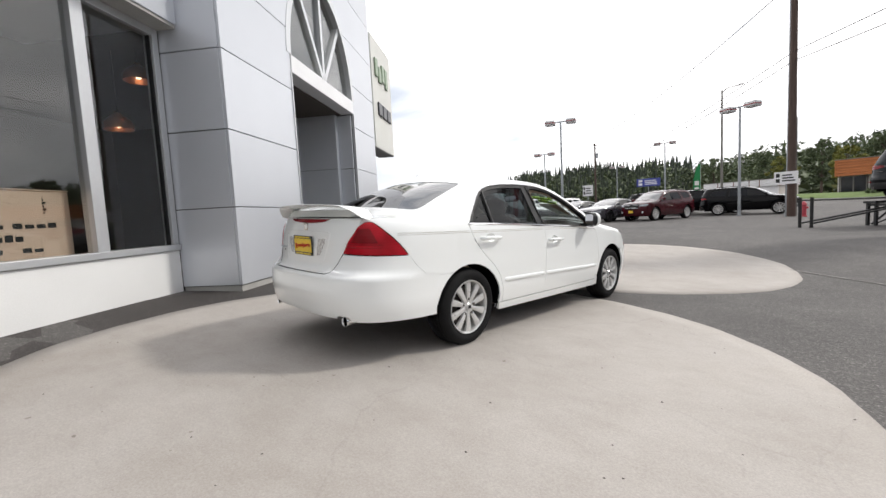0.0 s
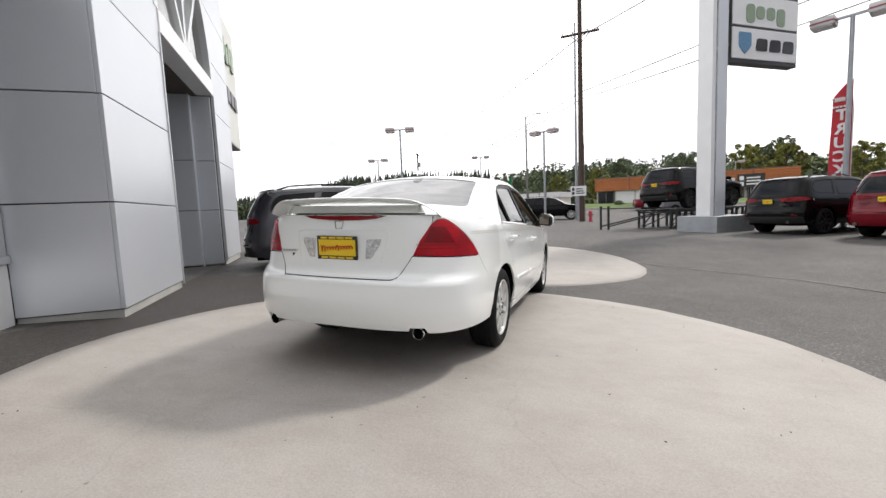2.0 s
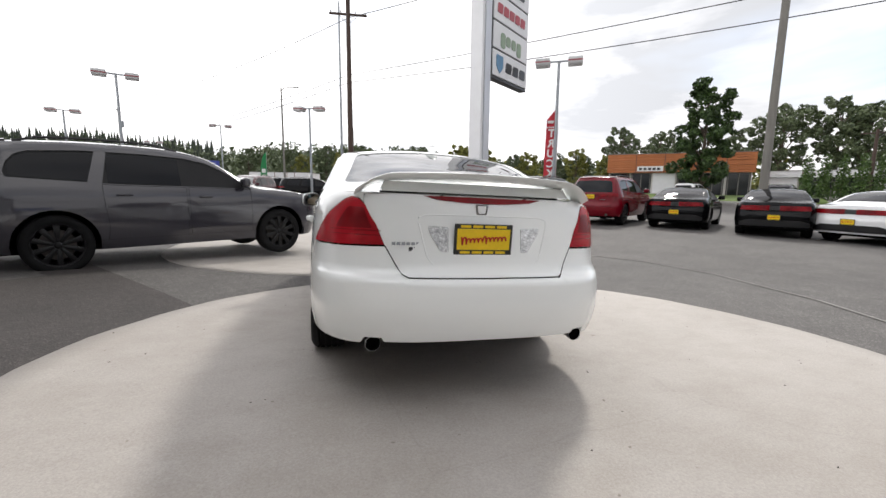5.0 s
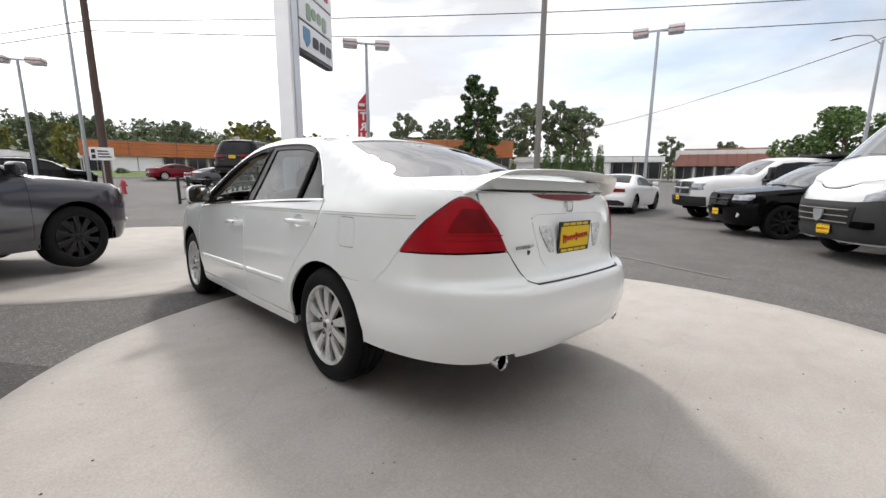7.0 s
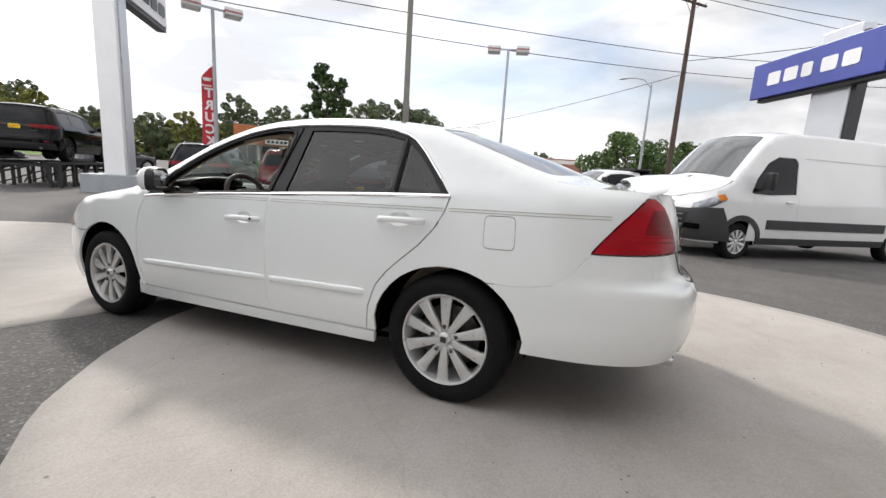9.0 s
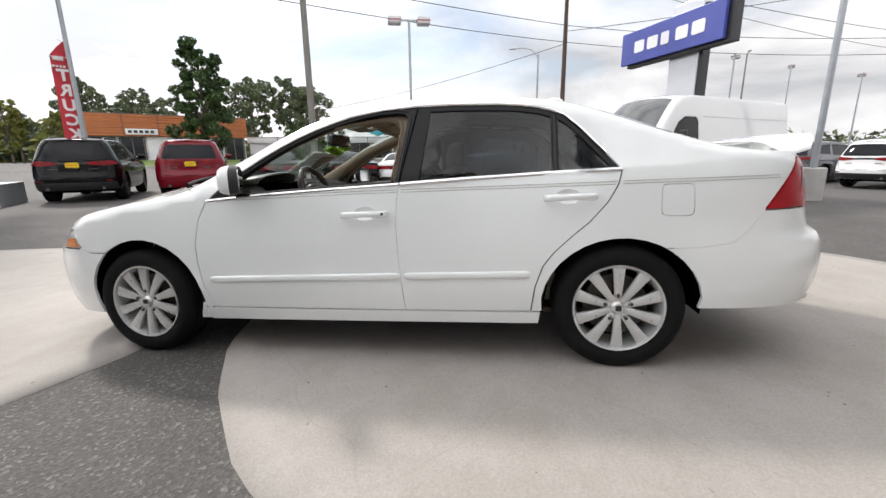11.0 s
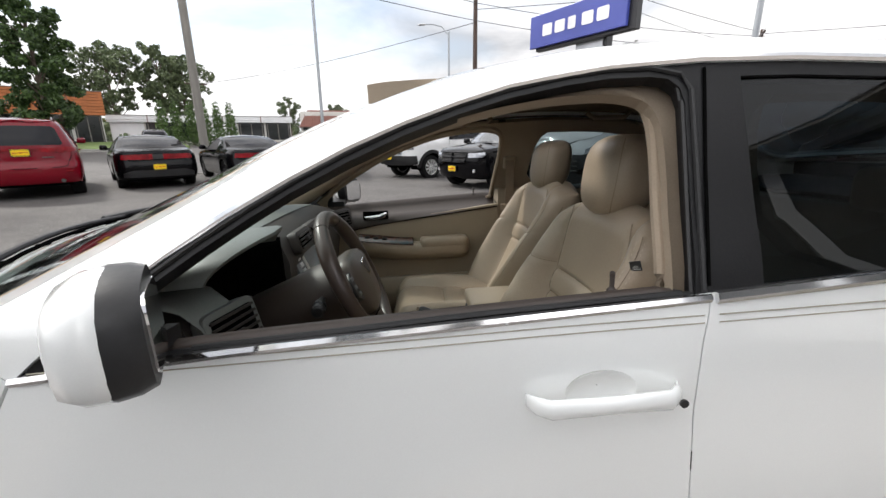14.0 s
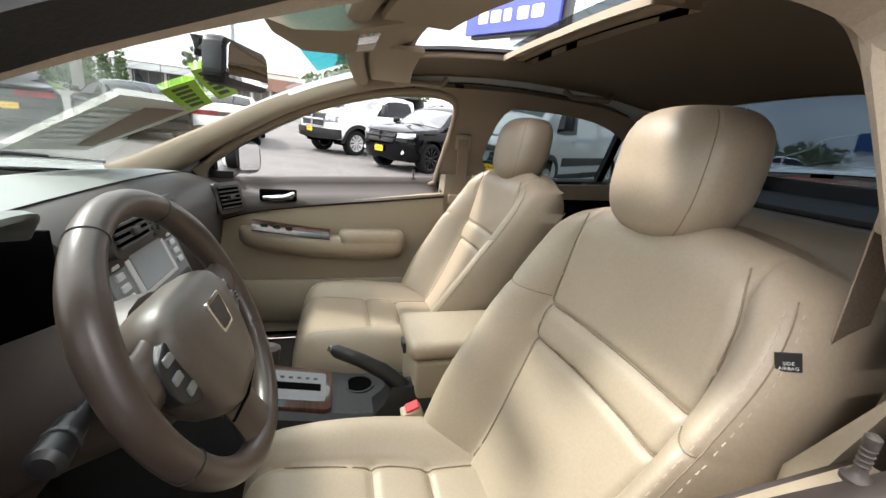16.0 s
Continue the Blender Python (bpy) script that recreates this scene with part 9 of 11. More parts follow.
    if kind == "van":
        skin("front_bumper", fwrap([(0, 0.93), (0.55, 0.93), (0.80, 0.97), (0.95, 0.98), (0.965, 0.8), (0.965, zb + 0.04), (0, zb + 0.04)]), ffull, M_GREYPLAST, car, "dark grey plastic bumper", (), 0.10, 0, 0.02, 0.024)
    if kind == "pickup":
        skin("front_bumper", fwrap([(0, 0.80), (0.7, 0.80), (0.95, 0.80), (0.95, 0.55), (0, 0.52)]), ffull, M_BLACK, car, "black steel bumper", (), 0.10, 0, 0.05, 0.09)
        part("chassis", join(box_bm((-0.45, -3.2, 0.45), (-0.33, 0.5, 0.62)), box_bm((0.33, -3.2, 0.45), (0.45, 0.5, 0.62))), M_BLKSTEEL, car)
        part("dump_body", join(box_bm((-1.05, -3.3, 0.95), (1.05, -0.95, 1.05), 0.01), box_bm((-1.05, -0.98, 1.05), (1.05, -0.90, 2.05), 0.01), box_bm((-1.05, -3.3, 1.05), (-0.99, -0.95, 1.75), 0.01), box_bm((0.99, -3.3, 1.05), (1.05, -0.95, 1.75), 0.01), box_bm((-0.9, -1.0, 2.0), (0.9, -0.35, 2.06), 0.01)), M_BLKSTEEL, car, "black steel dump body")
    gr = skin("grille", fwrap([(0, gz[0]), (gz[2], gz[0]), (gz[2] - 0.05, gz[1]), (0, gz[1])]), ffull, M_BLACK, car, "", (), 0.10, 0, 0.01, 0.036 if kind == "van" else 0.012)
    lift = 0.05 if kind == "van" else 0.028
    for i in range(3):
        z = gz[1] + (gz[0] - gz[1]) * (i + 0.5) / 3
        Q = []
        for x in np.linspace(-gz[2] * 0.9, gz[2] * 0.9, 9):
            p = fn(sh.s_x(max(0.002, abs(x)), z, True), z)
            Q.append((float(x), p[1] + lift, z))
        part("grille_bar", tube_bm(Q, 0.012, 6), M_STEELBR if kind == "van" else (M_CHROME if kind == "suv" and rims is not M_DARKALLOY else M_DARKALLOY), gr)
    if kind == "pickup" or (kind == "suv" and plate == "front"):
        zc, hh = (gz[0] + gz[1]) / 2, 0.035 if kind == "pickup" else 0.022
        cross_mat = M_STEEL if kind == "pickup" else M_DARKALLOY
        part("grille_post", box_bm((-hh, fn(fm, zc)[1] + 0.01, gz[1]), (hh, fn(fm, zc)[1] + 0.06, gz[0]), 0.01), cross_mat, gr)
        Q = [(float(x), fn(sh.s_x(max(0.002, abs(x)), zc, True), zc)[1] + 0.035, zc) for x in np.linspace(-gz[2] * 0.94, gz[2] * 0.94, 11)]
        part("grille_crossbar", tube_bm(Q, hh, 8), cross_mat, gr, smooth=True)
        ring = [(gz[2], gz[0]), (gz[2] - 0.05, gz[1])]
        Q = [(float(x), gz[0]) for x in np.linspace(-gz[2], gz[2], 9)] + [(float(x), gz[1]) for x in np.linspace(gz[2] - 0.05, -gz[2] + 0.05, 9)]
        Q = [(x, fn(sh.s_x(max(0.002, abs(x)), z, True), z)[1] + 0.02, z) for x, z in Q + Q[:1]]
        part("grille_frame", tube_bm(Q, 0.022, 8), cross_mat, gr, "frame round the grille", smooth=True)
    if kind == "van":
        pe = fn(fm, 0.72)[1] + 0.05
        part("front_badge", prism_bm(rounded([(-0.11, 0.80), (0.11, 0.80), (0.08, 0.66), (0.0, 0.60), (-0.08, 0.66)], 0.03), pe, pe + 0.02, axis="y"), M_STEEL, gr, "pale shield-shaped badge")
        part("bumper_step", join(*[box_bm((min(sg * 0.52, sg * 0.80), fn(sh.s_x(0.80, 0.62, True), 0.62)[1] - 0.02, 0.56), (max(sg * 0.52, sg * 0.80), fn(sh.s_x(0.52, 0.62, True), 0.62)[1] + 0.03, 0.66), 0.02) for sg in (-1, 1)]), M_VOID, car)
    part("underbody", box_bm((-0.72, -2.3 if kind != "pickup" else -0.7, zb - 0.02), (0.72, 2.1, zb + 0.06)), M_VOID, car)
    if plate in ("rear", "both"):
        z = {"suv": 1.02, "coupe": 0.60, "van": 0.6, "pickup": 0.6}[kind]
        p = fn(sh.sr() + 0.002, z)
        dealer_plate(car, facing((0, p[1] - 0.03, z), (0, -1, -0.05)))
    if plate in ("front", "both"):
        z = {"suv": 0.56, "coupe": 0.5, "van": 0.50, "pickup": 0.74}[kind]
        p = fn(sh.sf() - 0.002, z)
        dealer_plate(car, facing((-0.10 if kind == "van" else 0, p[1] + (0.12 if kind == "pickup" else 0.045), z), (0, 1, 0)))
    # wipers
    for x in (-0.35, 0.25):
        a, b = Vector(T(sc[0] - 0.01, x / 0.8)), Vector(T(sc[0] - 0.03, x / 0.8 + 0.55))
        part("wiper", tube_bm([a + Vector((0, 0.02, 0.02)), b + Vector((0, 0.02, 0.02))], 0.008, 6), M_BLACK, car)
    return car


SUV_ROW = 54.0
vehicle("suv", "suv_car", "granite grey three-row suv on black wheels beside the entrance", M_BODYGREY, place(-3.35, 3.63, 58.5), plate="none", style="ten", scale=(1.0, 0.965, 1.0))
vehicle("suv", "suv_car", "black suv with yellow dealer plate parked in the row", M_BODYBLK, place(7.2 + 1.18, 11.15 + 0.86, SUV_ROW), scale=(1.0, 0.955, 0.98), group="row of parked cars")
vehicle("suv", "suv_car", "deep red three-row suv with yellow dealer plate", M_BODYRED, place(8.95 + 1.23, 9.15 + 0.89, SUV_ROW), group="row of parked cars")
c1 = vehicle("coupe", "coupe_car", "black muscle coupe with full-width tail lamps", M_BODYBLK, place(11.1 + 1.19, 7.6 + 0.87, SUV_ROW), group="row of parked cars")
c2 = copy_thing(c1, place(12.3 + 1.19, 5.25 + 0.87, SUV_ROW))
tagged(c2, "second black muscle coupe farther along the row")
vehicle("coupe", "saloon_car", "white sports saloon with dark lamp band", M_BODYWHT, place(13.6 + 1.19, 2.75 + 0.87, 84.0), group="row of parked cars")
FACE = -38.0
back = Vector((math.sin(radians(FACE)), math.cos(radians(FACE)), 0))
def nose(x, y, L):
    """Centre of a vehicle whose nose stands at (x, y) and which looks along FACE."""
    p = Vector((x, y, 0)) - back * L
    return place(p.x, p.y, FACE)
vehicle("van", "cargo_van", "tall white cargo van with dark grey plastic bumper", M_BODYWHT, nose(7.42, -2.78, 2.56), plate="front", rims=M_ALLOY, lower=M_GREYPLAST, scale=(1.0, 1.0, 1.06))
vehicle("suv", "suv_car", "black suv facing out with dark wheels and yellow plate", M_BODYBLK, nose(9.70, -0.80, 2.46), plate="front")
vehicle("pickup", "dump_truck", "white work truck with black flares and dump body", M_BODYWHT, nose(13.0, 1.0, 2.98), plate="front", rims=M_ALLOY)
RAMP_Z = 0.80
vehicle("suv", "suv_car", "black suv displayed on a raised steel ramp", M_BODYBLK, place(4.5 + 1.05, 15.6 + 1.05, 45, RAMP_Z + 0.02), scale=(1.0, 0.955, 0.98))
vehicle("suv", "suv_car", "maroon suv facing out in the far row", M_BODYMAROON, place(-5.6, 23.3, 196), plate="front", rims=M_ALLOY)
b1 = vehicle("suv", "suv_car", "black suv seen side-on in the far row", M_BODYBLK, place(-1.9, 28.4, 82), plate="none", rims=M_ALLOY)
f1 = vehicle("coupe", "saloon_car", "dark grey saloon facing out in the far row", M_BODYGREY, place(-8.2, 22.6, 190), plate="front")
w1 = vehicle("suv", "suv_car", "white suv with red lamps parked by the lamp post", M_BODYWHT, place(15.6, -15.4, 150), plate="none", rims=M_ALLOY)
g1 = vehicle("suv", "suv_car", "blue-grey suv parked beyond the van", M_BODYGREY, place(18.6, -14.6, 150), plate="none", rims=M_ALLOY)
vehicle("coupe", "saloon_car", "red saloon standing before the orange-fronted shop", M_BODYRED, place(7.4, 41.0, 84), plate="none", rims=M_ALLOY, group="distant parked cars")
for i, (src, x, y, az) in enumerate(((b1, -4.6, 30.6, 70), (b1, -8.0, 32.0, 75), (f1, -11.5, 24.5, 192), (w1, -14.5, 27.0, 190), (f1, 8.5, 33.0, 80), (g1, 14.5, 30.0, 85), (f1, -18, 30, 188), (w1, -22, 33, 188),
                                   (g1, 33, 20, 60), (w1, 30.0, 25.5, 62), (w1, 27.0, -20.0, 150), (g1, 22.0, -17.0, 150), (w1, 24.5, -24.0, 150), (f1, 31.0, -14.0, 150), (f1, -3.0, -40.0, 90), (g1, 20.0, 42.0, 85), (w1, 26.0, -36.0, 200), (g1, 29.5, -34.5, 200), (w1, 33.0, -33.0, 200))):
    o = copy_thing(src, place(x, y, az))
    tagged(o, {b1: "black suv parked in the distance", f1: "dark saloon parked in the distance", w1: "white suv parked in the distance", g1: "grey suv parked in the distance"}[src], group="distant parked cars")


# posts, signs and the ramp on the lot ------------------------------------
def lamp_post(x, y, h, turn, label, base=False, heads=2, mat=None):
    z = ground_z(x, y)
    lp = thing("lamp_post", label, "lamp post", Matrix.Translation((x, y, z)), group="lot lamp posts")
    H = h - z
    part("pole", join(tube_bm([(0, 0, 0), (0, 0, H - 0.1)], [0.085, 0.06], 12), lathe_bm([(0.0, 0.16), (0.03, 0.16), (0.05, 0.10), (0.10, 0.09)], 16, axis="z")), mat or M_STEEL, lp, smooth=True, angle=40)
    if base:
        part("footing", moved(lathe_bm([(-0.1, 0.30), (0.85, 0.30), (0.88, 0.27), (0.88, 0.05)], 24, axis="z"), Matrix.Identity(4)), M_KERB, lp, "round concrete footing", smooth=True, angle=40)
    R = Matrix.Rotation(radians(-turn), 4, "Z")
    part("cross_arm", moved(box_bm((-0.42, -0.035, H - 0.16), (0.42, 0.035, H - 0.08), 0.01), R), mat or M_STEEL, lp)
    for sg in ((-1, 1) if heads == 2 else (1,)):
        hd = part("lamp_head", moved(box_bm((sg * 0.72 - 0.32, -0.30, H - 0.30), (sg * 0.72 + 0.32, 0.30, H), 0.03), R), M_LAMPHEAD, lp, smooth=True)
        part("red_stripe", moved(box_bm((sg * 0.72 - 0.325, -0.305, H - 0.19), (sg * 0.72 + 0.325, 0.305, H - 0.13)), R), M_LAMPRED, hd, "red stripe")
        part("lens", moved(box_bm((sg * 0.72 - 0.26, -0.24, H - 0.315), (sg * 0.72 + 0.26, 0.24, H - 0.302)), R), M_CLEARLENS, hd)
    return lp


lamp_post(9.56, 13.66, 7.14, 32, "grey lamp post with two red-striped box heads behind the suv row")
lamp_post(19.1, 4.42, 7.8, 72, "grey lamp post with two red-striped box heads by the coupes")
lamp_post(-11.9, 23.2, 7.27, -20, "grey lamp post with two box heads in the far row")
lamp_post(10.0, -8.92, 10.5, 20, "tall grey lamp post on a round concrete footing", True)
lamp_post(-2.0, 26.3, 6.6, 25, "grey lamp post with two box heads beside the street")
for x, y, h in ((-20.3, 34.8, 6.9), (-11.6, 44.3, 7.5), (-24.0, 62.0, 7.2), (36.1, -18.3, 8.8), (47.6, -28.9, 9.8), (44.0, -33.0, 8.2), (20.0, 66.0, 6.5)):
    lamp_post(x, y, h, -15 if x < 0 else 30, "distant grey lamp post with box heads", heads=2 if x < 0 else 1)


def street_pole(x, y, h, r0, r1, label, mat, arm=None):
    p = thing("street_lamp" if arm else "steel_pole", label, "street lamp" if arm else "pole", Matrix.Translation((x, y, ground_z(x, y))))
    H = h - ground_z(x, y)
    part("pole", tube_bm([(0, 0, 0), (0, 0, H * 0.5), (0, 0, H)], [r0, (r0 + r1) / 2, r1], 14), mat, p, smooth=True)
    part("base_plate", box_bm((-r0 * 1.9, -r0 * 1.9, 0), (r0 * 1.9, r0 * 1.9, 0.03), 0.005), mat, p)
    if arm:
        ax, ay, dz = arm
        a = part("arm", tube_bm([(0, 0, H - 0.25), (ax * 0.3, ay * 0.3, H + dz * 0.6), (ax * 0.7, ay * 0.7, H + dz * 0.95), (ax, ay, H + dz)], 0.035, 8), mat, p, smooth=True)
        d = Vector((ax, ay, 0)).normalized()
        part("lamp_head", loft_bm([[Vector((ax, ay, H + dz)) + d * t + Vector((-d.y, d.x, 0)) * w * c + Vector((0, 0, k * w * 0.5)) for c, k in ((-1, 0), (-0.6, 0.7), (0.6, 0.7), (1, 0), (0.5, -0.5), (-0.5, -0.5))] for t, w in ((0, 0.05), (0.15, 0.14), (0.45, 0.15), (0.62, 0.08))]), M_LAMPHEAD, a, smooth=True)
    return p


street_pole(15.8, 8.36, 15.0, 0.16, 0.11, "tall bare weathered steel pole between the parked cars", M_STEELBR)
street_pole(-4.6, 34.8, 9.5, 0.10, 0.06, "dark slim street lamp beside the road", M_STEELBR, (0.9, -0.3, 0.05))
street_pole(0.13, 27.5, 14.0, 0.10, 0.06, "slim grey steel pole beside the utility pole", M_STEEL)
street_pole(31.2, -2.6, 8.4, 0.11, 0.06, "grey street lamp with a curved arm beside the utility pole", M_STEEL, (0.6, 1.6, 0.6))
street_pole(41.0, -21.5, 9.6, 0.10, 0.06, "slim dark street lamp far along the road", M_STEELBR, (-0.9, 0.3, 0.05))


def utility_pole(x, y, h, arm_az, label, lean=0.0, arms=1, kit=False):
    z = ground_z(x, y)
    p = thing("utility_pole", label, "utility pole", Matrix.Translation((x, y, z)) @ Matrix.Rotation(radians(lean), 4, "Y"))
    H = h - z
    part("pole", tube_bm([(0, 0, -0.1), (0, 0, H * 0.4), (0, 0, H)], [0.19, 0.165, 0.12], 14), M_WOODPOLE, p, smooth=True)
    R = Matrix.Rotation(radians(-arm_az), 4, "Z")
    for k in range(arms):
        za = H - (2.6 if H > 14 and arms == 1 else 0.35) - 0.9 * k
        ca = part("cross_arm", moved(box_bm((-1.15, -0.06, za - 0.06), (1.15, 0.06, za + 0.06), 0.01), R), M_WOODPOLE, p)
        for u in (-1.05, -0.45, 0.45, 1.05):
            part("insulator", moved(lathe_bm([(0, 0.03), (0.05, 0.035), (0.07, 0.055), (0.10, 0.05), (0.15, 0.03), (0.17, 0.01)], 10, axis="z"), R @ Matrix.Translation((u, 0, za + 0.06))), M_LAMPHEAD, ca, smooth=True)
        part("brace", moved(tube_bm([(-0.6, 0.08, za), (0, 0.16, za - 0.55)], 0.02, 6), R), M_STEEL, p)
        part("brace", moved(tube_bm([(0.6, 0.08, za), (0, 0.16, za - 0.55)], 0.02, 6), R), M_STEEL, p)
    if kit:
        part("transformer", moved(lathe_bm([(H - 2.6, 0.02), (H - 2.6, 0.22), (H - 1.75, 0.22), (H - 1.70, 0.10)], 18, axis="z"), Matrix.Translation((0.36, 0, 0))), M_STEEL, p, smooth=True, angle=40)
    part("conduit", tube_bm([(0.20, 0.03, 0), (0.17, 0.03, min(5.0, H * 0.5))], 0.03, 8), M_STEELBR, p)
    return p


utility_pole(0.6, 24.0, 14.5, 5, "dark weathered wooden utility pole with one cross arm")
utility_pole(30.2, -4.4, 14.5, 45, "tall dark wooden utility pole beside the road", 1.0, 2)
utility_pole(34.5, -29.5, 9.6, 30, "leaning wooden utility pole down the road", 2.5)
utility_pole(-29.7, 66.7, 12.0, 80, "far wooden utility pole with transformers", arms=1, kit=True)
utility_pole(50.5, 24.5, 7.4, 60, "short dark utility pole behind the hedge")


def wire(a, b, sag, r=0.022):
    a, b = Vector(a), Vector(b)
    P = [a.lerp(b, t) - Vector((0, 0, 4 * sag * t * (1 - t))) for t in np.linspace(0, 1, 15)]
    tagged(part("power_wire", tube_bm(P, r, 5), M_WIRE, None, "", True), "black overhead power cable sagging between poles", "cable", "overhead cables")


P1, P2 = (0.6, 24.0), (30.2, -4.4)
for z1, z2, sag in ((8.3, 10.0, 0.35), (7.85, 8.9, 0.55), (11.7, 13.9, 0.5)):
    wire((P1[0], P1[1], z1), (P2[0], P2[1], z2), sag)
    wire((P1[0], P1[1], z1), (-29.7, 66.7, z1 + 1.2 if z1 > 9 else z1 - 0.2), 0.9)
    wire((P2[0], P2[1], z2), (34.5, -29.5, min(9.2, z2 - 1.0)), 0.4)
wire((P2[0] + 0.4, P2[1] - 0.3, 13.6), (56.0, -52.0, 11.0), 0.9)
wire((P2[0], P2[1], 9.6), (23.0, -40.0, 12.0), 0.5)
wire((P2[0], P2[1], 13.4), (8.0, -46.0, 12.5), 0.5)
wire((P2[0], P2[1], 8.8), (50.5, 24.5, 7.0), 0.5)
wire((34.5, -29.5, 9.2), (14.0, -62.0, 9.5), 0.5)

# pylon sign
def pylon():
    p = thing("pylon_sign", "tall silver pylon with stacked white brand panels", "sign", Matrix.Translation((5.6, 12.8, ground_z(5.6, 12.8))) @ Matrix.Rotation(radians(38.0), 4, "Z"))
    z0 = 0.0
    part("pedestal", box_bm((-0.95, -0.80, z0 - 0.1), (0.80, 0.80, 0.55), 0.015), M_STEEL, p, "grey sheet-metal pedestal")
    part("pillar", box_bm((-0.42, -0.30, 0.55), (0.02, 0.34, 10.6), 0.01), M_PANEL, p)
    part("pillar_face", box_bm((-0.62, -0.26, 0.55), (-0.45, 0.30, 10.6), 0.01), M_SIGNWHITE, p, "white pillar face")
    part("pillar_slot", box_bm((-0.455, -0.24, 0.55), (-0.41, 0.28, 10.6)), M_SIGNBOX, p)
    for k in range(9):
        part("slot_tie", box_bm((-0.46, -0.285, 0.9 + k * 1.05), (-0.41, -0.243, 1.0 + k * 1.05), 0.004), M_FRAME, p)
    zb = 5.95
    part("sign_backing", box_bm((0.30, -0.16, zb - 0.10), (3.55, 0.16, zb + 4.55), 0.01), M_SIGNBOX, p)
    for k in range(4):
        part("bracket", box_bm((0.0, -0.10, zb + 0.45 + k * 1.1), (0.34, 0.10, zb + 0.55 + k * 1.1), 0.005), M_STEEL, p)
    for k in range(4):
        z = zb + 0.04 + 1.12 * k
        pn = part("brand_panel", box_bm((0.34, -0.20, z), (3.52, 0.20, z + 1.04), 0.015), M_SIGNWHITE, p, "white brand panel with plain shapes")
        for y in (-0.203,):
            if k == 0:
                sh = rounded([(0.62, z + 0.88), (1.20, z + 0.88), (1.20, z + 0.42), (0.91, z + 0.14), (0.62, z + 0.42)], 0.06)
                part("brand_shape", prism_bm(sh, y - 0.02, y + 0.004, axis="y"), M_LOGOBLUE, pn, "blue shield shape")
                for i in range(3):
                    u = 1.42 + i * 0.66
                    part("brand_shape", prism_bm(rounded([(u, z + 0.30), (u + 0.56, z + 0.30), (u + 0.56, z + 0.72), (u + 0.06, z + 0.72)], 0.10), y - 0.02, y + 0.004, axis="y"), M_LOGODK, pn, "dark rounded block")
            elif k == 1:
                for i, (u, hh, dz) in enumerate(((0.95, 0.62, 0.10), (1.42, 0.42, 0.26), (1.92, 0.42, 0.26), (2.42, 0.60, 0.08))):
                    part("brand_shape", prism_bm(rounded([(u, z + dz), (u + 0.40, z + dz), (u + 0.40, z + dz + hh), (u, z + dz + hh)], 0.15), y - 0.02, y + 0.004, axis="y"), M_LOGOGRN, pn, "green rounded block")
            elif k == 2:
                for i in range(5):
                    u = 0.62 + i * 0.52
                    part("brand_shape", prism_bm(rounded([(u, z + 0.32), (u + 0.42, z + 0.32), (u + 0.45, z + 0.70), (u + 0.03, z + 0.70)], 0.06), y - 0.02, y + 0.004, axis="y"), M_LOGORED, pn, "red block")
            else:
                part("brand_shape", prism_bm(rounded([(0.8, z + 0.3), (3.0, z + 0.3), (3.0, z + 0.62), (0.8, z + 0.62)], 0.1), y - 0.02, y + 0.004, axis="y"), M_LOGODK, pn)


pylon()

# feather flag
def flag():
    f = thing("feather_flag", "tall red feather flag with white lettering", "flag", Matrix.Translation((9.45, 14.0, ground_z(9.45, 14.0))) @ Matrix.Rotation(radians(-32), 4, "Z"))
    H = 5.0
    part("flag_pole", tube_bm([(0.36, 0, 0), (0.36, 0, H * 0.8), (0.30, 0, H - 0.2), (0.1, 0, H)], [0.02, 0.016, 0.01, 0.006], 8), M_LAMPHEAD, f, smooth=True)
    def at(u, z):
        return Vector((u, 0.05 * math.sin(z * 2.1 + u * 3), z))
    rows = []
    for z in np.linspace(0.75, H, 34):
        w = 0.50 * min(1.0, ((H + 0.02 - z) / 0.55)) ** 0.8
        tilt = -0.06 * (H - z)
        rows.append([at(0.34 - w * (1 - c) + tilt * (1 - c) * 0.3, z) + Vector((0, d, 0)) for c, d in ((0, -0.003), (0.5, -0.003), (1, -0.003), (1, 0.003), (0.5, 0.003), (0, 0.003))])
    cloth = part("cloth", loft_bm(rows), M_FLAGRED, f, smooth=True, angle=50)
    part("emblem_ring", moved(lathe_bm([(-0.005, 0.16), (0.005, 0.16), (0.005, 0.22), (-0.005, 0.22)], 28, axis="y", close=True), Matrix.Translation((0.02, 0.0, 4.42))), M_FLAGWHT, cloth, "white ring")
    part("emblem_bar", box_bm((-0.12, -0.02, 4.32), (0.16, 0.02, 4.44), 0.02), M_FLAGWHT, cloth)
    for k in range(4):
        part("small_print", box_bm((-0.16 + 0.09 * k, -0.045, 4.11), (-0.10 + 0.09 * k, 0.03, 4.17)), M_FLAGWHT, cloth)
    for k, ch in enumerate("TRUCKS"):
        z = 3.86 - k * 0.475
        bm = text_bm(ch, 0.50, 0.045, 0.016)
        part("letter", moved(bm, Matrix.Translation(at(0.075, z)) @ Matrix.Rotation(radians(90), 4, "X") @ Matrix.Scale(-1, 4, (1, 0, 0))), M_FLAGWHT, cloth, "white letter seen from behind")


flag()

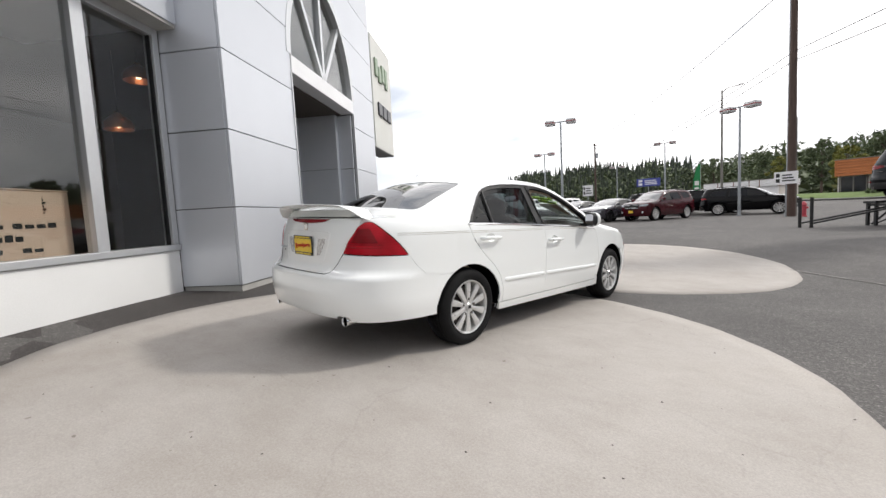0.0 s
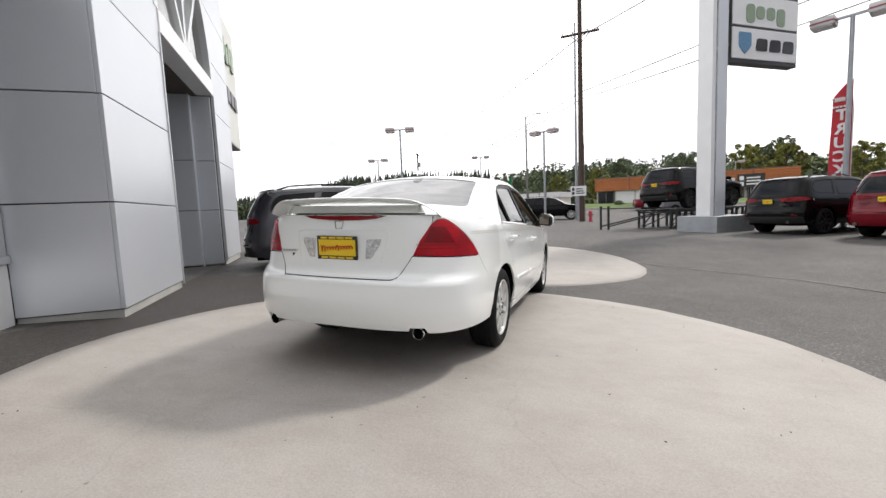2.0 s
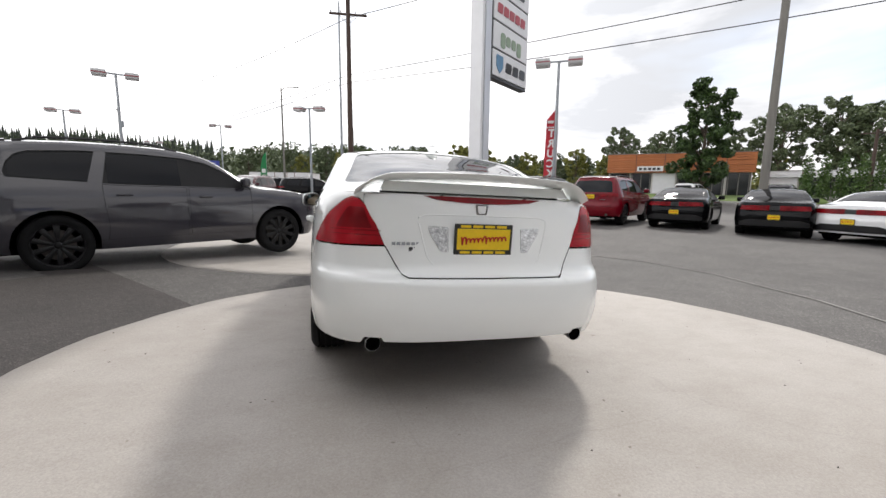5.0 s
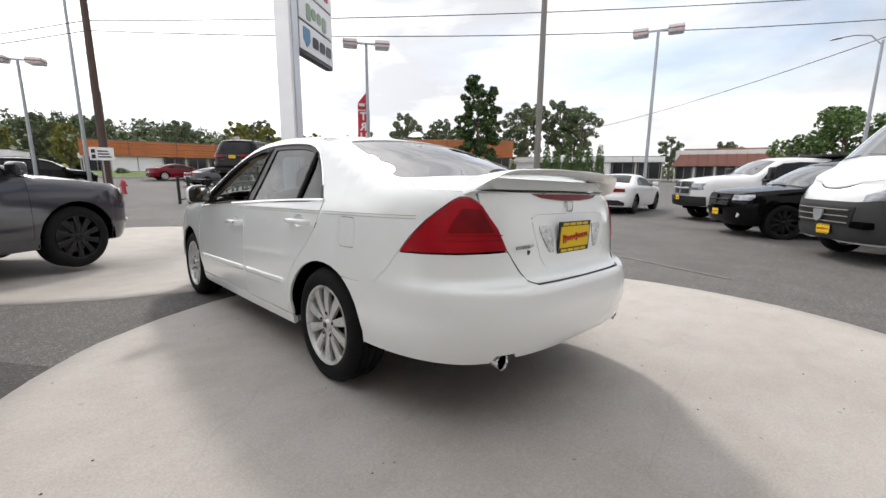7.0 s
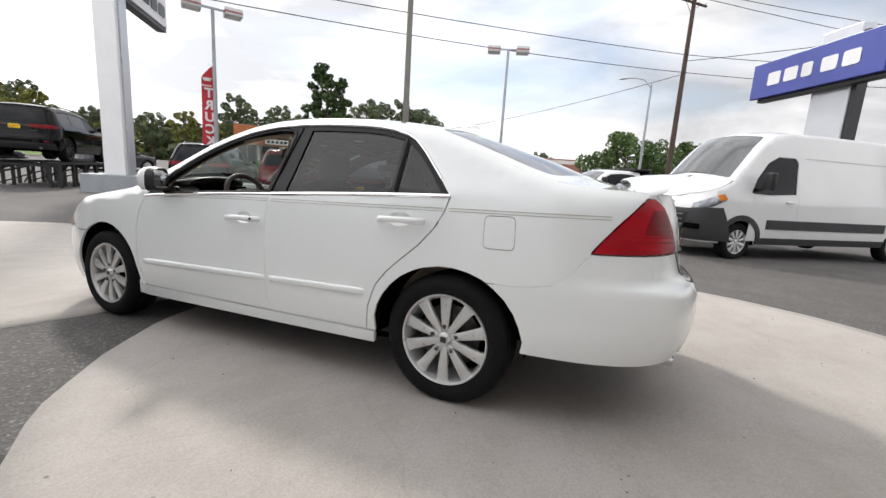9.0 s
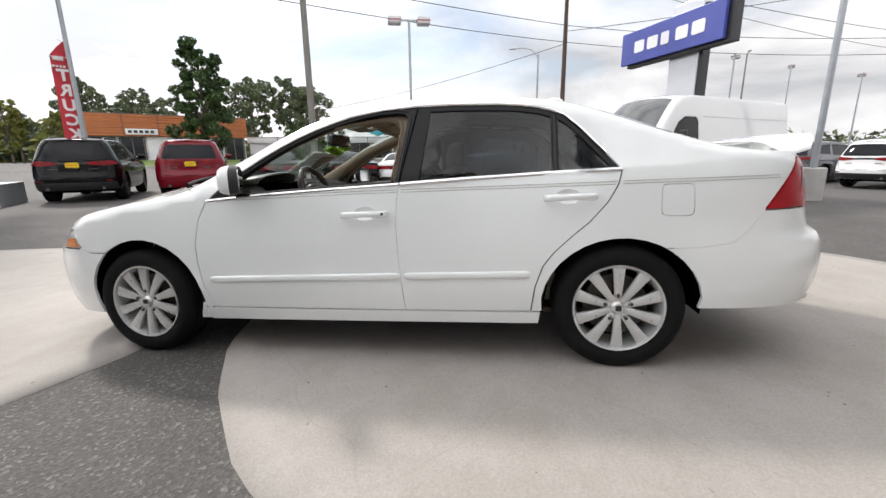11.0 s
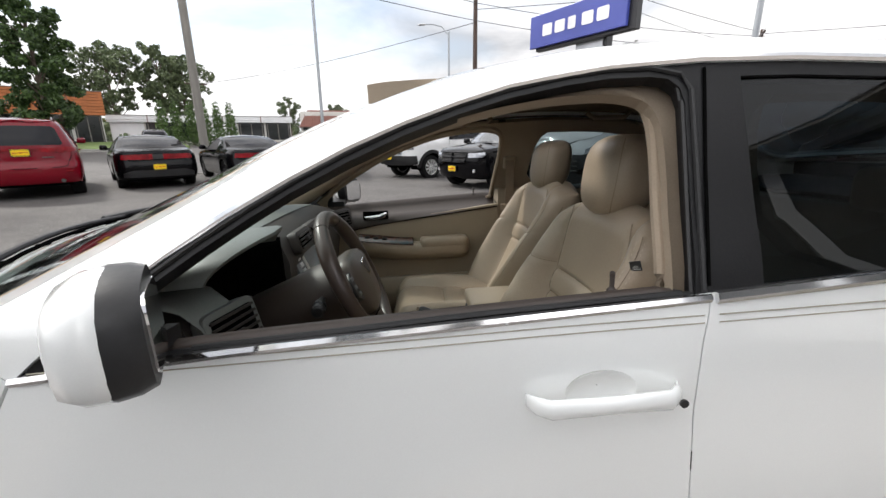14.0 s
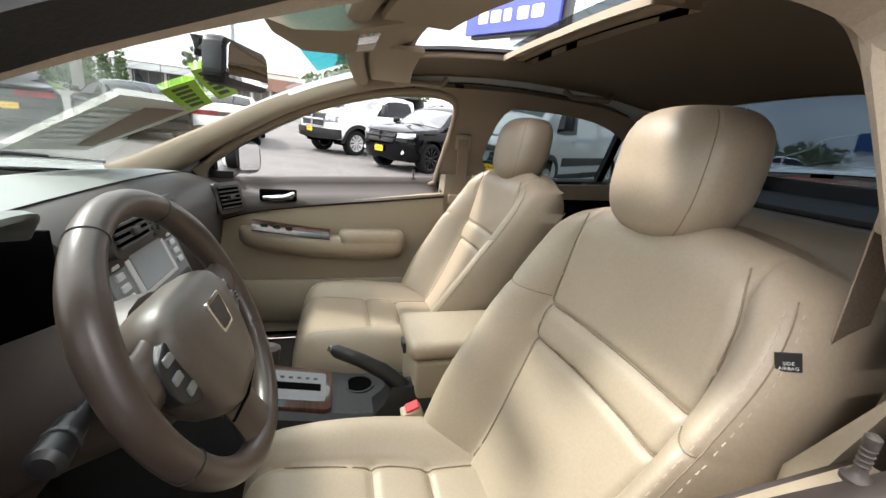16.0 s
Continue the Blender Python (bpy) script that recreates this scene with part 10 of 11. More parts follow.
# display ramp with its posts
def ramp_stand():
    z0 = ground_z(5.5, 16.6)
    r = thing("display_ramp", "black steel trestle ramp under the raised suv", "ramp", place(5.55, 16.65, 45))
    top = RAMP_Z - z0
    for sg in (-1, 1):
        x = sg * 0.78
        part("track", box_bm((x - 0.20, -2.35, top - 0.07), (x + 0.20, 2.2, top), 0.008), M_BLKSTEEL, r)
        for y in (-2.25, -1.35, -0.45, 0.45, 1.35, 2.1):
            part("leg", box_bm((x - 0.17, y - 0.04, 0), (x - 0.09, y + 0.04, top - 0.07), 0.005), M_BLKSTEEL, r)
            part("leg", box_bm((x + 0.09, y - 0.04, 0), (x + 0.17, y + 0.04, top - 0.07), 0.005), M_BLKSTEEL, r)
        for y in (-2.25, -0.45, 1.2):
            part("brace", tube_bm([(x, y, 0.05), (x, y + 0.85, top - 0.09)], 0.03, 6), M_BLKSTEEL, r)
    for y in (-2.25, -0.45, 1.35):
        part("cross_rail", box_bm((-0.95, y - 0.03, top - 0.16), (0.95, y + 0.03, top - 0.08), 0.005), M_BLKSTEEL, r)
        part("brace", tube_bm([(-0.7, y, 0.06), (0.7, y, top - 0.18)], 0.022, 6), M_BLKSTEEL, r)


def barrier(x, y, x1, y1):
    b = thing("barrier_post", "black steel post with a sloping rail to the ramp", "post", Matrix.Translation((x, y, ground_z(x, y))), group="ramp barrier posts")
    part("post", box_bm((-0.045, -0.045, 0), (0.045, 0.045, 0.98), 0.006), M_BLKSTEEL, b)
    part("post_cap", box_bm((-0.052, -0.052, 0.98), (0.052, 0.052, 1.0), 0.004), M_BLKSTEEL, b)
    d = Vector((x1 - x, y1 - y, 0))
    part("rail", tube_bm([(0, 0, 0.14), (d.x, d.y, 0.62)], 0.03, 8), M_BLKSTEEL, b)
    part("rail", tube_bm([(0, 0, 0.90), (d.x, d.y, 0.86)], 0.02, 8), M_BLKSTEEL, b)


ramp_stand()
barrier(1.72, 14.35, 3.9, 15.35)
barrier(2.02, 14.25, 4.1, 15.05)


# blue brand sign on a grey pillar
def blue_sign():
    a, b = Vector((30.2, -8.4, 0)), Vector((23.3, -11.9, 0))
    d = (b - a).normalized()
    L = (b - a).length
    nrm = Vector((d.y, -d.x, 0))
    if nrm.dot(Vector((-3, -1, 0)) - a) < 0:
        nrm = -nrm
    M = Matrix.Translation(a) @ Matrix((d, -nrm, Vector((0, 0, 1)))).transposed().to_4x4()
    s = thing("blue_sign", "blue brand sign board on a broad grey pillar", "sign", M)
    part("sign_face", box_bm((0, -0.12, 7.05), (L, 0.12, 9.1), 0.03), M_SIGNBLUE, s)
    part("sign_box", box_bm((0.35, 0.14, 6.85), (L + 0.45, 0.6, 8.95), 0.03), M_SIGNBOX, s, "black box behind the sign")
    for k in range(5):
        u = L * (0.16 + 0.145 * k)
        w = L * (0.11 if k != 2 else 0.08)
        pts = rounded([(u, 7.68), (u + w, 7.68), (u + w, 8.40), (u, 8.40)], 0.12)
        part("brand_shape", prism_bm(pts, -0.15, -0.118, axis="y"), M_SIGNWHITE, s, "white block")
    part("pillar", box_bm((L * 0.46, 0.62, 0.0), (L * 0.46 + 2.1, 1.3, 9.9), 0.03), M_PANEL, s, "silver pillar")
    # added black box paints the silver pillar's flank as if in shadow
    part("pillar_shadow_side", box_bm((L * 0.46 + 2.1, 0.7, 0.0), (L * 0.46 + 2.35, 1.25, 9.5), 0.02), M_SIGNBOX, s)


blue_sign()


def small_sign(x, y, z, w, h, az, label, face, post=True):
    zg = ground_z(x, y)
    s = thing("small_sign", label, "sign", Matrix.Translation((x, y, zg)) @ Matrix.Rotation(radians(-az), 4, "Z"))
    part("sign_post", tube_bm([(0, 0.05, 0), (0, 0.05, z - zg + h / 2)], 0.035, 8), M_STEEL, s)
    f = part("sign_face", box_bm((-w / 2, -0.02, z - zg - h / 2), (w / 2, 0.02, z - zg + h / 2), 0.005), face, s)
    ink = M_PLATEBLK if face is M_SIGNWHITE else M_SIGNWHITE
    part("mark", box_bm((-w * 0.42, -0.03, z - zg + h * 0.06), (-w * 0.26, -0.018, z - zg + h * 0.36)), ink, f)
    part("mark", box_bm((-w * 0.42, -0.03, z - zg - h * 0.36), (-w * 0.26, -0.018, z - zg - h * 0.06)), ink, f)
    for k in range(3):
        part("print_bar", box_bm((-w * 0.16, -0.03, z - zg - h * 0.28 + k * h * 0.22), (w * 0.38 - 0.06 * k, -0.018, z - zg - h * 0.18 + k * h * 0.22)), ink, f)


small_sign(0.45, 23.3, 2.03, 0.95, 0.62, 5, "small white sign with dark bars beside the utility pole", M_SIGNWHITE)
small_sign(-12.5, 42.0, 3.3, 2.2, 0.8, -15, "blue board with white bars beside a lamp post", M_SIGNBLUE)
small_sign(-15.0, 33.5, 2.6, 0.9, 1.0, -20, "white square sign on a post in the far row", M_SIGNWHITE)
small_sign(17.0, 49.0, 3.0, 2.4, 1.5, 19, "dark menu board with pale bars by the road", M_SIGNBOX)
small_sign(52.0, -46.0, 2.6, 4.0, 1.4, 130, "distant blue billboard with white bars", M_SIGNBLUE)


def green_flag():
    f = thing("feather_flag", "small green feather flag with white shapes", "flag", Matrix.Translation((-6.3, 34.6, ground_z(-6.3, 34.6))))
    part("flag_pole", tube_bm([(0.3, 0, 0), (0.3, 0, 3.9)], 0.015, 6), M_LAMPHEAD, f)
    cl = part("cloth", prism_bm([(-0.25, 0.9), (0.3, 0.9), (0.3, 3.9), (0.0, 3.5), (-0.2, 2.6)], -0.01, 0.01, axis="y"), surf("green_flag_cloth", (0.02, 0.22, 0.07), 0.8, 0, 0.08, 3, 90, 0.05), f)
    for k in range(3):
        part("print_bar", box_bm((-0.12, -0.02, 1.1 + 0.5 * k), (0.2, 0.02, 1.45 + 0.5 * k), 0.02), M_FLAGWHT, cl)


green_flag()


def hydrant():
    h = thing("fire_hydrant", "small red fire hydrant beside the utility pole", "hydrant", Matrix.Translation((1.15, 23.4, ground_z(1.15, 23.4))))
    part("barrel", lathe_bm([(0, 0.14), (0.05, 0.14), (0.06, 0.10), (0.55, 0.10), (0.58, 0.13), (0.62, 0.12), (0.72, 0.07), (0.76, 0.02)], 18, axis="z"), M_LOGORED, h, smooth=True, angle=40)
    part("outlet", tube_bm([(-0.17, 0, 0.45), (0.17, 0, 0.45)], 0.05, 10), M_LOGORED, h, smooth=True, angle=40)


hydrant()


# buildings beyond the lot ---------------------------------------------------
def between(a, b, z):
    """A frame with x along the front from a to b; y points away from the lot."""
    a, b = Vector((*a, 0)), Vector((*b, 0))
    d = (b - a).normalized()
    n = Vector((-d.y, d.x, 0))
    return Matrix.Translation((a.x, a.y, z)) @ Matrix((d, n, Vector((0, 0, 1)))).transposed().to_4x4(), (b - a).length


def shop(a, b, z, h, fascia, depth, label, mat, mansard=0.0, bays=7, seed=1, sign_at=None):
    M, L = between(a, b, z)
    s = thing("shop_building", label, "building", M)
    rnd = random.Random(seed)
    part("wall", box_bm((0, 0.6, -0.6), (L, depth, h - 0.2), 0.02), M_PLASTER, s)
    if mansard:
        part("roof", loft_bm([[(-0.3, 0.0, h - fascia), (L + 0.3, 0.0, h - fascia), (L + 0.3, depth + 0.3, h - fascia), (-0.3, depth + 0.3, h - fascia)], [(mansard, mansard, h), (L - mansard, mansard, h), (L - mansard, depth - mansard, h), (mansard, depth - mansard, h)]]), mat, s)
        for k in range(int(L / 0.9)):
            u = (k + 0.5) * L / int(L / 0.9)
            part("roof_seam", tube_bm([(u, -0.03, h - fascia + 0.03), (u, mansard - 0.03, h)], 0.035, 5), mat, s)
    else:
        n = max(3, int(fascia / 0.24))
        for k in range(n):
            z0 = h - fascia + k * fascia / n
            part("fascia_board", box_bm((-0.15, -0.05 - 0.035 * (k % 2), z0 + 0.012), (L + 0.15, depth + 0.1, z0 + fascia / n - 0.012), 0.01), mat, s)
        part("coping", box_bm((-0.2, -0.12, h), (L + 0.2, depth + 0.1, h + 0.06), 0.01), M_STEELBR, s)
        for k in range(1, 5):
            u = L * k / 5 + rnd.uniform(-0.4, 0.4)
            part("fascia_joint", box_bm((u - 0.04, -0.10, h - fascia), (u + 0.04, -0.02, h)), M_BRICKBR, s)
    w = L / bays
    for k in range(bays):
        if rnd.random() < 0.22:
            part("wall_pier", box_bm((k * w + 0.05, 0.35, -0.4), (k * w + w - 0.05, 0.62, h - fascia), 0.02), M_SIGNWHITE, s)
            continue
        wn = part("window", box_bm((k * w + 0.12, 0.53, 0.3), (k * w + w - 0.12, 0.61, h - fascia - 0.05)), M_SHOPDARK, s)
        for u in (0.1, 0.5, 0.9):
            part("frame", box_bm((k * w + u * w - 0.04, 0.48, 0.25), (k * w + u * w + 0.04, 0.58, h - fascia)), M_STEELBR, wn)
        part("sill", box_bm((k * w + 0.1, 0.42, 0.12), (k * w + w - 0.1, 0.6, 0.3), 0.02), M_PLASTER, wn)
    if sign_at is not None:
        sg = part("shop_sign", box_bm((sign_at, -0.16, h - fascia + 0.15), (sign_at + 2.6, -0.10, h - fascia + 0.70), 0.02), M_SIGNWHITE, s, "white shop sign with bars")
        for k in range(5):
            part("print_bar", box_bm((sign_at + 0.2 + 0.45 * k, -0.19, h - fascia + 0.30), (sign_at + 0.5 + 0.45 * k, -0.155, h - fascia + 0.55)), M_PLATEBLK, sg)
    return s


shop((1.4, 52.0), (21.5, 50.0), 0.75, 3.55, 1.55, 9, "low shop building with an orange boarded fascia", M_ORANGE, bays=9, seed=3, sign_at=12.0)
shop((30.6, 37.9), (40.9, 28.7), 0.55, 4.75, 2.05, 9, "low shop building with an orange boarded fascia and white sign", M_ORANGE, bays=6, seed=5, sign_at=3.0)
shop((47.0, 32.5), (55.0, 15.6), 0.5, 3.1, 0.7, 8, "low white flat-roofed shed with dark bays", M_SIGNWHITE, bays=6, seed=8)
shop((55.3, 14.4), (58.0, 4.0), 0.5, 4.0, 2.1, 8, "low building with a brown mansard roof", M_BRICKBR, mansard=0.9, bays=5, seed=11)
shop((24.0, -40.0), (13.0, -47.0), -0.2, 4.1, 1.3, 9, "white dealership hall with a blue fascia", M_BLUEFASCIA, bays=7, seed=13)
shop((-12.0, 62.0), (-4.0, 60.0), 0.4, 2.9, 0.8, 6, "long pale tented sales hall in the distance", M_SIGNWHITE, bays=4, seed=17)
shop((2.0, 66.0), (12.0, 65.0), 0.8, 2.6, 0.6, 6, "far white roadside building", M_SIGNWHITE, bays=4, seed=19)


def lawn(name, a, b, w, label):
    M, L = between(a, b, 0)
    V, F = [], []
    n = 24
    for i in range(n + 1):
        for j, (v, dz) in enumerate(((0, -0.1), (0.02, 0.13), (0.16, 0.14), (0.2, 0.13), (1.0, 0.30), (w * 0.5, 0.42), (w, 0.45))):
            p = M @ Vector((L * i / n, v, 0))
            V.append((p.x, p.y, ground_z(p.x, p.y) + dz))
    F = [(i * 7 + j, (i + 1) * 7 + j, (i + 1) * 7 + j + 1, i * 7 + j + 1) for i in range(n) for j in range(6)]
    ob = mesh_ob(name, V, F, M_GRASS)
    tagged(ob, label, "verge", kind="structure")
    K = []
    kr = bmesh.new()
    for i in range(n):
        p, q = M @ Vector((L * i / n, -0.02, 0)), M @ Vector((L * (i + 1) / n - 0.02, -0.02, 0))
        z = ground_z(p.x, p.y)
        K.append([Vector((p.x, p.y, z - 0.1)), Vector((p.x, p.y, z + 0.15))])
    tagged(part("kerb", loft_bm([[k[0], k[1], k[1] + M.to_3x3() @ Vector((0, 0.17, 0)), k[0] + M.to_3x3() @ Vector((0, 0.17, 0))] for k in K]), M_KERB), "raised pale concrete kerb along the verge", "kerb", kind="structure")
    kr.free()


lawn("verge_1", (-2.0, 44.5), (24.0, 42.0), 7.0, "green mown grass verge before the shops")
lawn("verge_2", (25.5, 33.5), (39.0, 20.5), 5.5, "green grass verge before the second shop")


# trees -----------------------------------------------------------------------
def leaf_cloud(name, centres, count, size, mat, parent, seed, flat=0.75, label=""):
    """Many small leaf cards scattered through rounded clumps, with gaps."""
    g = np.random.default_rng(seed)
    C = np.array([c[:3] for c in centres])
    R = np.array([c[3] for c in centres])
    pick = g.choice(len(C), count, p=R ** 2 / (R ** 2).sum())
    d = g.normal(size=(count, 3))
    d /= np.linalg.norm(d, axis=1)[:, None]
    rad = R[pick] * (0.45 + 0.6 * g.random(count) ** 0.6)
    P = C[pick] + d * rad[:, None] * np.array([1, 1, flat])
    u = g.normal(size=(count, 3))
    u /= np.linalg.norm(u, axis=1)[:, None]
    v = np.cross(u, g.normal(size=(count, 3)))
    v /= np.linalg.norm(v, axis=1)[:, None]
    s = size * (0.6 + 0.8 * g.random(count))[:, None]
    V = np.stack([P - u * s * 0.5, P + v * s * 0.36, P + u * s * 0.62, P - v * s * 0.36], 1).reshape(-1, 3)
    me = bpy.data.meshes.new(name)
    me.vertices.add(len(V))
    me.vertices.foreach_set("co", V.astype(np.float32).ravel())
    me.loops.add(count * 4)
    me.loops.foreach_set("vertex_index", np.arange(count * 4, dtype=np.int32))
    me.polygons.add(count)
    me.polygons.foreach_set("loop_start", np.arange(0, count * 4, 4, dtype=np.int32))
    me.materials.append(mat)
    me.update(calc_edges=True)
    ob = new(name, me)
    if parent is not None:
        ob.parent = parent
    return ob


def tree(name, label, h, spread, mat, seed, leaves, size, m, clear=0.22, tall=1.0, clumps=26, double=False, group=""):
    clumps = int(clumps * 1.9)
    rnd = random.Random(seed)
    t = thing(name, label, "tree", m, group)
    stems = [(-0.20 * spread, 1.0), (-0.20 * spread, 1.0), (0.66 * spread, 0.93)] if double else [(0.0, 1.0)]
    bm = bmesh.new()
    add_tube(bm, [(0, 0, -0.2), (0.03, 0, h * clear), (0.0, 0.05, h * 0.55), (0.05, 0, h * 0.9)], [h * 0.022, h * 0.017, h * 0.010, h * 0.003], 10)
    C = []
    for k in range(clumps):
        f = (k + 0.5) / clumps
        z = h * (clear + (0.96 - clear) * f)
        prof = (math.sin(math.pi * min(1, 0.12 + 0.86 * (1 - f))) ** 0.8) if tall < 1.5 else (0.25 + 0.75 * (1 - f)) * min(1, f * 6 + 0.35)
        a = k * 2.399 + rnd.uniform(-0.4, 0.4)
        r = spread * prof * rnd.uniform(0.30, 0.92)
        sx, sk = stems[k % len(stems)][0] * min(1.0, f * 1.6), stems[k % len(stems)][1]
        if sk < 1.0:
            r *= 0.62
            z *= 0.95
        c = (r * math.cos(a) + sx, r * math.sin(a), z + rnd.uniform(-0.03, 0.03) * h, spread * rnd.uniform(0.08, 0.20) * (0.5 + 0.6 * prof))
        C.append(c)
        if k % 3 == 0:
            add_tube(bm, [(0.02, 0, max(h * clear * 0.9, z - r * 0.8 - 0.3)), ((c[0]) * 0.5, c[1] * 0.5, z - r * 0.25), (c[0], c[1], z)], [h * 0.006, h * 0.004, h * 0.0015], 6)
    for sx, k in stems:
        C.append((sx, 0, h * 0.95 * k, spread * 0.12))
        C.append((sx * 0.9, 0, h * 0.88 * k, spread * 0.16))
    part("trunk", bm, M_BARK, t, smooth=True)
    leaf_cloud("crown", C, leaves, size, mat, t, seed, 0.85)
    return t


def on(x, y, turn=0.0, s=1.0):
    return Matrix.Translation((x, y, ground_z(x, y))) @ Matrix.Rotation(radians(turn), 4, "Z") @ Matrix.Diagonal((s, s, s, 1))


tree("maple_tree", "young pyramid-shaped maple with two leaders beside the road", 11.0, 3.3, M_LEAFM, 4, 19000, 0.22, on(32.3, 26.8), 0.14, 2.0, 60, True)
oak = tree("broadleaf_tree", "dark round-crowned tree behind the shops", 12.0, 5.0, M_LEAFD, 7, 7500, 0.32, on(57.0, 38.0), 0.25, 1.0, 30, group="trees behind the shops")
oak2 = tree("broadleaf_tree", "open-crowned tall tree behind the shops", 12.6, 4.0, M_LEAFD, 12, 6000, 0.32, on(60.0, 33.5, 40), 0.30, 1.0, 26, group="trees behind the shops")
yel = tree("broadleaf_tree", "yellow-green young tree among the dark trees", 9.0, 3.2, M_LEAFY, 15, 3600, 0.36, on(30.0, 78.0), 0.15, 1.0, 24, group="trees behind the shops")
bushy = tree("bushy_tree", "broad bright green tree at the lot's edge", 6.3, 4.4, M_LEAF, 19, 7500, 0.26, on(41.0, -1.5), 0.12, 1.0, 30)
copy_thing(bushy, on(45.0, -6.5, 80, 0.95))
SPOTS = [(oak, 61.5, 31.5, 60, 0.95), (oak2, 54.5, 42.0, 130, 0.75), (oak2, 49.5, 46.5, 220, 0.7),
         (oak, 15.5, 78.0, 30, 0.72), (oak2, 19.5, 86.0, 90, 0.62), (oak, 27.0, 80.0, 140, 0.74), (oak2, 31.0, 84.0, 200, 0.86), (oak, 38.5, 80.0, 250, 0.66), (oak, 44.0, 74.0, 300, 0.66), (oak2, 48.5, 70.0, 10, 0.62),
         (yel, 22.5, 70.0, 40, 0.95), (yel, 36.0, 70.0, 90, 0.85), (yel, 43.0, 64.0, 160, 0.9), (yel, 47.0, 60.0, 200, 0.8), (oak, 51.0, 64.0, 30, 0.62), (oak2, 55.0, 57.0, 75, 0.6),
         (oak, 5.5, 84.0, 75, 0.75), (oak2, -1.5, 88.0, 160, 0.72), (oak, -9.0, 92.0, 240, 0.7), (oak2, -17.0, 90.0, 320, 0.66), (yel, 1.5, 79.0, 20, 0.8), (yel, -6.0, 82.0, 120, 0.75),
         (oak2, 44.0, 53.0, 40, 0.85), (oak2, 49.0, 50.5, 190, 0.8), (oak2, 71.0, 20.0, 50, 0.55), (oak, 74.0, 13.0, 120, 0.5), (oak2, 76.0, 5.0, 190, 0.5), (oak, 77.0, -3.0, 10, 0.5), (oak2, 75.0, -12.0, 30, 0.5)]
for src, x, y, a, s in SPOTS:
    copy_thing(src, on(x, y, a, s))


def hedge():
    for k in range(6):
        x, y = 40.3 + 0.62 * k, 23.3 - 0.98 * k
        h = thing("columnar_cedar", "narrow clipped green cedar in a screen row", "shrub", on(x, y), group="cedar screen")
        part("stem", tube_bm([(0, 0, -0.1), (0, 0, 3.2)], [0.08, 0.02], 6), M_BARK, h)
        leaf_cloud("foliage", [(0, 0, 0.5 + 0.42 * i, 0.62 - 0.045 * i * i / 9) for i in range(9)], 1500, 0.16, M_LEAF, h, 40 + k, 1.0)


hedge()


def shrub(x, y, r, h, mat, seed, label):
    s = thing("shrub", label, "shrub", on(x, y), group="roadside shrubs")
    rnd = random.Random(seed)
    part("stem", tube_bm([(0, 0, -0.1), (0, 0, h * 0.6)], [0.05, 0.02], 6), M_BARK, s)
    leaf_cloud("foliage", [(rnd.uniform(-1, 1) * r * 0.6, rnd.uniform(-1, 1) * r * 0.6, h * rnd.uniform(0.25, 0.75), r * 0.5) for _ in range(9)], 900, 0.16, mat, s, seed, 0.7)


for i, (x, y, r, h) in enumerate(((36.0, 24.0, 0.9, 1.5), (37.6, 22.4, 0.7, 1.2), (33.0, 27.8, 0.8, 1.0), (8.5, 45.8, 0.8, 0.9), (14.0, 45.2, 0.9, 1.1), (4.0, 46.5, 0.7, 0.8), (28.5, 32.5, 0.8, 1.1))):
    shrub(x, y, r, h, (M_LEAF, M_LEAFY, M_LEAFD)[i % 3], 60 + i, "low leafy shrub on the verge")


# wooded ridge and far tree belts -------------------------------------------------
def far_belt(name, label, az0, az1, D, base, height, trees, seed, conifer, mat):
    """Hundreds of small far trees along a rise, too many to count."""
    g = random.Random(seed)
    V, F = [], []
    for _ in range(trees):
        f = g.random()
        az = radians(az0 + (az1 - az0) * f)
        q = g.random()
        d = D * (0.80 + 0.22 * q)
        x, y = d * math.sin(az), d * math.cos(az)
        zb = base(math.degrees(az)) * q ** 0.8 - 1.0
        hh = height * g.uniform(0.7, 1.25)
        w = hh * (0.16 if conifer(math.degrees(az), g) else g.uniform(0.36, 0.5))
        if w < hh * 0.2:
            for k in range(4):
                z0, r = zb + hh * (0.1 + 0.22 * k), w * (1.1 - 0.24 * k)
                b = len(V)
                n = 6
                V.append((x, y, z0 + hh * 0.36))
                for i in range(n):
                    a = i * 6.283 / n + k
                    rr = r * g.uniform(0.7, 1.25)
                    V.append((x + rr * math.cos(a), y + rr * math.sin(a), z0 - g.uniform(0, 0.08) * hh))
                F += [(b, b + 1 + i, b + 1 + (i + 1) % n) for i in range(n)]
        else:
            for k in range(34):
                a, t = g.random() * 6.283, g.random()
                r = w * math.sin(math.pi * (0.15 + 0.8 * t)) * g.uniform(0.5, 1.0)
                c = Vector((x + r * math.cos(a), y + r * math.sin(a), zb + hh * (0.12 + 0.88 * t)))
                s = hh * g.uniform(0.08, 0.17)
                b = len(V)
                for i in range(4):
                    V.append((c.x + s * g.uniform(-1, 1), c.y + s * g.uniform(-1, 1), c.z + s * g.uniform(-0.8, 0.8)))
                F += [(b, b + 1, b + 2), (b, b + 2, b + 3)]
    ob = mesh_ob(name, V, F, mat, smooth=False)
    tagged(ob, label, "trees", kind="stuff")


def ridge_h(az):
    return 8.0 + 14.5 * smooth01(-46, -30, az) - 5.0 * smooth01(-20, -14, az) + 5.0 * smooth01(-14, -4, az) + 4.0 * smooth01(-24, -12, az) - 14.0 * smooth01(6, 34, az) + 1.2 * math.sin(az * 0.7)


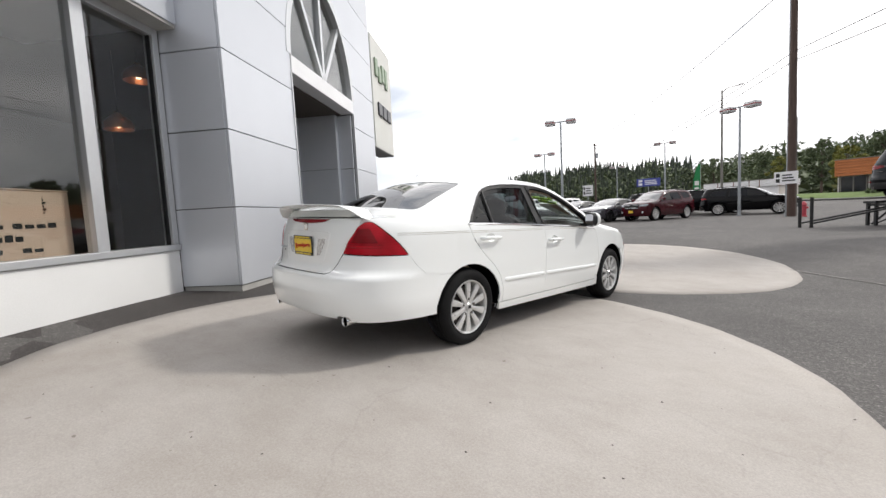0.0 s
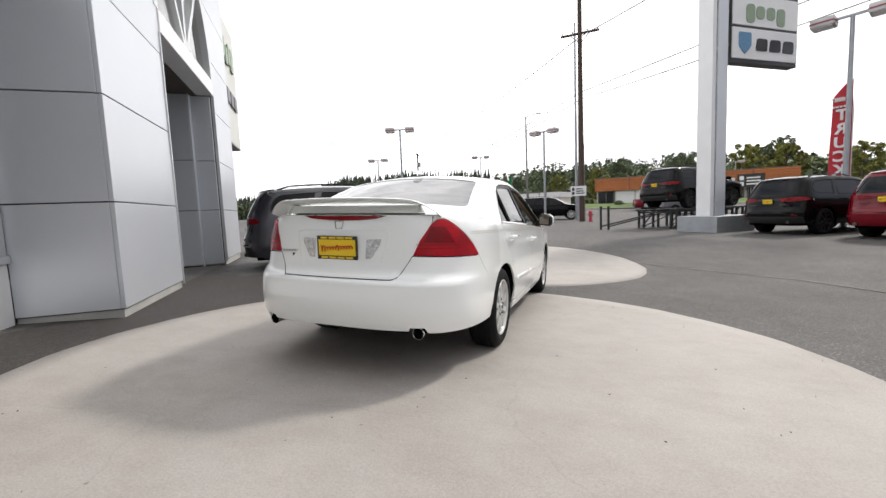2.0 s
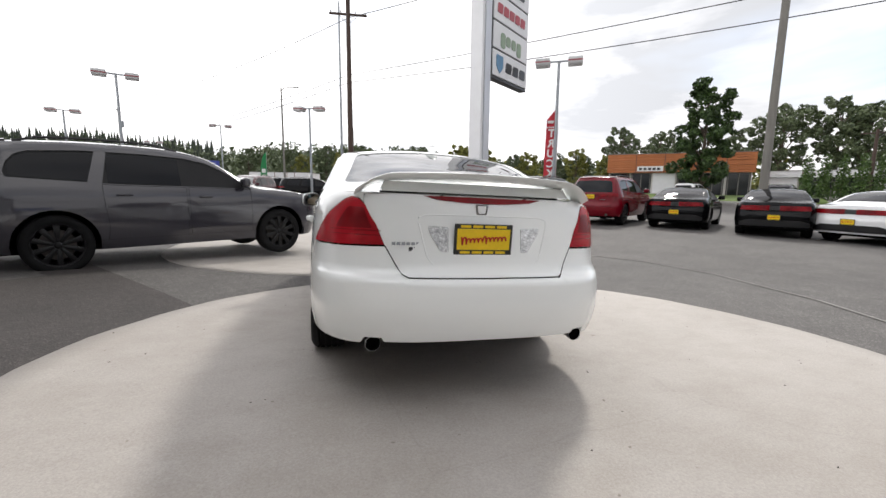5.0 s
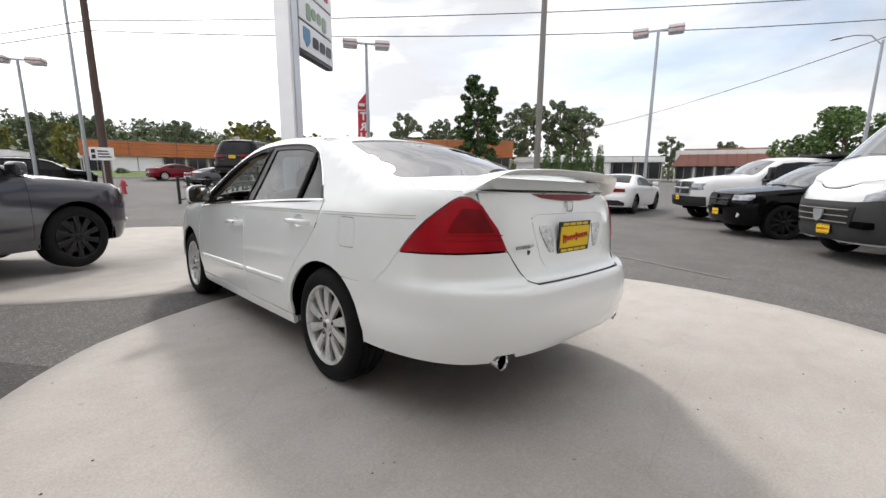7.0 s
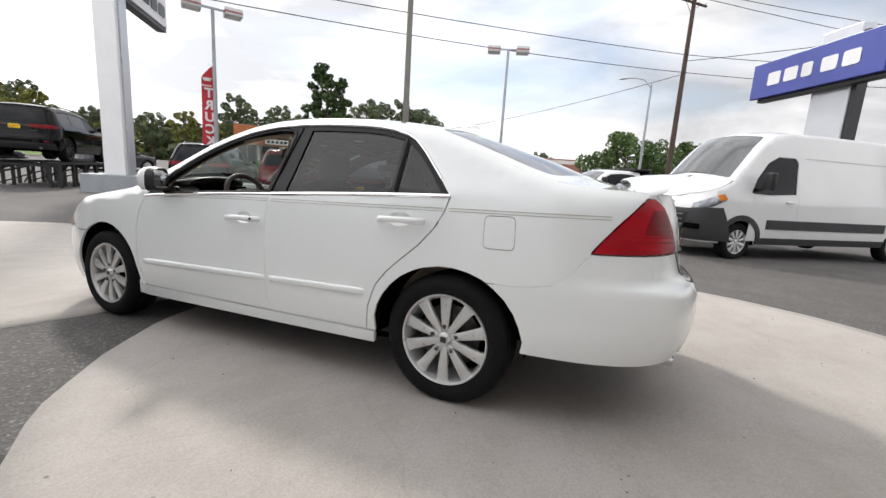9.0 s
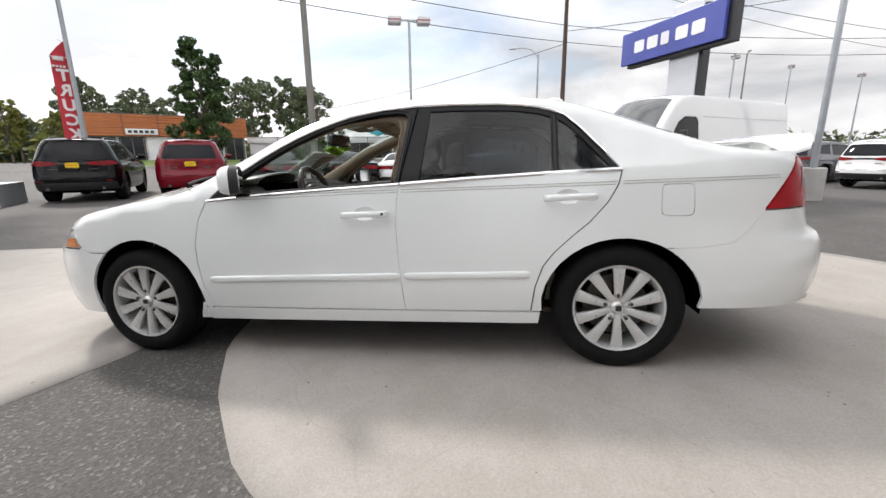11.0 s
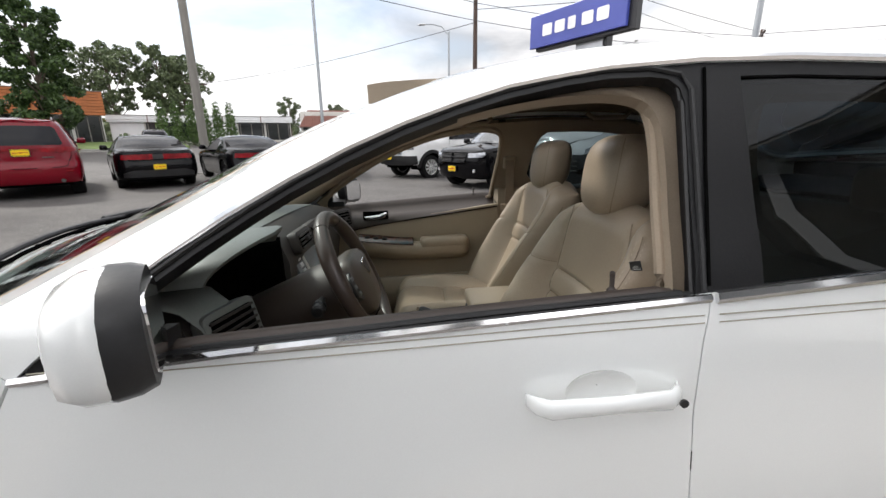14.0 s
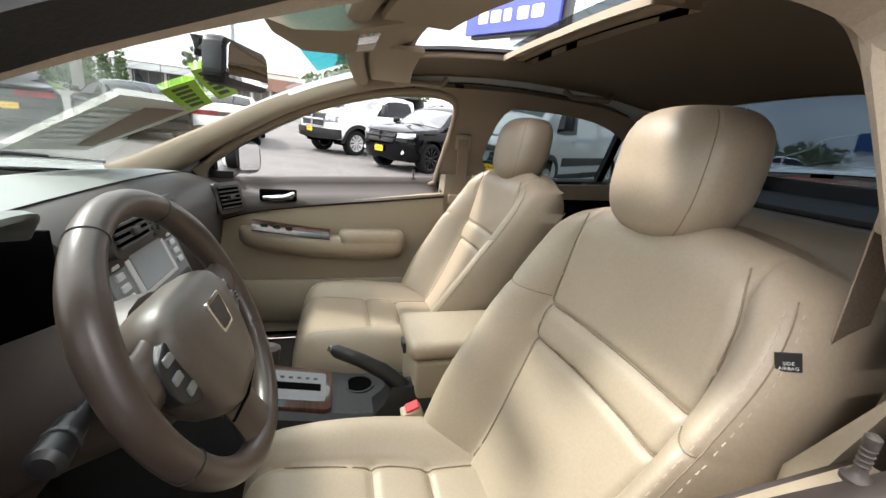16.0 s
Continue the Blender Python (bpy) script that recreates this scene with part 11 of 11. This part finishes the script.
def hill():
    V, F = [], []
    n, m = 90, 8
    for i in range(n + 1):
        az = -70 + 130 * i / n
        a = radians(az)
        for j in range(m + 1):
            q = j / m
            d = 300 * (0.78 + 0.26 * q)
            V.append((d * math.sin(a), d * math.cos(a), -1.5 + max(0.5, ridge_h(az)) * q ** 0.8))
    F = [(i * (m + 1) + j, (i + 1) * (m + 1) + j, (i + 1) * (m + 1) + j + 1, i * (m + 1) + j + 1) for i in range(n) for j in range(m)]
    tagged(mesh_ob("wooded_hill", V, F, M_HILL), "long low hillside under woods", "hill", kind="structure")


hill()
far_belt("ridge_conifers", "dark conifer wood on the ridge", -50, -14, 300, ridge_h, 9.0, 1100, 71, lambda a, g: True, M_CONIF)
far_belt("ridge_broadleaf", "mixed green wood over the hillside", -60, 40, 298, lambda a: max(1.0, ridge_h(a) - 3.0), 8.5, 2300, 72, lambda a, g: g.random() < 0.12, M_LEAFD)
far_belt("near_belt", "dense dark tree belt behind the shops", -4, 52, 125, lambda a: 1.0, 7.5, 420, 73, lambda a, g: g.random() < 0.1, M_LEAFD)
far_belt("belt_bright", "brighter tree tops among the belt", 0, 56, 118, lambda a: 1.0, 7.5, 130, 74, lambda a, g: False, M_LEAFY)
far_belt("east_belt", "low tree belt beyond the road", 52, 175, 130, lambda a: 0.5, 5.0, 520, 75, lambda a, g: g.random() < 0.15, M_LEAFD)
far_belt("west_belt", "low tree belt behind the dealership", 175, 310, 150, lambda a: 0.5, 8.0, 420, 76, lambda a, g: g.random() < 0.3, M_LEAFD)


# papers and stickers inside the windscreen -----------------------------------
def screen_sheets():
    T = SH.top
    aim = Vector((0, -0.3, 0.6))
    def quad(name, a, b, c, d, mat, label, lift):
        return skin(name, [a, b, c, d], T, mat, sedan, label, (), 0.06, 0, 0.0, lift, aim=aim)
    def at(q, u, v):
        a, b, c, d = (Vector(p) for p in q)
        p = a.lerp(b, v).lerp(d.lerp(c, v), u)
        return (p.x, p.y)
    def bars(q, rows, mat, lift, u0=0.1, u1=0.9, seed=1):
        g = random.Random(seed)
        for k in range(rows):
            v = 0.12 + 0.76 * (k + 0.5) / rows
            h = 0.22 / rows
            e = u1 - g.random() * 0.25
            quad("print_bar", at(q, u0, v - h), at(q, u0, v + h), at(q, e, v + h), at(q, e, v - h), mat, "", lift)
    q1 = ((0.88, 0.40), (0.60, 0.263), (0.60, 0.463), (0.86, 0.60))
    q2 = ((0.85, 0.585), (0.62, 0.455), (0.60, 0.64), (0.85, 0.65))
    edge = ((0.89, 0.39), (0.59, 0.25), (0.57, 0.685), (0.88, 0.67))
    quad("window_sheet", *edge, M_PAPER, "printed sheets behind the windscreen", -0.012)
    bars(q1, 7, M_SCREEN, -0.0125, 0.08, 0.92, 3)
    quad("printed_block", *q2, M_PAPERBR, "brown print", -0.0130)
    for i, q in enumerate((((0.55, 0.35), (0.48, 0.363), (0.54, 0.688), (0.60, 0.663)), ((0.46, 0.25), (0.43, 0.275), (0.47, 0.688), (0.52, 0.675)))):
        quad("lime_sticker", *q, M_LIME, "lime green sticker with dark bars", -0.012)
        for k in range(5):
            u = 0.10 + 0.17 * k
            quad("print_bar", at(q, u, 0.25), at(q, u, 0.75), at(q, u + 0.11, 0.75), at(q, u + 0.11, 0.25), M_INK, "", -0.0125)


screen_sheets()
